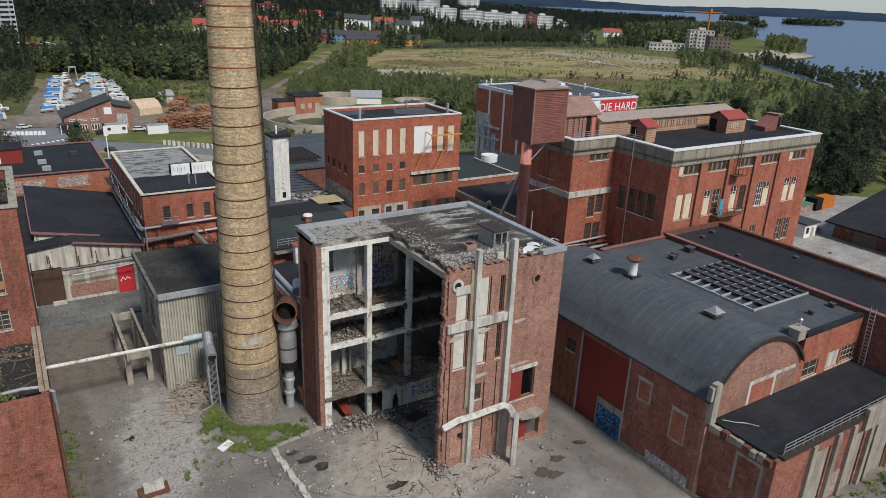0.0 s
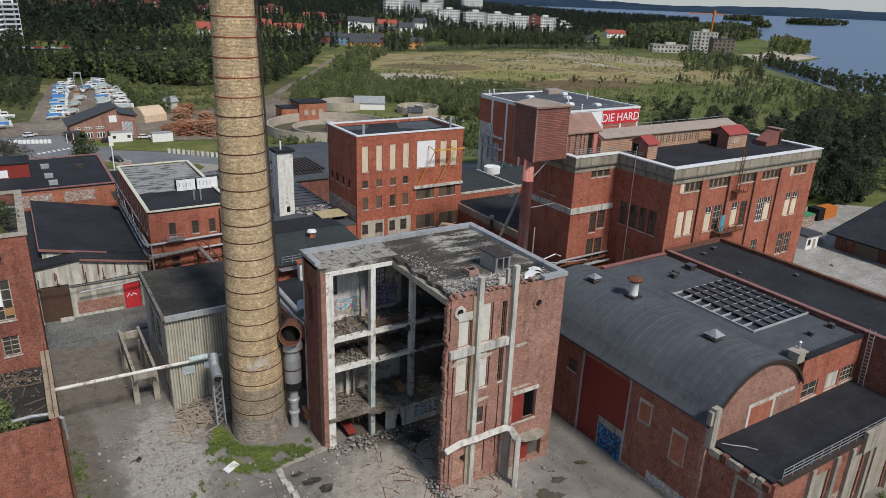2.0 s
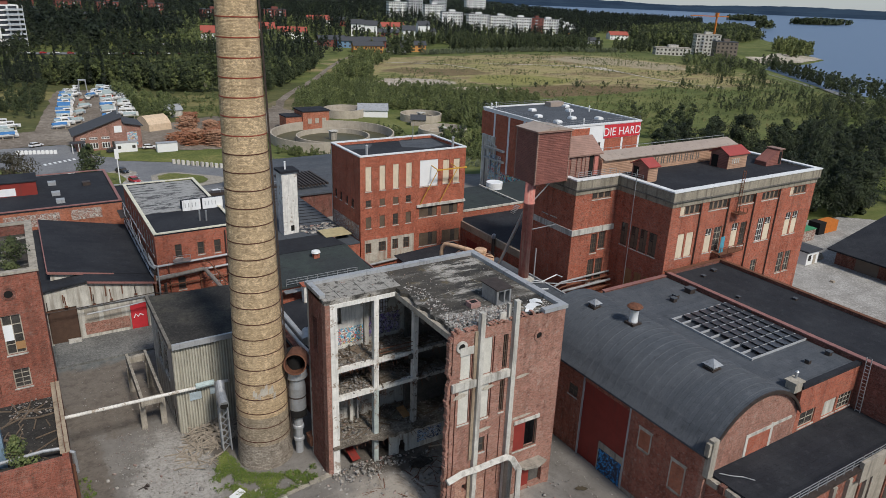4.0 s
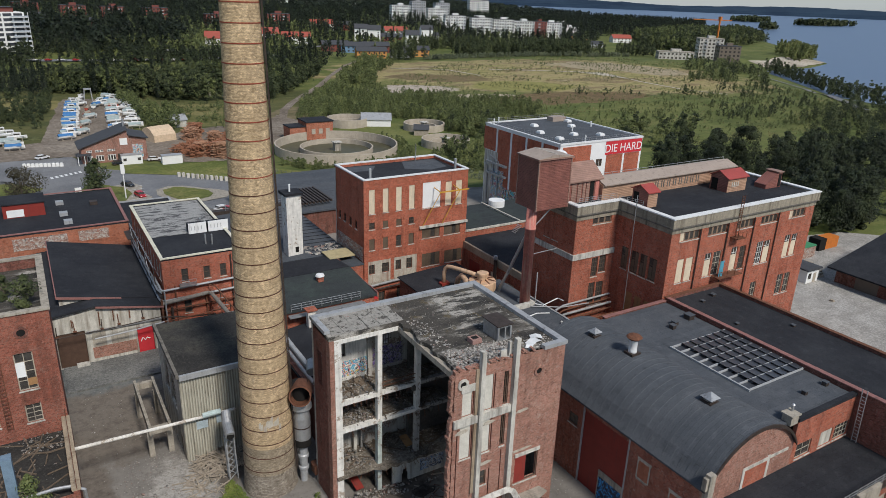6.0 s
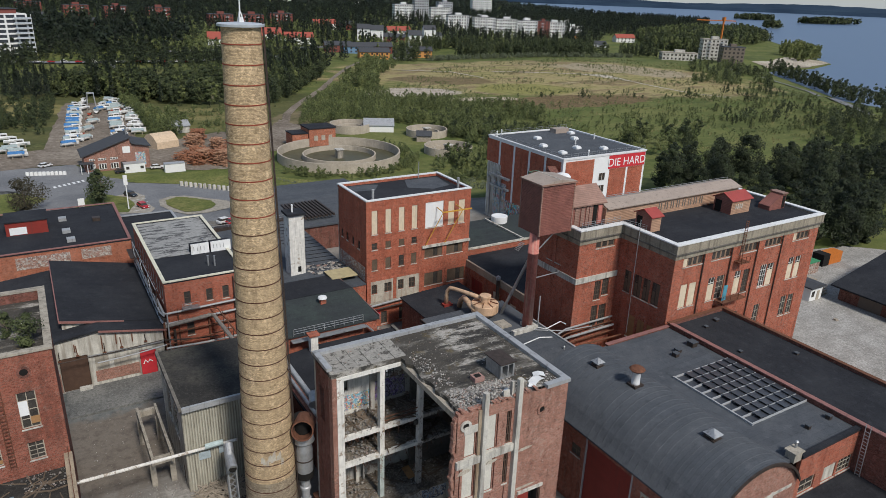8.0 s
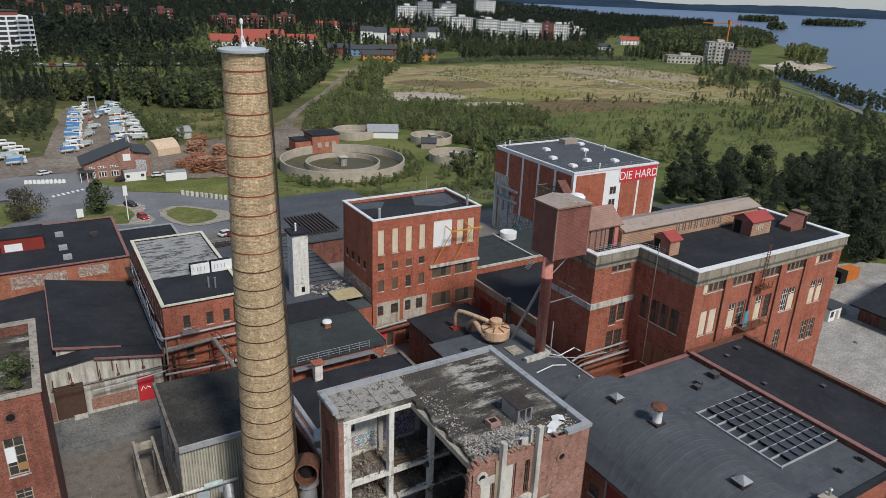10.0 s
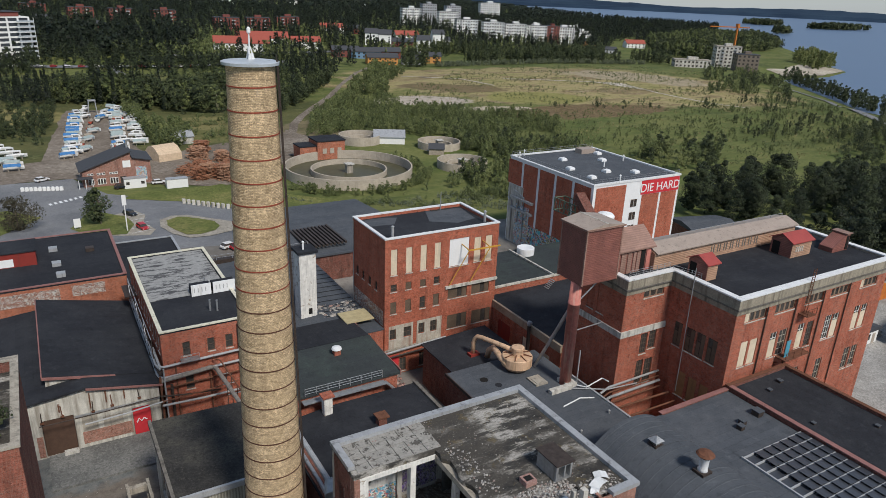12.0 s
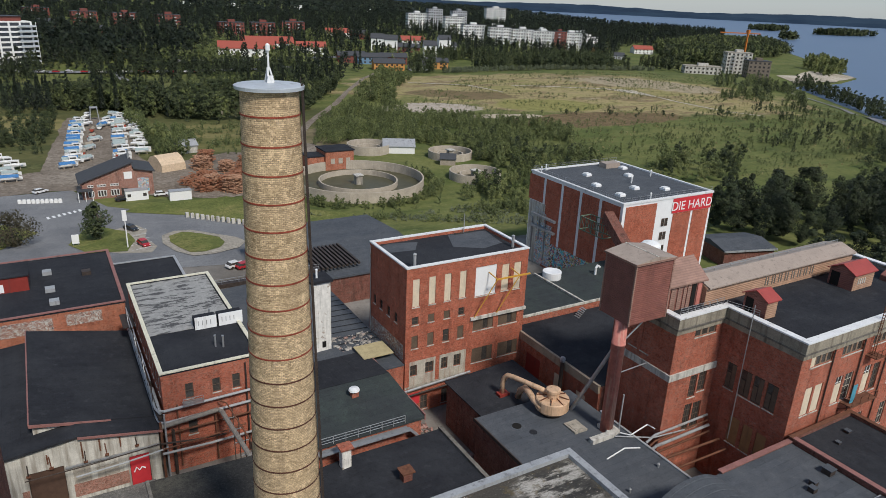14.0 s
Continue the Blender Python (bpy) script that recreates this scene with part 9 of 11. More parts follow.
place(s2, turned(232, 652, -14))
copy_thing(school, turned(196, 668, -12))
h_blue = house("blue wooden terrace with dark roof", 26, 11, 6, 3, BLUEW, DARKR, 6)
place(h_blue, turned(268, 598, -14))
h_or = house("orange and yellow terrace with dark roof", 26, 11, 6, 3, ORANGE, DARKR, 6)
place(h_or, turned(266, 560, -14))
h_red = house("red wooden terrace with dark roof", 24, 11, 6, 3, REDB, DARKR, 6)
place(h_red, turned(252, 606, -14))
h_gr = house("grey wooden house with dark roof", 16, 11, 4, 3, GREYR, DARKR, 3)
place(h_gr, turned(292, 556, -20))
h_wt = house("white row house with dark roof", 13, 10, 12, 4, WH, DARKR, 3)
place(h_wt, turned(312, 680, -25))
for m, x, y, r in ((h_wt, 324, 674, -25), (h_gr, 336, 690, -25), (h_red, 340, 668, -25), (h_red, 290, 600, -16), (h_gr, 306, 572, -20), (h_or, 312, 566, -20), (h_gr, 380, 700, -20), (h_wt, 395, 690, -15), (h_gr, 410, 705, -15), (s2, 372, 720, -10),
                   (h_red, 330, 760, 0), (h_gr, 120, 700, 0), (h_red, 60, 720, 10), (s2, 300, 760, 0), (h_or, 640, 720, -20), (h_gr, 600, 640, -20), (s2, 700, 700, -20), (h_gr, 420, 740, -10), (h_red, 20, 780, 10), (h_wt, 350, 640, -20)):
    copy_thing(m, turned(x, y, r))

crane = thing("tower_crane", (640, 500, land1(640, 500)), "orange tower crane over the building site", "crane")
OR = plain("orange_crane_paint", (0.55, 0.17, 0.03), 0.5)
part("mast", boxes((639.3, 499.3, land1(640, 500), 640.7, 500.7, 34)), OR, crane)
part("jib", beam(bmesh.new(), (618, 516, 34.5), (650, 493, 34.5), 0.7, 0.9), OR, crane)
part("cab", boxes((638.6, 498.6, 34, 641.4, 501.4, 38)), OR, crane)

# clarifier basins
POND = plain("murky_basin_water", (0.085, 0.08, 0.045), 0.45, 0.0, 0.3, 0.4, spec=0.25, bump=0.03)


BASIN = plain("tan_weathered_concrete", (0.44, 0.385, 0.31), 0.9, 0.0, 0.22, 0.4, 0.12, (0.2, 0.17, 0.14), bump=0.3)


def basin(x, y, r, h, hub=True):
    z = land1(x, y)
    o = thing("clarifier_basin", (x, y, z), "large round concrete clarifier basin with an inner ring", "basin", "round basins")
    part("wall", lathe(x, y, [(r, z - 0.5), (r, z + h), (r - 0.5, z + h), (r - 0.5, z - 0.4)], 48, False), BASIN, o)
    part("floor", lathe(x, y, [(r - 0.45, z + 0.25), (0.1, z + 0.3)], 40), POND if hub else CONCRETE_DARK, o)
    part("inner_ring", lathe(x, y, [(r * 0.6, z - 0.5), (r * 0.6, z + h * 0.62), (r * 0.6 - 0.5, z + h * 0.62), (r * 0.6 - 0.5, z - 0.4)], 40, False), BASIN, o)
    if hub:
        part("hub", boxes((x - 1.1, y - 1.1, z, x + 1.1, y + 1.1, z + h)), CONCRETE, o)
        part("hub_hood", boxes((x - 1.5, y - 1.5, z + h + 0.003, x + 1.5, y + 1.5, z + h + 0.3)), CONCRETE_PALE, o)
    return o


basin(98, 236, 22.5, 3.4)
basin(141, 229, 9.5, 3.0)
basin(123, 283, 9.0, 3.5, False)
basin(150, 262, 9.0, 3.0)


def shed(name, label, x, y, w, d, h, rise, rot, wall_mat, roof_mat, nwin=0, cat="shed"):
    o = thing(name, (0, 0, 0), label, cat)
    part("wall", prism([(-d / 2, -1), (-d / 2, h), (0, h + rise), (d / 2, h), (d / 2, -1)], "x", -w / 2, w / 2), wall_mat, o)
    k = rise / (d / 2)
    e = d / 2 + 0.4
    part("roof", prism([(-e, h - 0.4 * k), (0, h + rise), (e, h - 0.4 * k), (e, h - 0.4 * k + 0.25), (0, h + rise + 0.25), (-e, h - 0.4 * k + 0.25)], "x", -w / 2 - 0.3, w / 2 + 0.3), roof_mat, o)
    for i in range(nwin):
        xx = -w / 2 + w * (i + 0.5) / nwin
        part("window", boxes((xx - 0.9, -d / 2 - 0.06, 1.2, xx + 0.9, -d / 2 - 0.004, 2.6)), FRAME_WHITE, o)
    return place(o, turned(x, y, rot))


hutb = thing("brick_pump_building", (97, 262, -3.5), "two red brick pump buildings with flat black roofs", "pump building")
part("wall", boxes((94.5, 257.5, -4, 105.5, 267, 3.6)), RED_ORANGE, hutb)
part("roof", boxes((94.2, 257.2, 3.602, 105.8, 267.3, 4.0)), FELT, hutb)
part("wall", boxes((88.0, 258.5, -4, 94.4, 266, 1.8)), RED_ORANGE, hutb)
part("roof", boxes((87.8, 258.3, 1.802, 94.45, 266.2, 2.15)), FELT, hutb)
for x in (96.5, 99.5, 102.5):
    part("window", boxes((x, 257.42, -1.0, x + 1.6, 257.497, 1.0)), FRAME_PALE, hutb)
shed("white_shed", "low white shed with a grey roof", 135, 279, 13, 9, 3, 2.2, -25, WH, COPING)
shed("grey_shed", "small weathered grey shed", 55, 306, 7, 6, 3, 1.8, 10, PLASTER, COPING)
shed("timber_hut", "small unpainted timber hut", 143, 252, 6, 5, 2.6, 1.5, -30, PALE_TIMBER, DARKR)
club = thing("brick_clubhouse", (22, 254, -3.5), "brick clubhouse with a long black mono-pitch roof", "clubhouse")
part("wall", prism([(14.5, -4), (34.5, -4), (34.5, 3.6), (28.8, 4.8), (28.8, 6.6), (14.5, 1.6)], "y", 249.5, 261), RED_OLD, club)
part("roof", prism([(13.6, 1.5), (29.1, 7.0), (29.1, 7.35), (13.6, 1.85)], "y", 248.8, 261.8), DARKR, club)
part("roof", prism([(29.1, 5.0), (35.2, 3.7), (35.2, 4.0), (29.1, 5.35)], "y", 248.8, 261.8), DARKR, club)
for x, w in ((16.0, 1.6), (18.6, 2.4), (22.2, 2.4)):
    for z0, z1 in ((-2.8, -0.9), (0.2, 0.9)):
        n = 2 if w < 2 else 3
        cw = w / n
        win = part("window", wall("x", 249.38, 0.1, x, x + w, z0, z1, [(x + cw * i + 0.12, x + cw * (i + 1) - 0.12, z0 + 0.14, z1 - 0.14) for i in range(n)]), FRAME_WHITE, club)
        part("pane", boxes((x + 0.05, 249.44, z0 + 0.05, x + w - 0.05, 249.49, z1 - 0.05)), GLASS, win)
part("door", boxes((25.2, 249.42, -3.4, 27.0, 249.497, -0.8)), GLASS, club)
part("sign", boxes((26.3, 249.4, 2.0, 28.6, 249.497, 4.2)), WH, club, "white square sign panel")
part("mural", boxes((30.0, 249.4, -2.6, 33.2, 249.497, 2.0)), GRAF_A, club, "painted mural")
part("porch_roof", boxes((13.0, 247.0, -0.3, 17.2, 249.48, 0.0)), DARKR, club)
for x in (13.2, 15.1, 17.0):
    part("porch_post", boxes((x - 0.1, 247.1, -3.5, x + 0.1, 247.3, -0.3)), FRAME_WHITE, club)
part("flue", lathe(28.6, 255, [(0.3, 6), (0.3, 9.6), (0.4, 9.7)], 8), STEEL, club)
for x, y, w, d, h, lab in ((28.8, 245.2, 6.4, 2.8, 3.0, "white site cabin with small windows"), (40.6, 240.5, 6.4, 2.6, 2.8, "plain white shipping container")):
    z = land1(x, y)
    o = thing("site_cabin", (x, y, z), lab, "cabin")
    part("body", boxes((x - w / 2, y - d / 2, z, x + w / 2, y + d / 2, z + h)), WH, o)
    part("roof", boxes((x - w / 2 - 0.1, y - d / 2 - 0.1, z + h + 0.002, x + w / 2 + 0.1, y + d / 2 + 0.1, z + h + 0.15)), COPING, o)
    if x < 35:
        for k in (-2.2, 2.2):
            part("window", boxes((x + k - 0.5, y - d / 2 - 0.04, z + 1.2, x + k + 0.5, y - d / 2 - 0.004, z + 2.1)), GLASS, o)
tent = thing("storage_tent", (43, 281, -3.5), "beige tarpaulin storage tent with soft ridges", "tent")
part("canopy", prism([(-5, 0), (-4.8, 2.6), (-2.5, 4.6), (0, 5.4), (2.5, 4.6), (4.8, 2.6), (5, 0)], "x", -4.5, 4.5), plain("beige_tarpaulin", (0.6, 0.46, 0.32), 0.7), tent)
tent.matrix_basis = turned(43.5, 281, 20)
for o in tent.children:
    o.matrix_parent_inverse = Matrix()
bag = thing("bulk_bag", (0, 0, 0), "white woven bulk bag in a row beside the street", "bulk bag", "bulk bags in a row")
bmx = boxes((-0.5, -0.5, 0, 0.5, 0.5, 1.3))
bmesh.ops.bevel(bmx, geom=bmx.edges, offset=0.14, segments=2, affect="EDGES")
part("body", bmx, WH, bag)
part("handles", boxes((-0.4, -0.45, 1.28, -0.3, 0.45, 1.42), (0.3, -0.45, 1.28, 0.4, 0.45, 1.42)), COPING, bag)
place(bag, turned(-2.0, 252.0, 0))
for k in range(1, 10):
    copy_thing(bag, turned(-2.0 + 1.15 * k, 252.0 - 0.33 * k, random.uniform(-6, 6)))
post = thing("concrete_bollard", (0, 0, 0), "pale concrete block edging the verge", "bollard", "bollards along the verge")
part("block", boxes((-0.45, -0.45, -0.3, 0.45, 0.45, 1.4), (-0.38, -0.38, 1.4, 0.38, 0.38, 1.5)), CONCRETE_PALE, post)
place(post, turned(38.9, 221.1, 0))
for k in range(1, 12):
    copy_thing(post, turned(38.9 + 1.12 * k, 221.1 - 1.28 * k, random.uniform(-9, 9)))

# stacked boards
def pile(x, y, r, h, seed, tone):
    rg = random.Random(seed)
    z = land1(x, y)
    bm = bmesh.new()
    for k in range(int(h / 0.28)):
        for i in range(20):
            a = rg.uniform(0, math.pi)
            rr = r * rg.uniform(0.15, 1.0) * (1 - 0.25 * k * 0.28 / h)
            cx, cy = x + rr * math.cos(a * 2 + i), y + rr * math.sin(a * 2 + i)
            l = rg.uniform(0.5, 1.1)
            beam(bm, (cx - l * math.cos(a), cy - l * math.sin(a), z + 0.28 * k + 0.1), (cx + l * math.cos(a), cy + l * math.sin(a), z + 0.28 * k + 0.1 + rg.uniform(-0.12, 0.12)), 0.24)
    o = part("timber_pile", bm, tone)
    return tagged(o, "stack of weathered red-brown boards and logs", "wood pile", "timber piles", "stuff")


TIMBER2 = plain("sun_bleached_timber", (0.42, 0.24, 0.15), 0.85, 0.0, 0.35, 0.9)
for i, (x, y, r, h) in enumerate(((54.5, 276, 4, 5), (58, 285, 3.5, 5), (48, 256, 5.5, 2.6), (52, 249, 3.2, 5), (56.5, 246, 3.6, 5.2), (49.5, 247, 3.0, 4.2), (58, 243, 4.0, 5.6), (62, 252, 3.8, 5), (66, 262, 3.6, 5), (62, 270, 3.2, 4), (70, 276, 3, 4), (53, 266, 5, 2.0))):
    pile(x, y, r, h, 50 + i, TIMBER if i % 3 else TIMBER2)


# boats under covers
def boat(label, hull_mat, cover_mat, l, w, cabin):
    o = thing("boat", (0, 0, 0), label, "boat", "boats laid up ashore")
    def ring(t, zz, s):
        return (l * (t - 0.5), w / 2 * s * math.sin(min(1.0, (1 - t) * 1.7 + 0.06) * math.pi / 2), zz)
    bm = bmesh.new()
    prev = None
    for t in (0, 0.25, 0.5, 0.7, 0.88, 1.0):
        a, b, c = ring(t, 0.6 + 0.25 * t, 0.25), ring(t, 1.1 + 0.2 * t, 0.85), ring(t, 1.7 + 0.3 * t, 1.0)
        cur = [bm.verts.new((p[0], s * p[1], p[2])) for s, seq in ((1, (c, b, a)), (-1, (a, b, c))) for p in seq]
        if prev:
            for i in range(5):
                bm.faces.new((prev[i], prev[i + 1], cur[i + 1], cur[i]))
        else:
            bm.faces.new(cur)
        prev = cur
    bmesh.ops.recalc_face_normals(bm, faces=bm.faces)
    part("hull", bm, hull_mat, o)
    part("cover", prism([(-w * 0.46, 1.75), (0, 2.6 if not cabin else 2.0), (w * 0.46, 1.75)], "x", -l * 0.48, l * 0.34), cover_mat, o)
    if cabin:
        part("cabin", boxes((-l * 0.2, -w * 0.3, 1.8, l * 0.18, w * 0.3, 3.0), (-l * 0.24, -w * 0.34, 3.0, l * 0.14, w * 0.34, 3.12)), WH, o)
        part("cabin_window", boxes((-l * 0.16, -w * 0.31, 2.3, l * 0.14, -w * 0.302, 2.8)), GLASS, o)
    part("cradle", boxes((-l * 0.3, -w * 0.3, 0, -l * 0.25, w * 0.3, 0.9), (l * 0.2, -w * 0.25, 0, l * 0.25, w * 0.25, 0.9)), PALE_TIMBER, o)
    return o


TARPB = plain("blue_tarpaulin", (0.05, 0.17, 0.38), 0.6)
TARPG = plain("grey_green_tarpaulin", (0.3, 0.36, 0.36), 0.6)
b0 = place(boat("white boat laid up under a blue cover", WH, TARPB, 6.2, 2.2, False), turned(13, 292, 12))
b1 = place(boat("white motor boat with a cabin laid up ashore", WH, COPING_WHITE, 6.6, 2.3, True), turned(31.5, 303, 8))
b2 = place(boat("white boat laid up under a grey cover", WH, TARPG, 5.8, 2.1, False), turned(14, 300, 9))
b3 = place(boat("small red boat laid up beside others", plain("red_hull", (0.4, 0.08, 0.05), 0.4), PALE_TIMBER, 4.6, 1.7, False), turned(19, 302, 40))
rg = random.Random(11)
for k in range(18):
    y = 297 + 4.9 * k
    for x in (13.5 + 0.1 * (y - 290), 31.8 + 0.085 * (y - 300)):
        if rg.random() < 0.93:
            copy_thing(rg.choice([b0, b1, b2, b2, b1, b3]), turned(x + rg.uniform(-1, 1), y + rg.uniform(-1, 1), rg.uniform(-14, 20)))
    if k > 1 and rg.random() < 0.8:
        copy_thing(rg.choice([b1, b2, b1]), turned(38.5 + 0.09 * (y - 300) + rg.uniform(-1, 1), y, rg.uniform(-12, 16)))
for x, y, b in ((-4, 285, b2), (-6, 291, b2), (-3, 297, b1), (-5, 303, b1), (-9, 288, b2), (-4, 279, b0), (-8, 310, b1)):
    copy_thing(b, turned(x, y, rg.uniform(-12, 12)))
for k in range(16):
    copy_thing(rg.choice([b1, b2, b1, b0]), turned(rg.choice([21, 25, 33, 40, 46]) + rg.uniform(-2.5, 2.5), rg.uniform(366, 398), rg.uniform(-60, 60)))
for k in range(8):
    copy_thing(rg.choice([b3, b2]), turned(19 + rg.uniform(-2, 3) + 1.1 * k, 300 + 9 * k + rg.uniform(-3, 3), rg.uniform(20, 80)))
gan = thing("boat_hoist", (29, 384, -3.5), "white steel boat hoist frame", "hoist")
for x in (27.2, 31.0):
    part("leg", beam(bmesh.new(), (x, 384, -3.5), (x + (0.5 if x < 29 else -0.5), 384, 2.6), 0.3), COPING, gan)
    part("leg", beam(bmesh.new(), (x, 388, -3.5), (x + (0.5 if x < 29 else -0.5), 386, 2.6), 0.3), COPING, gan)
part("crossbeam", boxes((27.4, 383.8, 2.6, 30.8, 386.2, 3.1)), COPING, gan)


# cars, lamp post, kerbs, markings
def car(label, paint, group="parked cars"):
    o = thing("car", (0, 0, 0), label, "car", group)
    body = prism([(-2.15, 0.35), (2.15, 0.35), (2.2, 0.75), (1.2, 0.92), (-2.05, 0.98), (-2.2, 0.7)], "y", -0.88, 0.88)
    bmesh.ops.bevel(body, geom=body.edges, offset=0.07, segments=2, affect="EDGES")
    part("body", body, paint, o)
    part("cabin", prism([(-1.95, 0.95), (1.15, 0.9), (0.45, 1.42), (-1.5, 1.45)], "y", -0.78, 0.78), GLASS, o)
    part("roof", prism([(-1.5, 1.42), (0.45, 1.4), (0.4, 1.47), (-1.4, 1.5)], "y", -0.76, 0.76), paint, o)
    for x in (-1.35, 1.35):
        for y in (-0.8, 0.8):
            w = part("wheel", lathe(0, 0, [(0.2, -0.1), (0.33, -0.1), (0.33, 0.1), (0.2, 0.1)], 14), STEEL_DARK, o)
            w.matrix_parent_inverse = Matrix()
            w.matrix_basis = pose(x, y, 0.33, 90, 0, 0)
    for y in (-0.6, 0.6):
        part("headlight", boxes((2.12, y - 0.18, 0.58, 2.2, y + 0.18, 0.72)), COPING_WHITE, o)
    return o


c_red = place(car("red hatchback parked in a bay", plain("red_car_paint", (0.42, 0.02, 0.03), 0.3, spec=0.5)), turned(24.2, 197.6, -75, 0.12))
c_dark = place(car("dark blue car parked at the kerb", plain("dark_car_paint", (0.02, 0.025, 0.035), 0.3, spec=0.5)), turned(23.3, 214.5, -60, 0.12))
copy_thing(c_dark, turned(24.8, 244.6, 5, 0.12))
c_white = place(car("white estate car beside the street", plain("white_car_paint", (0.7, 0.7, 0.7), 0.3, spec=0.5)), turned(36, 246, 0, 0.12))
copy_thing(c_white, turned(39.6, 170.0, 20, 0.08))
copy_thing(c_red, turned(41.5, 168.6, 15, 0.08))
copy_thing(c_white, turned(3.5, 262, 30, 0.12))
lamp = thing("advertising_mast", (20.6, 197.5, land1(20.6, 197.5)), "white mast with small signs beside the parking bays", "mast")
part("pole", lathe(20.6, 197.5, [(0.16, -2.5), (0.12, 7.0)], 8), WH, lamp)
part("sign", boxes((20.1, 197.3, 5.0, 21.1, 197.7, 7.6)), WH, lamp)
board = thing("notice_board", (9.8, 205.6, land1(9.8, 205.6)), "small white notice board on legs", "notice board")
part("board", boxes((9.0, 205.5, -2.0, 10.6, 205.7, 0.3)), WH, board)
part("leg", boxes((9.2, 205.52, -3.2, 9.35, 205.68, -2.0)), STEEL, board)
part("leg", boxes((10.25, 205.52, -3.2, 10.4, 205.68, -2.0)), STEEL, board)
for i in range(7):
    x, y = 4.5 + 1.35 * i, 233 + 0.75 * i
    drape("road_marking", [(x, y), (x + 0.7, y + 0.35), (x + 0.3, y + 2.4), (x - 0.4, y + 2.1)], COPING_WHITE, "worn white crossing bar", 0.16, 2, category="marking")
for i in range(5):
    x, y = 21.2 + 0.2 * i, 194 + 4.6 * i
    drape("road_marking", [(x, y), (x + 5.0, y + 1.6), (x + 4.9, y + 1.8), (x - 0.05, y + 0.2)], COPING_WHITE, "faded parking bay line", 0.16, 2, category="marking")
drape("pavement", [(9, 209), (12, 214), (25, 219), (27, 213), (25.5, 205), (27, 195), (25, 190), (18, 193), (12, 200)], CONCRETE, "pale kerbed pavement round the parking bays", 0.15, 3)

# ---- the lot and sheds beyond the powerhouse ----
drape("gravel_lot", [(112, 88), (150, 92), (172, 88), (186, 74), (186, 10), (90, 10), (89, 60), (111, 62)], YARD_PALE, "wide pale gravel lot behind the works", 0.1, 4, 1.0)
big_shed = thing("long_dark_shed", (172, 60, 0), "long barn-like shed with a wide black roof", "shed")
part("wall", boxes((138.0, 8, -1, 180, 69.6, 3.5)), RED_DARK, big_shed)
part("roof", prism([(136.0, 3.2), (159, 7.9), (182, 3.2), (182, 3.5), (159, 8.3), (136.0, 3.5)], "y", 7, 70.6), FELT, big_shed)
for k in range(9):
    part("door_panel", boxes((137.9, 9 + 6.5 * k, 0, 137.997, 13.5 + 6.5 * k, 2.9)), BROWNB, big_shed)
part("ridge_vent", boxes((157.8, 66, 8.0, 160.2, 69, 9.2)), COPING, big_shed)
wh = thing("white_cabin", (136, 80, 0), "small white cabin with a dark flat roof", "cabin")
part("wall", boxes((131.2, 71.6, -0.2, 135.2, 75.4, 2.9)), WH, wh)
part("roof", prism([(130.7, 2.9), (135.7, 2.9), (135.7, 3.2), (133.2, 3.7), (130.7, 3.2)], "y", 71.2, 75.8), DARKR, wh)
part("window", boxes((131.7, 71.53, 1.0, 132.6, 71.597, 2.2)), GLASS, wh)
part("door", boxes((133.4, 71.53, 0.0, 134.3, 71.597, 2.1)), FRAME_PALE, wh)
cont = thing("sprayed_container", (143, 101, 0), "white and green container covered in sprayed paint", "container")
part("body", boxes((139.5, 80.5, 0, 148.5, 83.0, 2.7)), GRAF_C, cont)
part("roof", boxes((139.4, 80.4, 2.702, 148.6, 83.1, 2.85)), plain("green_trim", (0.06, 0.25, 0.12), 0.6), cont)
oc = thing("orange_container", (163, 104, 0), "open orange skip container", "container")
part("body", boxes((155.0, 82.0, 0, 160.0, 84.6, 2.7)), OR, oc)
# box painted black for the container's side in shadow
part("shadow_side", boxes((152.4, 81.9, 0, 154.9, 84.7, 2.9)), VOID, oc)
gw = thing("sprayed_wall", (118, 47, 0), "long low wall covered in turquoise and pink sprayed paint", "wall")
part("wall", boxes((104, 33, -2, 104.4, 52, 3.4)), sprayed("sprayed_turquoise_pink", (0.6, 0.58, 0.5), [(0.05, 0.4, 0.42), (0.6, 0.2, 0.22), (0.06, 0.06, 0.07), (0.1, 0.5, 0.5)], 0.8), gw)
part("coping", boxes((103.8, 32.8, 3.402, 104.6, 52.2, 3.6)), plain("yellow_trim", (0.5, 0.42, 0.15), 0.6), gw)
skip = thing("dark_skip", (116, 70, -1), "dark steel skip beside the power house", "skip")
part("body", prism([(112.5, 0), (119.5, 0), (120.5, 2.2), (111.5, 2.2)], "y", 68, 71), STEEL_DARK, skip)
for x, y, s in ((137.6, 73.2, 1.0), (139.4, 74.0, 0.8), (133, 78.5, 1.0), (141, 77.5, 1.2), (128, 64, 0.4)):
    o = thing("scrap_heap", (x, y, 0), "small heap of grey scrap and pallets", "scrap", "scrap heaps")
    part("pallet", boxes((x - s, y - s, -0.1, x + s, y + s, s * 0.5), (x - s * 0.8, y - s * 0.7, s * 0.5, x + s * 0.6, y + s * 0.8, s)), PALE_TIMBER, o)
low_shed = thing("low_grey_shed", (152.7, 126.8, 0), "low brick shed with a dark grey felt roof", "shed")
part("wall", boxes((-7.0, -5.8, -4, 7.0, 5.8, 3.9)), RED_DARK, low_shed)
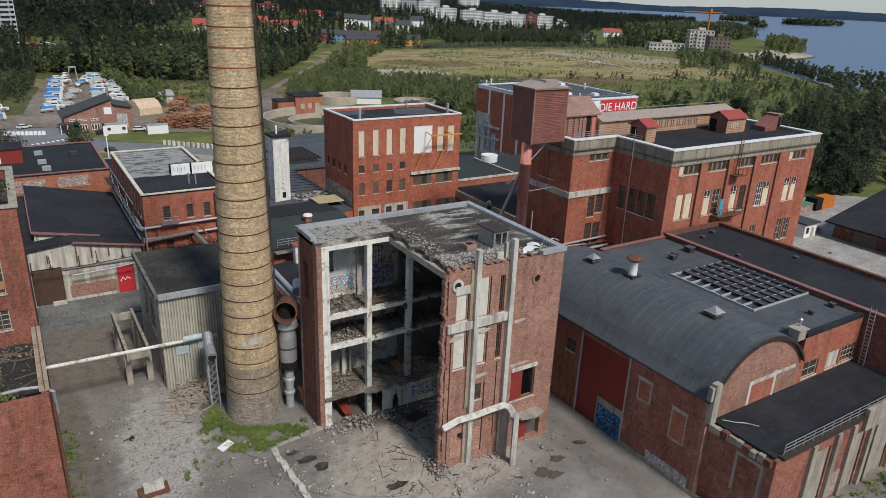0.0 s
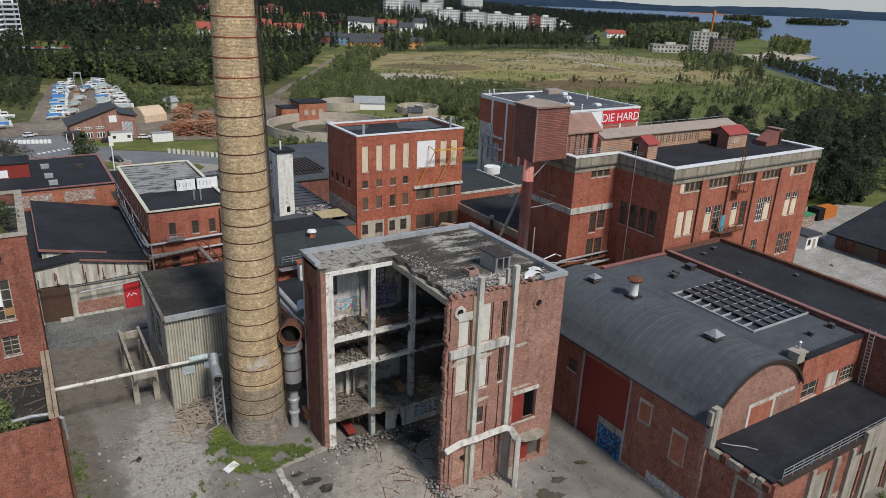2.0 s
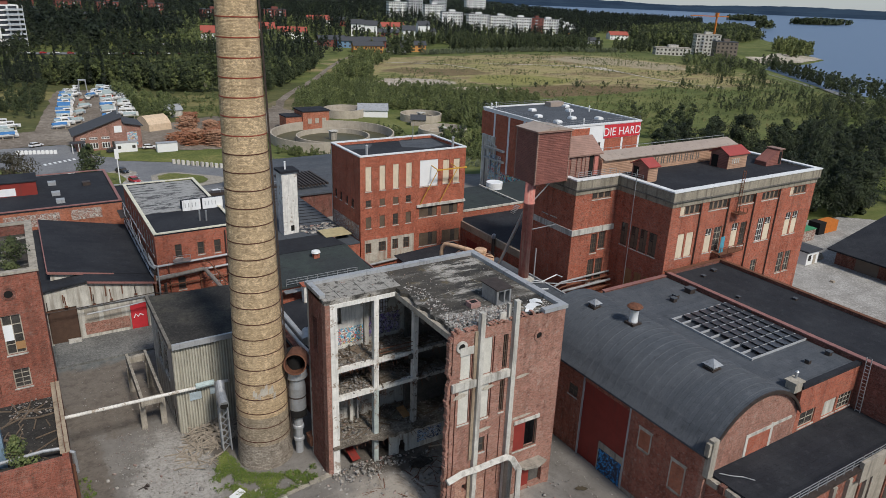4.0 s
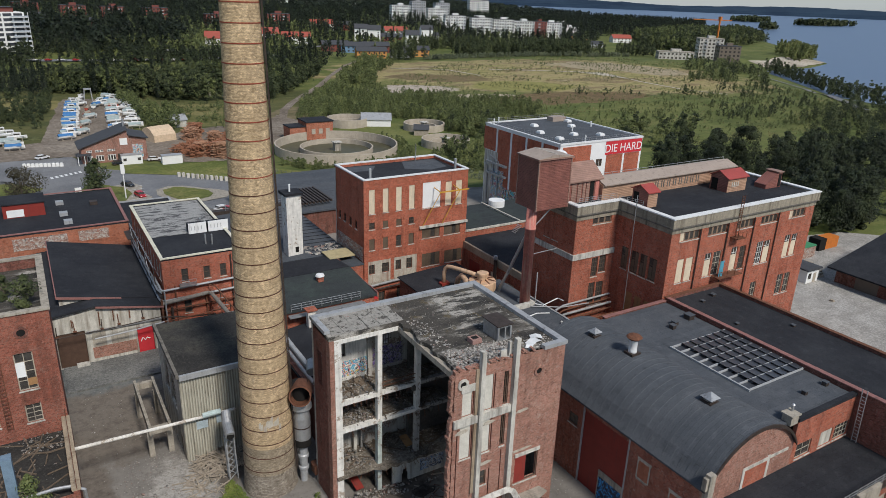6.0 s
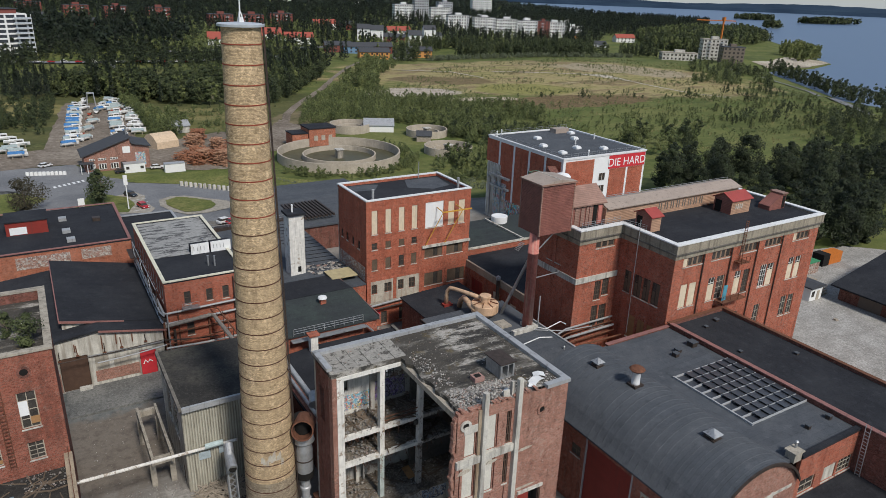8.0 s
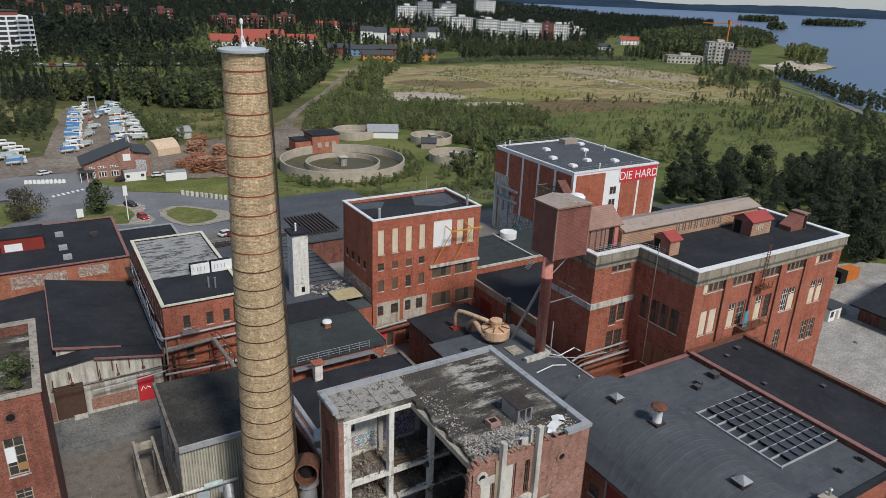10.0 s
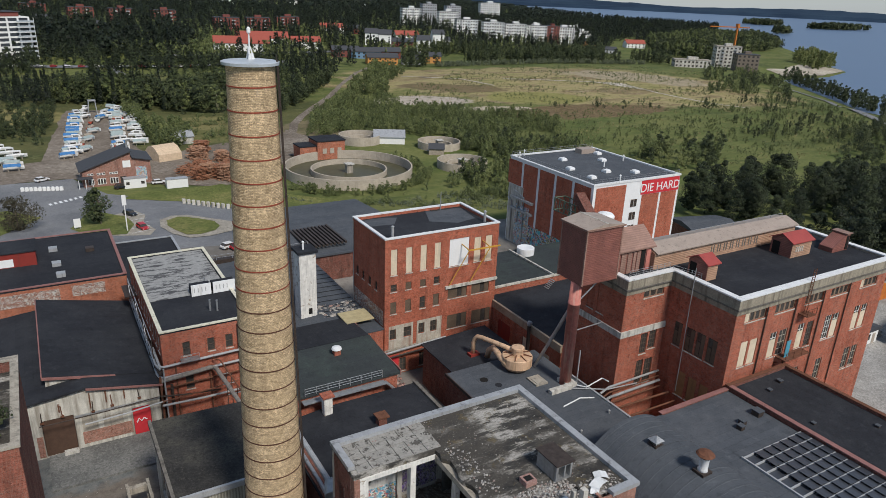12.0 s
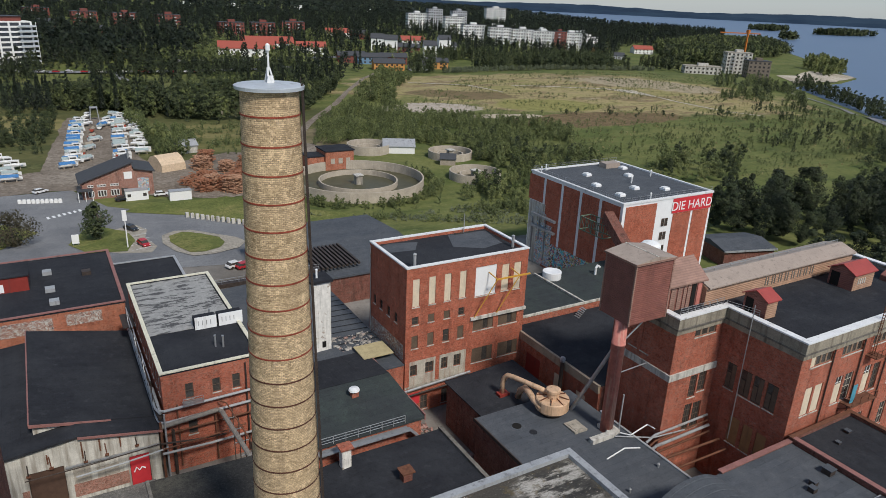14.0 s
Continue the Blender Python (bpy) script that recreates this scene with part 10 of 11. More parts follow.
part("roof", prism([(-6.2, 3.9), (6.2, 3.9), (6.2, 4.15), (0, 5.2), (-6.2, 4.15)], "x", -7.4, 7.4), FELT_GREY, low_shed)
part("fascia", boxes((-7.5, -6.35, 3.75, 7.5, -6.205, 4.2)), COPING, low_shed)
for c in low_shed.children:
    c.matrix_parent_inverse = Matrix()
low_shed.matrix_basis = pose(152.7, 126.8, 0, 0, 0, -15.9)
# clearing with street and parked cars below the hill
drape("meadow", [(-60, 450), (20, 446), (110, 452), (150, 480), (170, 505), (120, 520), (20, 520), (-60, 510)], GRASS, "grassy clearing below the hillside houses", 0.4, 14, 6, category="grass")
drape("road", [(-60, 548), (20, 540), (100, 545), (170, 560), (230, 585), (226, 592), (166, 568), (98, 553), (20, 548), (-60, 556)], ASPHALT, "hillside street with parked cars", 0.8, 10, category="road")
drape("road", [(100, 590), (160, 600), (240, 622), (300, 640), (298, 648), (236, 630), (158, 610), (98, 598)], ASPHALT, "street before the school", 0.8, 10, category="road")
drape("road", [(28, 455), (52, 470), (58, 500), (50, 545), (56, 545), (63, 500), (57, 468), (30, 451)], ASPHALT, "curved path across the clearing", 0.7, 8, category="road")
for k in range(18):
    copy_thing(rg.choice([c_red, c_dark, c_white, c_white]), turned(-20 + 8 * k + rg.uniform(-2, 2), 543 + max(0, 8 * k - 120) * 0.3 + rg.uniform(-1, 1), rg.uniform(-20, 20), 0.9))

# ---- woods, bushes and trees ----
def inside(poly, x, y):
    r = np.zeros(x.shape, bool)
    for (ax, ay), (bx, by) in zip(poly, poly[1:] + poly[:1]):
        if ay != by:
            r ^= ((ay > y) != (by > y)) & (x < ax + (y - ay) / (by - ay) * (bx - ax))
    return r


def scatter(poly, n, rg, clump=0.0, keep=0.0):
    """n points inside poly; clump > 0 leaves gaps where a slow noise is low."""
    px_, py_ = np.array([p[0] for p in poly]), np.array([p[1] for p in poly])
    out = []
    while len(out) < n:
        x, y = rg.uniform(px_.min(), px_.max(), 4000), rg.uniform(py_.min(), py_.max(), 4000)
        ok = inside(poly, x, y)
        for a, b in zip(x[ok], y[ok]):
            if clump and noise.noise((a / clump, b / clump, 2.0)) < keep:
                continue
            out.append((a, b))
            if len(out) >= n:
                break
        else:
            if not ok.any():
                break
    return np.array(out)


def crowns(pts, h0, h1, tufts, rg, conifer=0.0, wide=0.3, size=1.0, droop=0.0, low=0.12):
    """Tufts of leaves, one triangle each: a cloud of them makes a crown with an uneven outline. Returns vertices and faces."""
    n = len(pts)
    z0 = land(pts[:, 0], pts[:, 1])
    h = rg.uniform(h0, h1, n)
    con = rg.uniform(0, 1, n) < conifer
    T = n * tufts
    idx = np.repeat(np.arange(n), tufts)
    u = rg.uniform(0, 1, T)
    a = rg.uniform(0, 2 * np.pi, T)
    hh = h[idx]
    wv = wide * rg.uniform(0.75, 1.25, n)[idx]
    K = 9
    ck = rg.integers(0, K, T)
    cu = np.clip((np.arange(K)[None] + rg.uniform(0, 1, (n, K))) / K, 0.02, 0.98)
    ca = rg.uniform(0, 2 * np.pi, (n, K))
    outline = np.sin(np.pi * (0.1 + 0.86 * cu)) ** 0.6
    cr = outline * rg.uniform(0.15, 0.75, (n, K))
    cs = outline * rg.uniform(0.42, 0.78, (n, K))
    ball = rg.normal(0, 1, (T, 3))
    ball /= np.linalg.norm(ball, axis=1, keepdims=True)
    ball[:, 2] += 0.25
    reach = cs[idx, ck] * wv * hh * rg.uniform(0.3, 1.0, T) ** 0.4
    rc = cr[idx, ck] * wv * hh
    leafc = np.stack([pts[idx, 0] + rc * np.cos(ca[idx, ck]) + ball[:, 0] * reach, pts[idx, 1] + rc * np.sin(ca[idx, ck]) + ball[:, 1] * reach,
                      z0[idx] + np.maximum(low * 0.5 * hh, (low + (1 - low) * 0.92 * cu[idx, ck]) * hh + ball[:, 2] * reach * 0.8)], 1)
    rad = ((1 - u) * 0.9 + 0.06) * wv * 0.62 * hh * np.sqrt(rg.uniform(0.35, 1.0, T))
    cone = np.stack([pts[idx, 0] + rad * np.cos(a), pts[idx, 1] + rad * np.sin(a), z0[idx] + (low + (1 - low) * u) * hh], 1)
    isc = con[idx][:, None]
    c = np.where(isc, cone, leafc)
    s = size * hh * rg.uniform(0.6, 1.3, T) * np.where(con[idx], 0.75, 1.0)
    nrm = np.where(isc, np.stack([np.cos(a) * 0.8, np.sin(a) * 0.8, 0.25 + (2 * u - 1) * 0.9], 1), ball) + rg.normal(0, 0.4, (T, 3))
    nrm /= np.linalg.norm(nrm, axis=1, keepdims=True)
    t1 = np.cross(nrm, rg.normal(0, 1, (T, 3)))
    t1 /= np.linalg.norm(t1, axis=1, keepdims=True) + 1e-9
    t2 = np.cross(nrm, t1)
    v = np.stack([c + t1 * s[:, None], c - 0.5 * t1 * s[:, None] + 0.87 * t2 * s[:, None], c - 0.5 * t1 * s[:, None] - 0.87 * t2 * s[:, None]], 1).reshape(-1, 3)
    return v, np.arange(3 * T).reshape(-1, 3)


def to_mesh(name, v, f, mat):
    me = bpy.data.meshes.new(name)
    me.vertices.add(len(v))
    me.vertices.foreach_set("co", v.astype(np.float32).ravel())
    me.loops.add(f.size)
    me.loops.foreach_set("vertex_index", f.astype(np.int32).ravel())
    me.polygons.add(len(f))
    me.polygons.foreach_set("loop_start", np.arange(0, f.size, 3, dtype=np.int32))
    me.update(calc_edges=True)
    me.materials.append(mat)
    return me


def woods(name, label, pts, h0, h1, tufts, seed, mat, category="woods", **kw):
    rg = np.random.default_rng(seed)
    v, f = crowns(pts, h0, h1, tufts, rg, **kw)
    return tagged(new(name, to_mesh(name, v, f, mat)), label, category, kind="stuff")


R = np.random.default_rng(5)
def off_basins(pts):
    ok = np.ones(len(pts), bool)
    for bx, by, r in ((98, 236, 26), (141, 229, 12), (123, 283, 11), (150, 262, 11), (135, 279, 9)):
        ok &= np.hypot(pts[:, 0] - bx, pts[:, 1] - by) > r
    return pts[ok]


# the wood behind the boatyard and left of it
A1 = [(-120, 415), (2, 411), (20, 411), (48, 404), (50, 386), (70, 374), (92, 362), (110, 372), (150, 420), (176, 462), (200, 500), (188, 505), (150, 470), (110, 440), (60, 436), (20, 440), (-120, 430)]


def glades(pts, keep=0.45):
    """Thins the wood where open ground shows between the trees."""
    q = (pts[:, 0] - 6) / (pts[:, 1] - 24)
    cut = ((q > 0.012) & (q < 0.066)) | ((q > 0.122) & (q < 0.184))
    return pts[~cut | (R.uniform(0, 1, len(pts)) < keep)]


woods("wood", "dense mixed wood behind the boatyard", glades(scatter(A1, 700, R, 40, -0.32), 0.75), 9, 17, 460, 21, LEAF_DARK, conifer=0.2, wide=0.21, size=0.034)
woods("wood", "lighter birches along the wood behind the boatyard", glades(scatter(A1, 200, R, 40, -0.3), 0.6), 9, 15, 420, 121, LEAF, wide=0.2, size=0.033)
woods("wood", "dark spruce wood behind the boatyard", glades(scatter(A1, 230, R, 60, -0.2), 0.3), 11, 19, 400, 22, NEEDLE, conifer=0.8, wide=0.22, size=0.032)
bm = bmesh.new()
for k in range(40):
    x = R.uniform(40, 104)
    y = (410 if x < 48 else 410 - (x - 48) * 0.8) + R.uniform(0, 8)
    z, h = land1(x, y), R.uniform(4, 8)
    beam(bm, (x, y, z - 0.2), (x + R.uniform(-0.3, 0.3), y, z + h), R.uniform(0.16, 0.3), n=5)
tagged(part("trunks", bm, BIRCH_BARK), "pale birch and pine trunks along the wood's edge", "trunks", kind="stuff")
A2 = [(44, 300), (52, 296), (60, 312), (60, 330), (48, 345), (47, 400), (42, 380)]
woods("thicket", "dense green thicket beside the boats", scatter(A2, 130, R), 4, 8, 380, 23, LEAF, wide=0.27, size=0.04)
A3 = [(-60, 322), (-10, 325), (4, 326), (9, 345), (14, 395), (10, 402), (7, 360), (-4, 347), (-30, 345), (-60, 350)]
woods("thicket", "bushes along the boatyard's edge", scatter(A3, 130, R), 3, 7, 320, 24, LEAF_DARK, wide=0.27, size=0.042)
woods("bushes", "low scrub on the open ground behind the timber piles", scatter([(58, 318), (66, 306), (84, 306), (92, 355), (72, 366), (60, 362)], 130, R, 8, 0.0), 0.8, 2.6, 90, 26, LEAF, wide=0.5, size=0.09, low=0.0)
# bushes round the basins, towards the meadow
B1 = [(112, 205), (150, 196), (190, 206), (204, 238), (196, 276), (170, 300), (150, 300), (158, 240), (130, 214)]
woods("bushes", "young birches and willows round the basins", off_basins(scatter(B1, 620, R, 14, -0.2)), 2.5, 7.0, 240, 31, LEAF, wide=0.25, size=0.045)
woods("bushes", "darker alders round the basins", off_basins(scatter(B1, 90, R, 14, -0.06)), 3, 8, 300, 131, LEAF_DARK, wide=0.26, size=0.045)
B2 = [(104, 300), (150, 292), (190, 268), (215, 262), (240, 292), (226, 322), (206, 338), (180, 356), (140, 346), (118, 330)]
woods("bushes", "dense young birch growth before the meadow", off_basins(scatter(B2, 1300, R, 20, -0.16)), 2, 6.5, 210, 32, LEAF, wide=0.26, size=0.045)
B3 = [(200, 215), (236, 222), (300, 205), (350, 190), (440, 250), (452, 300), (400, 316), (345, 290), (300, 262), (240, 262)]
woods("bushes", "scattered scrub on the green field", scatter(B3, 150, R, 20, 0.2), 1.5, 5.5, 240, 33, LEAF, wide=0.27, size=0.048)
woods("bushes", "dark young pines and birches on the green field", scatter([(300, 215), (350, 190), (440, 250), (452, 300), (400, 316), (350, 296), (322, 262)], 110, R, 18, 0.08), 2.5, 7, 320, 133, LEAF_DARK, conifer=0.15, wide=0.24, size=0.042)
RB = R.uniform(-2.7, 0.6, 150)
woods("bushes", "bushes at the foot of the round basin", np.stack([98 + np.cos(RB) * R.uniform(24.2, 30, 150), 236 + np.sin(RB) * R.uniform(24.2, 30, 150)], 1), 1.2, 3.6, 260, 134, LEAF, wide=0.36, size=0.055, low=0.02)
B8 = [(112, 300), (122, 345), (160, 400), (186, 400), (184, 362), (150, 345), (124, 318)]
woods("bushes", "scrub between the track and the meadow", scatter(B8, 260, R, 14, -0.12), 1.5, 5.5, 190, 243, LEAF, wide=0.28, size=0.05, low=0.02)
G2 = [(100, 206), (124, 202), (150, 196), (178, 188), (172, 172), (140, 176), (116, 190)]
woods("bushes", "tall young birches along the works fence", off_basins(scatter(G2, 110, R, 9, -0.1)), 2.0, 5.0, 260, 244, LEAF, wide=0.28, size=0.046, low=0.02)
G1 = [(62, 226), (72, 206), (84, 200), (130, 200), (160, 190), (170, 170), (128, 168), (108, 182), (82, 196)]
woods("bushes", "rank grass and low scrub along the works fence", scatter(G1, 420, R, 9, -0.05), 0.5, 2.4, 60, 231, LEAF, wide=0.5, size=0.1, low=0.0)
woods("tussocks", "pale tall grass along the works fence", scatter(G1, 700, R, 7, -0.1), 0.4, 1.1, 16, 232, WILLOW, "tussocks", wide=0.8, size=0.25, low=0.0)
B4 = [(60, 290), (88, 296), (104, 330), (94, 330), (84, 316), (62, 318)]
woods("bushes", "bushes along the track", scatter(B4, 60, R), 1, 3.5, 140, 34, LEAF, wide=0.36, size=0.07)
B5 = [(190, 395), (214, 440), (262, 505), (250, 545), (226, 500), (186, 440), (172, 405)]
woods("bushes", "bushes between track and meadow", scatter(B5, 220, R, 20, -0.2), 4, 9, 170, 35, LEAF, wide=0.26, size=0.06)
B6 = [(240, 318), (330, 305), (350, 325), (330, 345), (250, 340)]
woods("bushes", "small pines and bushes at the meadow's foot", scatter(B6, 26, R, 12, 0.1), 1.5, 3.6, 180, 36, LEAF_DARK, wide=0.36, size=0.07)
B7 = [(400, 330), (452, 305), (520, 350), (560, 410), (560, 440), (500, 420), (450, 372)]
woods("bushes", "bushes towards the shore", scatter(B7, 170, R, 24, -0.05), 3, 9, 200, 37, LEAF, wide=0.26, size=0.055)
woods("bushes", "dark trees among the bushes towards the shore", scatter(B7, 60, R, 24, -0.05), 5, 11, 220, 137, LEAF_DARK, conifer=0.3, wide=0.25, size=0.05)
T5 = [(206, 196), (226, 186), (246, 190), (262, 206), (236, 222), (214, 214)]
woods("wood", "loose clump of birches at the edge of the green field", scatter(T5, 22, R), 6, 11, 900, 138, LEAF, wide=0.24, size=0.026)
woods("wood", "darker trees in the clump on the green field", scatter(T5, 14, R), 6, 12, 900, 139, LEAF_DARK, wide=0.24, size=0.026)
woods("bushes", "many small saplings on the green field", scatter([(215, 215), (300, 200), (350, 190), (440, 250), (460, 310), (400, 330), (330, 300), (260, 280), (225, 262)], 520, R, 16, -0.05), 0.8, 2.8, 110, 238, LEAF, wide=0.34, size=0.08, low=0.0)
TUSS = [(150, 205), (205, 190), (350, 185), (450, 250), (470, 300), (520, 400), (500, 470), (380, 500), (270, 480), (190, 380), (214, 338), (245, 300), (215, 262)]
woods("tussocks", "tussocks and seedlings all over the green field", scatter(TUSS, 4200, R, 24, 0.0), 0.4, 1.5, 18, 38, LEAF, "tussocks", wide=0.6, size=0.2, low=0.0)
woods("tussocks", "dry tussocks over the meadow", scatter(TUSS, 2400, R, 22, -0.05), 0.3, 1.0, 12, 39, leafy("straw_coloured_grass", (0.15, 0.14, 0.05), (0.22, 0.19, 0.08), (0.3, 0.25, 0.12)), "tussocks", wide=0.9, size=0.25, low=0.0)
woods("bushes", "bushes on the clearing below the hill", glades(scatter([(-40, 445), (110, 445), (180, 500), (190, 560), (100, 580), (-40, 550)], 300, R, 34, 0.0), 0.3), 3, 9, 200, 40, LEAF_DARK, conifer=0.3, wide=0.26, size=0.05)
LFT = [(-70, 300), (4, 322), (14, 400), (50, 402), (58, 320), (86, 300), (108, 345), (150, 408), (190, 470), (210, 560), (100, 585), (-70, 560)]
woods("bushes", "low scrub and saplings over the open ground by the boatyard", scatter(LFT, 600, R, 14, 0.0), 0.8, 3.0, 70, 140, LEAF_DARK, wide=0.38, size=0.09, low=0.0)
woods("tussocks", "straw-coloured tussocks by the boatyard", scatter(LFT, 900, R, 12, -0.1), 0.4, 1.2, 14, 141, LEAF, "tussocks", wide=0.9, size=0.25, low=0.0)
woods("wood", "dark trees along the foot of the hillside", scatter([(-70, 512), (30, 522), (120, 524), (185, 512), (200, 560), (190, 585), (60, 590), (-70, 575)], 460, R, 40, -0.25), 6, 13, 150, 240, LEAF_DEEP, conifer=0.3, wide=0.26, size=0.055)
W1 = [(98, 358), (110, 352), (150, 410), (180, 460), (168, 472), (130, 424)]
woods("wood", "dense broadleaf trees beside the track", scatter(W1, 170, R), 6, 13, 300, 245, LEAF_DARK, conifer=0.15, wide=0.25, size=0.04)
woods("bushes", "willow scrub beside the track", scatter([(128, 342), (148, 370), (182, 432), (204, 446), (196, 398), (166, 352)], 200, R, 14, -0.1), 2, 6, 200, 246, LEAF, wide=0.28, size=0.05, low=0.02)
woods("bushes", "alder bushes round the boat rows", scatter([(-40, 330), (6, 318), (8, 352), (14, 398), (-4, 404), (-10, 362), (-40, 356)], 90, R, 14, -0.1), 3, 8, 320, 247, LEAF_DARK, wide=0.27, size=0.042)
# the belt beyond the meadow
C1 = [(262, 512), (330, 540), (420, 530), (500, 512), (540, 490), (570, 520), (560, 600), (480, 640), (360, 640), (290, 570)]
woods("wood", "belt of trees beyond the meadow", scatter(C1, 620, R, 50, -0.1), 9, 16, 220, 41, LEAF_DARK, conifer=0.4, wide=0.21, size=0.048)
C2 = [(300, 520), (420, 524), (520, 500), (520, 510), (420, 534), (300, 532)]
woods("bushes", "low birch edge of the meadow", scatter(C2, 420, R), 2.5, 5.5, 100, 42, WILLOW, wide=0.28, size=0.075)
C3 = [(640, 505), (700, 560), (900, 640), (1020, 700), (1160, 850), (1000, 860), (760, 740), (640, 600)]
woods("wood", "dark wood on the headland", scatter(C3, 1000, R, 60, -0.3), 12, 20, 120, 43, LEAF_DARK, conifer=0.4, wide=0.23, size=0.065)
woods("wood", "lighter birches on the headland", scatter(C3, 560, R, 50, -0.1), 13, 20, 130, 143, LEAF, wide=0.22, size=0.065)
# the row along the shore road, the spit
row = []
for (ax, ay), (bx, by), n in (((430, 205), (520, 296), 44), ((520, 296), (600, 392), 52), ((600, 392), (640, 436), 40), ((400, 150), (430, 205), 30)):
    t = R.uniform(0, 1, n)
    row.append(np.stack([ax + (bx - ax) * t + R.normal(8, 5, n), ay + (by - ay) * t + R.normal(0, 5, n)], 1))
woods("tree_row", "row of leafy trees along the shore road", np.concatenate(row), 9, 15, 420, 51, LEAF_DARK, wide=0.2, size=0.034)
S1 = [(720, 462), (790, 480), (860, 525), (905, 570), (850, 560), (760, 512)]
woods("wood", "birches and pines on the sandy spit", scatter(S1, 150, R), 10, 19, 220, 52, LEAF_SUN, conifer=0.2, wide=0.2, size=0.055)
drape("bare_soil", [(650, 445), (715, 444), (795, 470), (800, 480), (740, 490), (690, 470), (660, 470)], SAND, "pale sandy spit", 0.6, 10, 3, category="soil")
# the hills
D1 = [(-300, 470), (-20, 560), (20, 575), (120, 590), (200, 580), (250, 530), (300, 620), (420, 660), (600, 640), (720, 760), (1100, 900), (1460, 1180), (1480, 1400), (1000, 1300), (500, 1150), (-300, 1100)]
build = [(168, 634), (196, 668), (232, 652), (184, 748), (218, 756), (257, 778), (62, 858), (268, 598), (266, 560), (252, 606), (312, 680), (324, 674), (474, 758), (505, 746), (533, 738), (557, 728), (462, 880), (502, 850), (598, 724), (492, 885), (520, 868), (690, 1030),
         (578, 722), (-4, 548), (-16, 524), (668, 772), (720, 830), (640, 830), (290, 556), (340, 668), (395, 690), (372, 720), (100, 850), (140, 835), (592, 448), (612, 486), (560, 484)]


def clear(pts, front=32, side=18):
    """Leaves open ground on the near side of the buildings."""
    ok = np.ones(len(pts), bool)
    for bx, by in build:
        u = np.array([bx, by]) / np.hypot(bx, by)
        d = pts - np.array([bx, by])
        along, across = d @ u, d @ np.array([u[1], -u[0]])
        ok &= ~((along < 14) & (along > -front) & (np.abs(across) < side))
    return pts[ok]


woods("hill_wood", "mixed wood over the far hills", clear(scatter(D1, 1900, R, 70, -0.42)), 10, 16, 90, 61, LEAF_DARK, conifer=0.4, wide=0.23, size=0.07)
# mostly near-black spruce, to bring the cloud shadow onto these hills
woods("hill_wood", "spruce wood over the far hills, cloud shade put into its colour", clear(scatter(D1, 8600, R, 90, -0.42)), 12, 18, 80, 62, NEEDLE, conifer=0.85, wide=0.24, size=0.07)
woods("hill_wood", "lighter birches among the houses", clear(scatter([(60, 570), (240, 560), (420, 650), (640, 700), (620, 760), (380, 760), (120, 760)], 900, R, 50, -0.1), 26, 18), 7, 13, 90, 63, LEAF, wide=0.25, size=0.075)
woods("hill_wood", "spruce wood above the hillside street, cloud shade put into its colour", clear(scatter([(-60, 562), (20, 580), (110, 594), (132, 625), (120, 700), (-60, 700)], 520, R, 60, -0.4), 30, 20), 12, 19, 80, 67, NEEDLE, conifer=0.6, wide=0.27, size=0.085)
D2 = [(-600, 1050), (500, 1150), (1000, 1300), (1440, 1360), (1520, 1640), (1680, 2050), (2000, 2850), (2300, 3600), (400, 3000), (-600, 2200)]
woods("far_wood", "distant forest to the horizon", scatter(D2, 9000, R, 160, -0.4), 10, 16, 16, 64, NEEDLE, conifer=0.5, wide=0.42, size=0.24)
isl = np.concatenate([np.stack([cx + (R.normal(0, 0.42, n) * a) * math.cos(r) - (R.normal(0, 0.4, n) * b) * math.sin(r), cy + (R.normal(0, 0.42, n) * a) * math.sin(r) + (R.normal(0, 0.4, n) * b) * math.cos(r)], 1)
                      for (cx, cy, a, b, r), n in zip(ISLES, (380, 240, 70))])
isl = isl[land(isl[:, 0], isl[:, 1]) > -10.2]
woods("island_wood", "wooded islands in the lake", isl, 13, 20, 26, 65, LEAF_DARK, conifer=0.4, wide=0.34, size=0.2)
# blue of the distance haze is put into the far forest's colour
FAR = Nodes("haze_blue_far_forest", 0.95, 0.0, 0.05)
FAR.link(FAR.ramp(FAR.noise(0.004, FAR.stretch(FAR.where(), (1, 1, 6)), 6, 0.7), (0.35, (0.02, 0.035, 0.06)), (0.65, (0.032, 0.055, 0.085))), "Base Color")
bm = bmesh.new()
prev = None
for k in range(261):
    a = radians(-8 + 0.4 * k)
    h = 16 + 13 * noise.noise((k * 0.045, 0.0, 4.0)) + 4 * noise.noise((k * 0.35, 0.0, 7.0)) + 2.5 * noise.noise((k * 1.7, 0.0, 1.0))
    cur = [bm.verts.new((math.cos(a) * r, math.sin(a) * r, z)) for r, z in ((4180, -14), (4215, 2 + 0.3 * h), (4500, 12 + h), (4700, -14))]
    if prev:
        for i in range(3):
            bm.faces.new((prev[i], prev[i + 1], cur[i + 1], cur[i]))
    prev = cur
tagged(part("backdrop", bm, FAR.mat), "forested hills on the far shore, haze blue put into their colour", "hills", kind="structure")
# tall dark trees beyond the powerhouse
T1 = [(160, 140), (172, 126), (200, 108), (240, 100), (262, 112), (240, 134), (205, 150), (180, 156)]
woods("tall_wood", "tall dark broadleaf trees behind the power house", scatter(T1, 130, R, 30, -0.5), 8, 17, 2400, 71, LEAF_DEEP, wide=0.25, size=0.0145)
T3 = [(200, 80), (250, 95), (330, 125), (410, 190), (400, 222), (330, 190), (270, 165), (215, 118)]
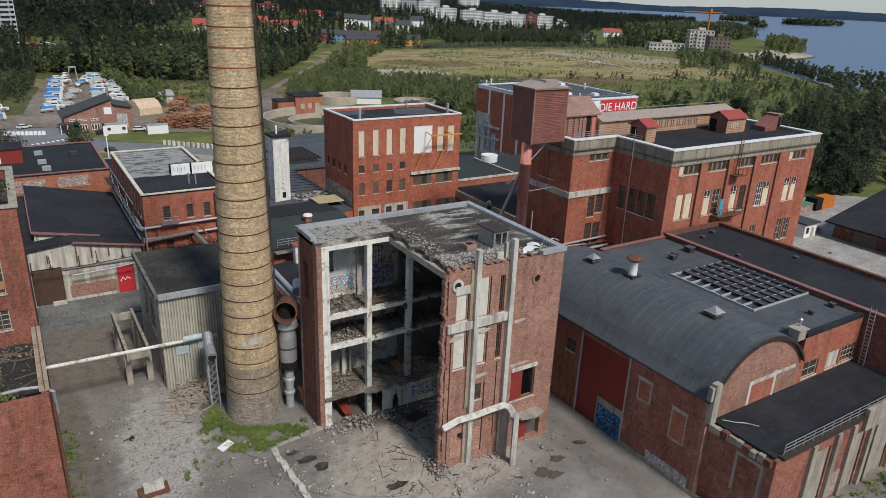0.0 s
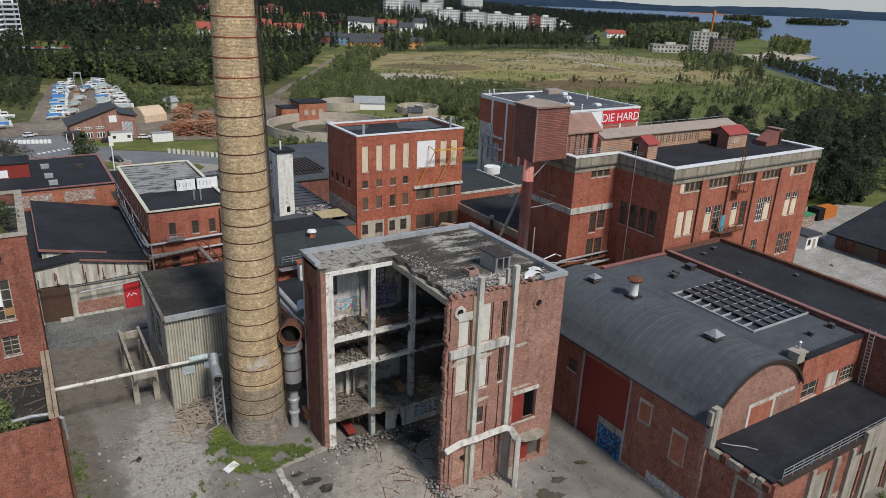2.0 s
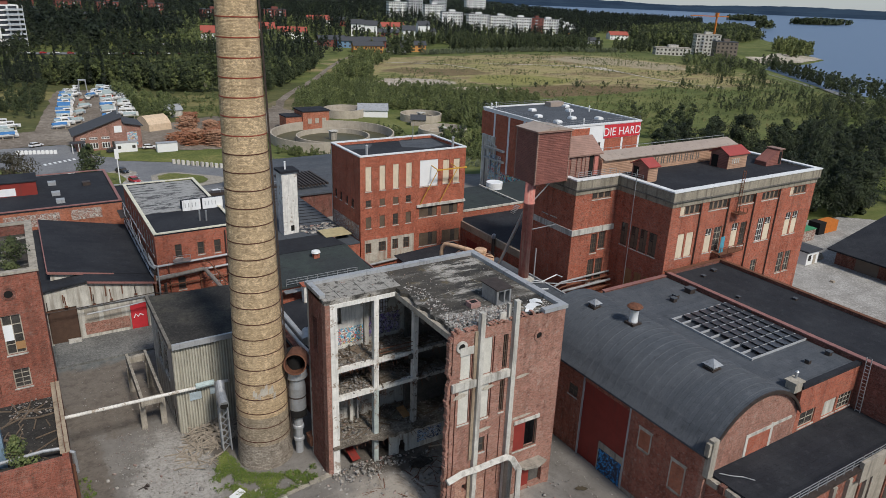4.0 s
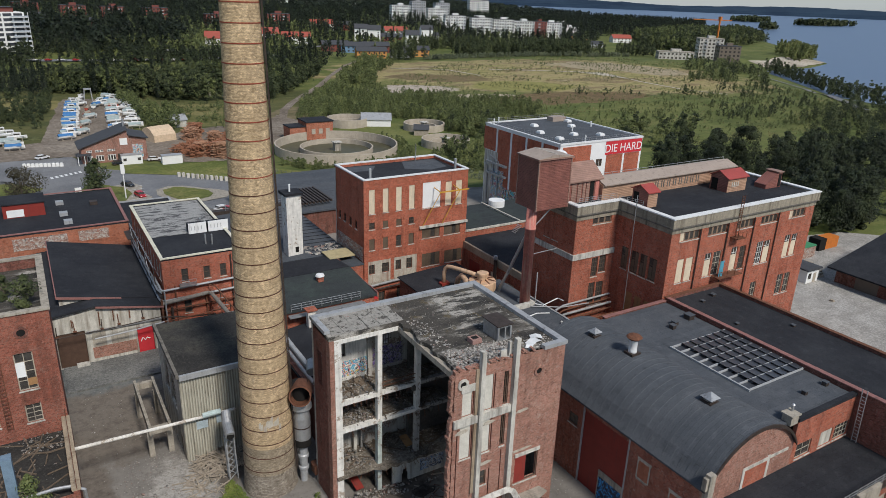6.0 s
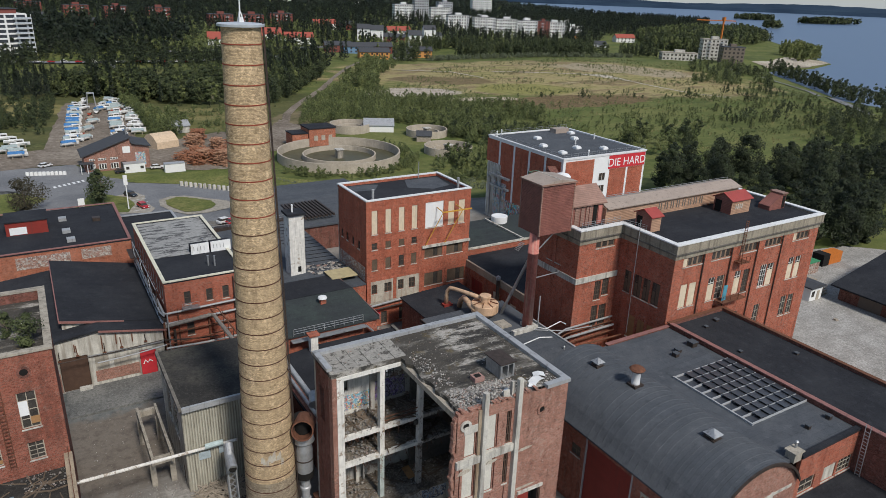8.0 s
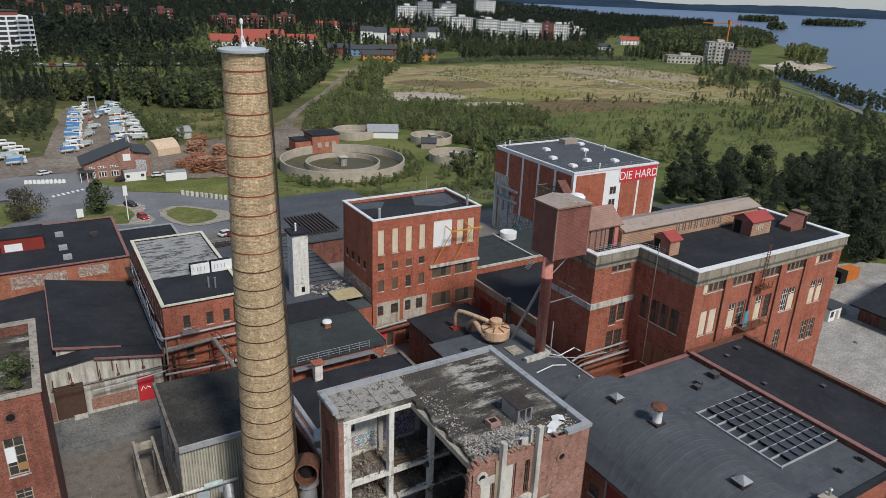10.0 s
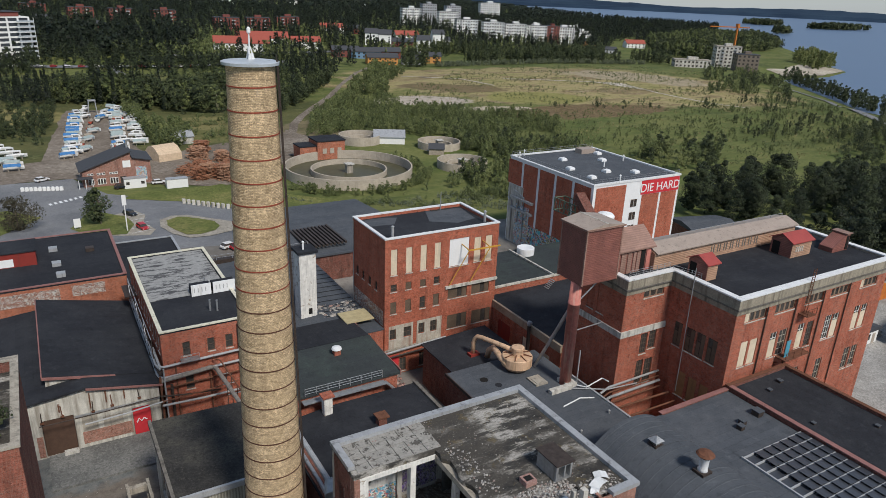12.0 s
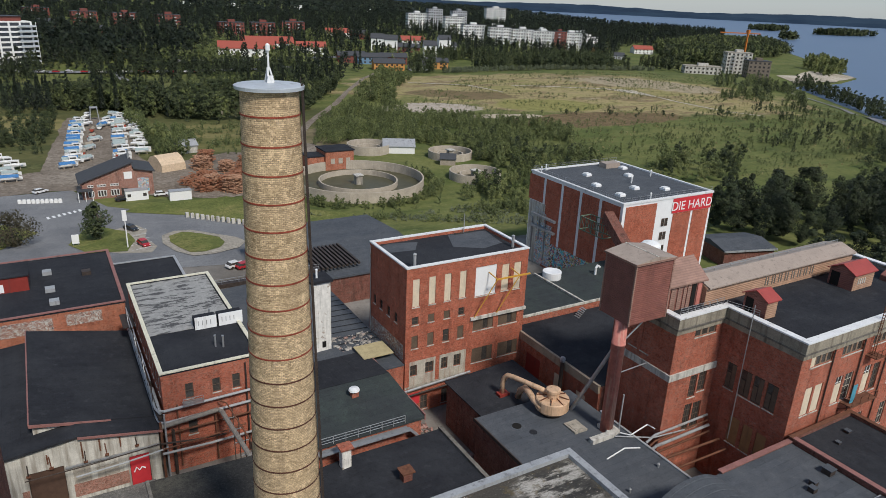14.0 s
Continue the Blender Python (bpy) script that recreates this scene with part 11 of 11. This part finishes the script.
woods("tall_wood", "mixed broadleaf trees towards the lake", scatter(T3, 120, R, 30, -0.15), 6, 13, 1200, 72, LEAF_DARK, wide=0.27, size=0.022)
woods("tall_wood", "lighter birches towards the lake", scatter(T3, 60, R, 26, 0.0), 4, 10, 900, 172, LEAF, wide=0.26, size=0.025)
T4 = [(140, 92), (152, 88), (166, 88), (190, 80), (215, 84), (190, 102), (150, 108), (140, 104)]
woods("tall_wood", "tall dark trees behind the gravel lot", scatter(T4, 42, R), 9, 16, 3000, 74, LEAF_DEEP, wide=0.27, size=0.0155, low=0.02)
T2 = [(137, 98), (146, 92), (154, 98), (148, 106)]
woods("willows", "grey-green willows beside the lot", scatter(T2, 12, R), 9, 13, 3600, 73, WILLOW, wide=0.3, size=0.0155)


def tree(name, label, x, y, h, mat, tufts=1800, wide=0.36, seed=1, size=0.028, base=None, low=0.2):
    """A single tree: tapered trunk, limbs, crown of many leaf tufts."""
    z = land1(x, y) if base is None else base
    o = thing(name, (x, y, z), label, "tree")
    rg = random.Random(seed)
    bm = tube([(x, y, z - 0.2), (x + 0.1, y, z + h * 0.3), (x, y + 0.1, z + h * 0.7)], h * 0.018, 7)
    part("trunk", bm, BARK, o)
    for k in range(7):
        a, t = rg.uniform(0, 6.28), rg.uniform(0.25, 0.6)
        part("limb", beam(bmesh.new(), (x, y, z + h * t), (x + math.cos(a) * h * 0.24, y + math.sin(a) * h * 0.24, z + h * (t + 0.2)), h * 0.016, n=5), BARK, o)
    v, f = crowns(np.array([[x, y]]), h, h * 1.001, tufts, np.random.default_rng(seed), wide=wide, size=size, low=low)
    v[:, 2] += z - land1(x, y)
    c = new("crown", to_mesh("crown", v, f, mat))
    c.parent, c.matrix_parent_inverse = o, world_of(o).inverted()
    return o


tree("maple_tree", "dense round dark green tree on the verge", 15.4, 208.7, 10.5, LEAF_DARK, 2600, 0.52, 3, 0.03, low=0.08)
tree("plum_tree", "broad dark reddish tree at the street corner", -3.5, 212.5, 8.0, leafy("dark_reddish_leaves", (0.035, 0.03, 0.02), (0.055, 0.05, 0.025), (0.07, 0.06, 0.03)), 2200, 0.62, 4, 0.033, low=0.05)
tree("small_tree", "small dark tree behind the low block", 4.5, 171, 5.5, LEAF_DARK, 1200, 0.5, 6, 0.04, low=0.08)
tree("sapling", "young birch growing on the mill house roof", -2.6, 73.4, 3.6, LEAF_DARK, 1300, 0.42, 8, 0.035, 23.0, 0.05)
tree("sapling", "young birch growing on the mill house roof", -4.4, 76.0, 3.0, LEAF_DARK, 900, 0.42, 9, 0.04, 23.0, 0.05)
tree("sapling", "young birch growing from the annex roof", -4.2, 58.4, 3.6, LEAF, 900, 0.42, 10, 0.04, 10.8, 0.05)


# weeds at the chimney's foot and along the yard
def weeds(name, label, pts, h0, h1, tufts, seed, **kw):
    return woods(name, label, pts, h0, h1, tufts, seed, WEED, "weeds", **kw)


foot = [(11.8, 63.5), (14.0, 67.5), (16.0, 61.8), (19.0, 60.4), (22.0, 60.4), (21.5, 58.2), (16.5, 56.6), (13.5, 58.6)]
pf = scatter(foot, 1100, R, 2.0, -0.15)
pf = pf[np.hypot(pf[:, 0] - CX, pf[:, 1] - CY) > 3.3]
weeds("weeds", "green weeds round the chimney's foot", pf, 0.12, 0.55, 30, 81, wide=0.8, size=0.16, low=0.0)
edge_pts = np.concatenate([scatter([(11.5, 64), (14, 60), (13, 56), (9, 54), (8.5, 57)], 40, R), scatter([(-0.5, 56), (0.6, 56), (0.8, 70), (-0.5, 70)], 60, R), scatter([(54, 22.5), (76, 22.5), (76, 25.4), (54, 25.4)], 220, R, 2.0, -0.1)])
weeds("weeds", "scattered weeds in the yard", edge_pts, 0.15, 0.5, 18, 82, wide=0.8, size=0.25, low=0.0)
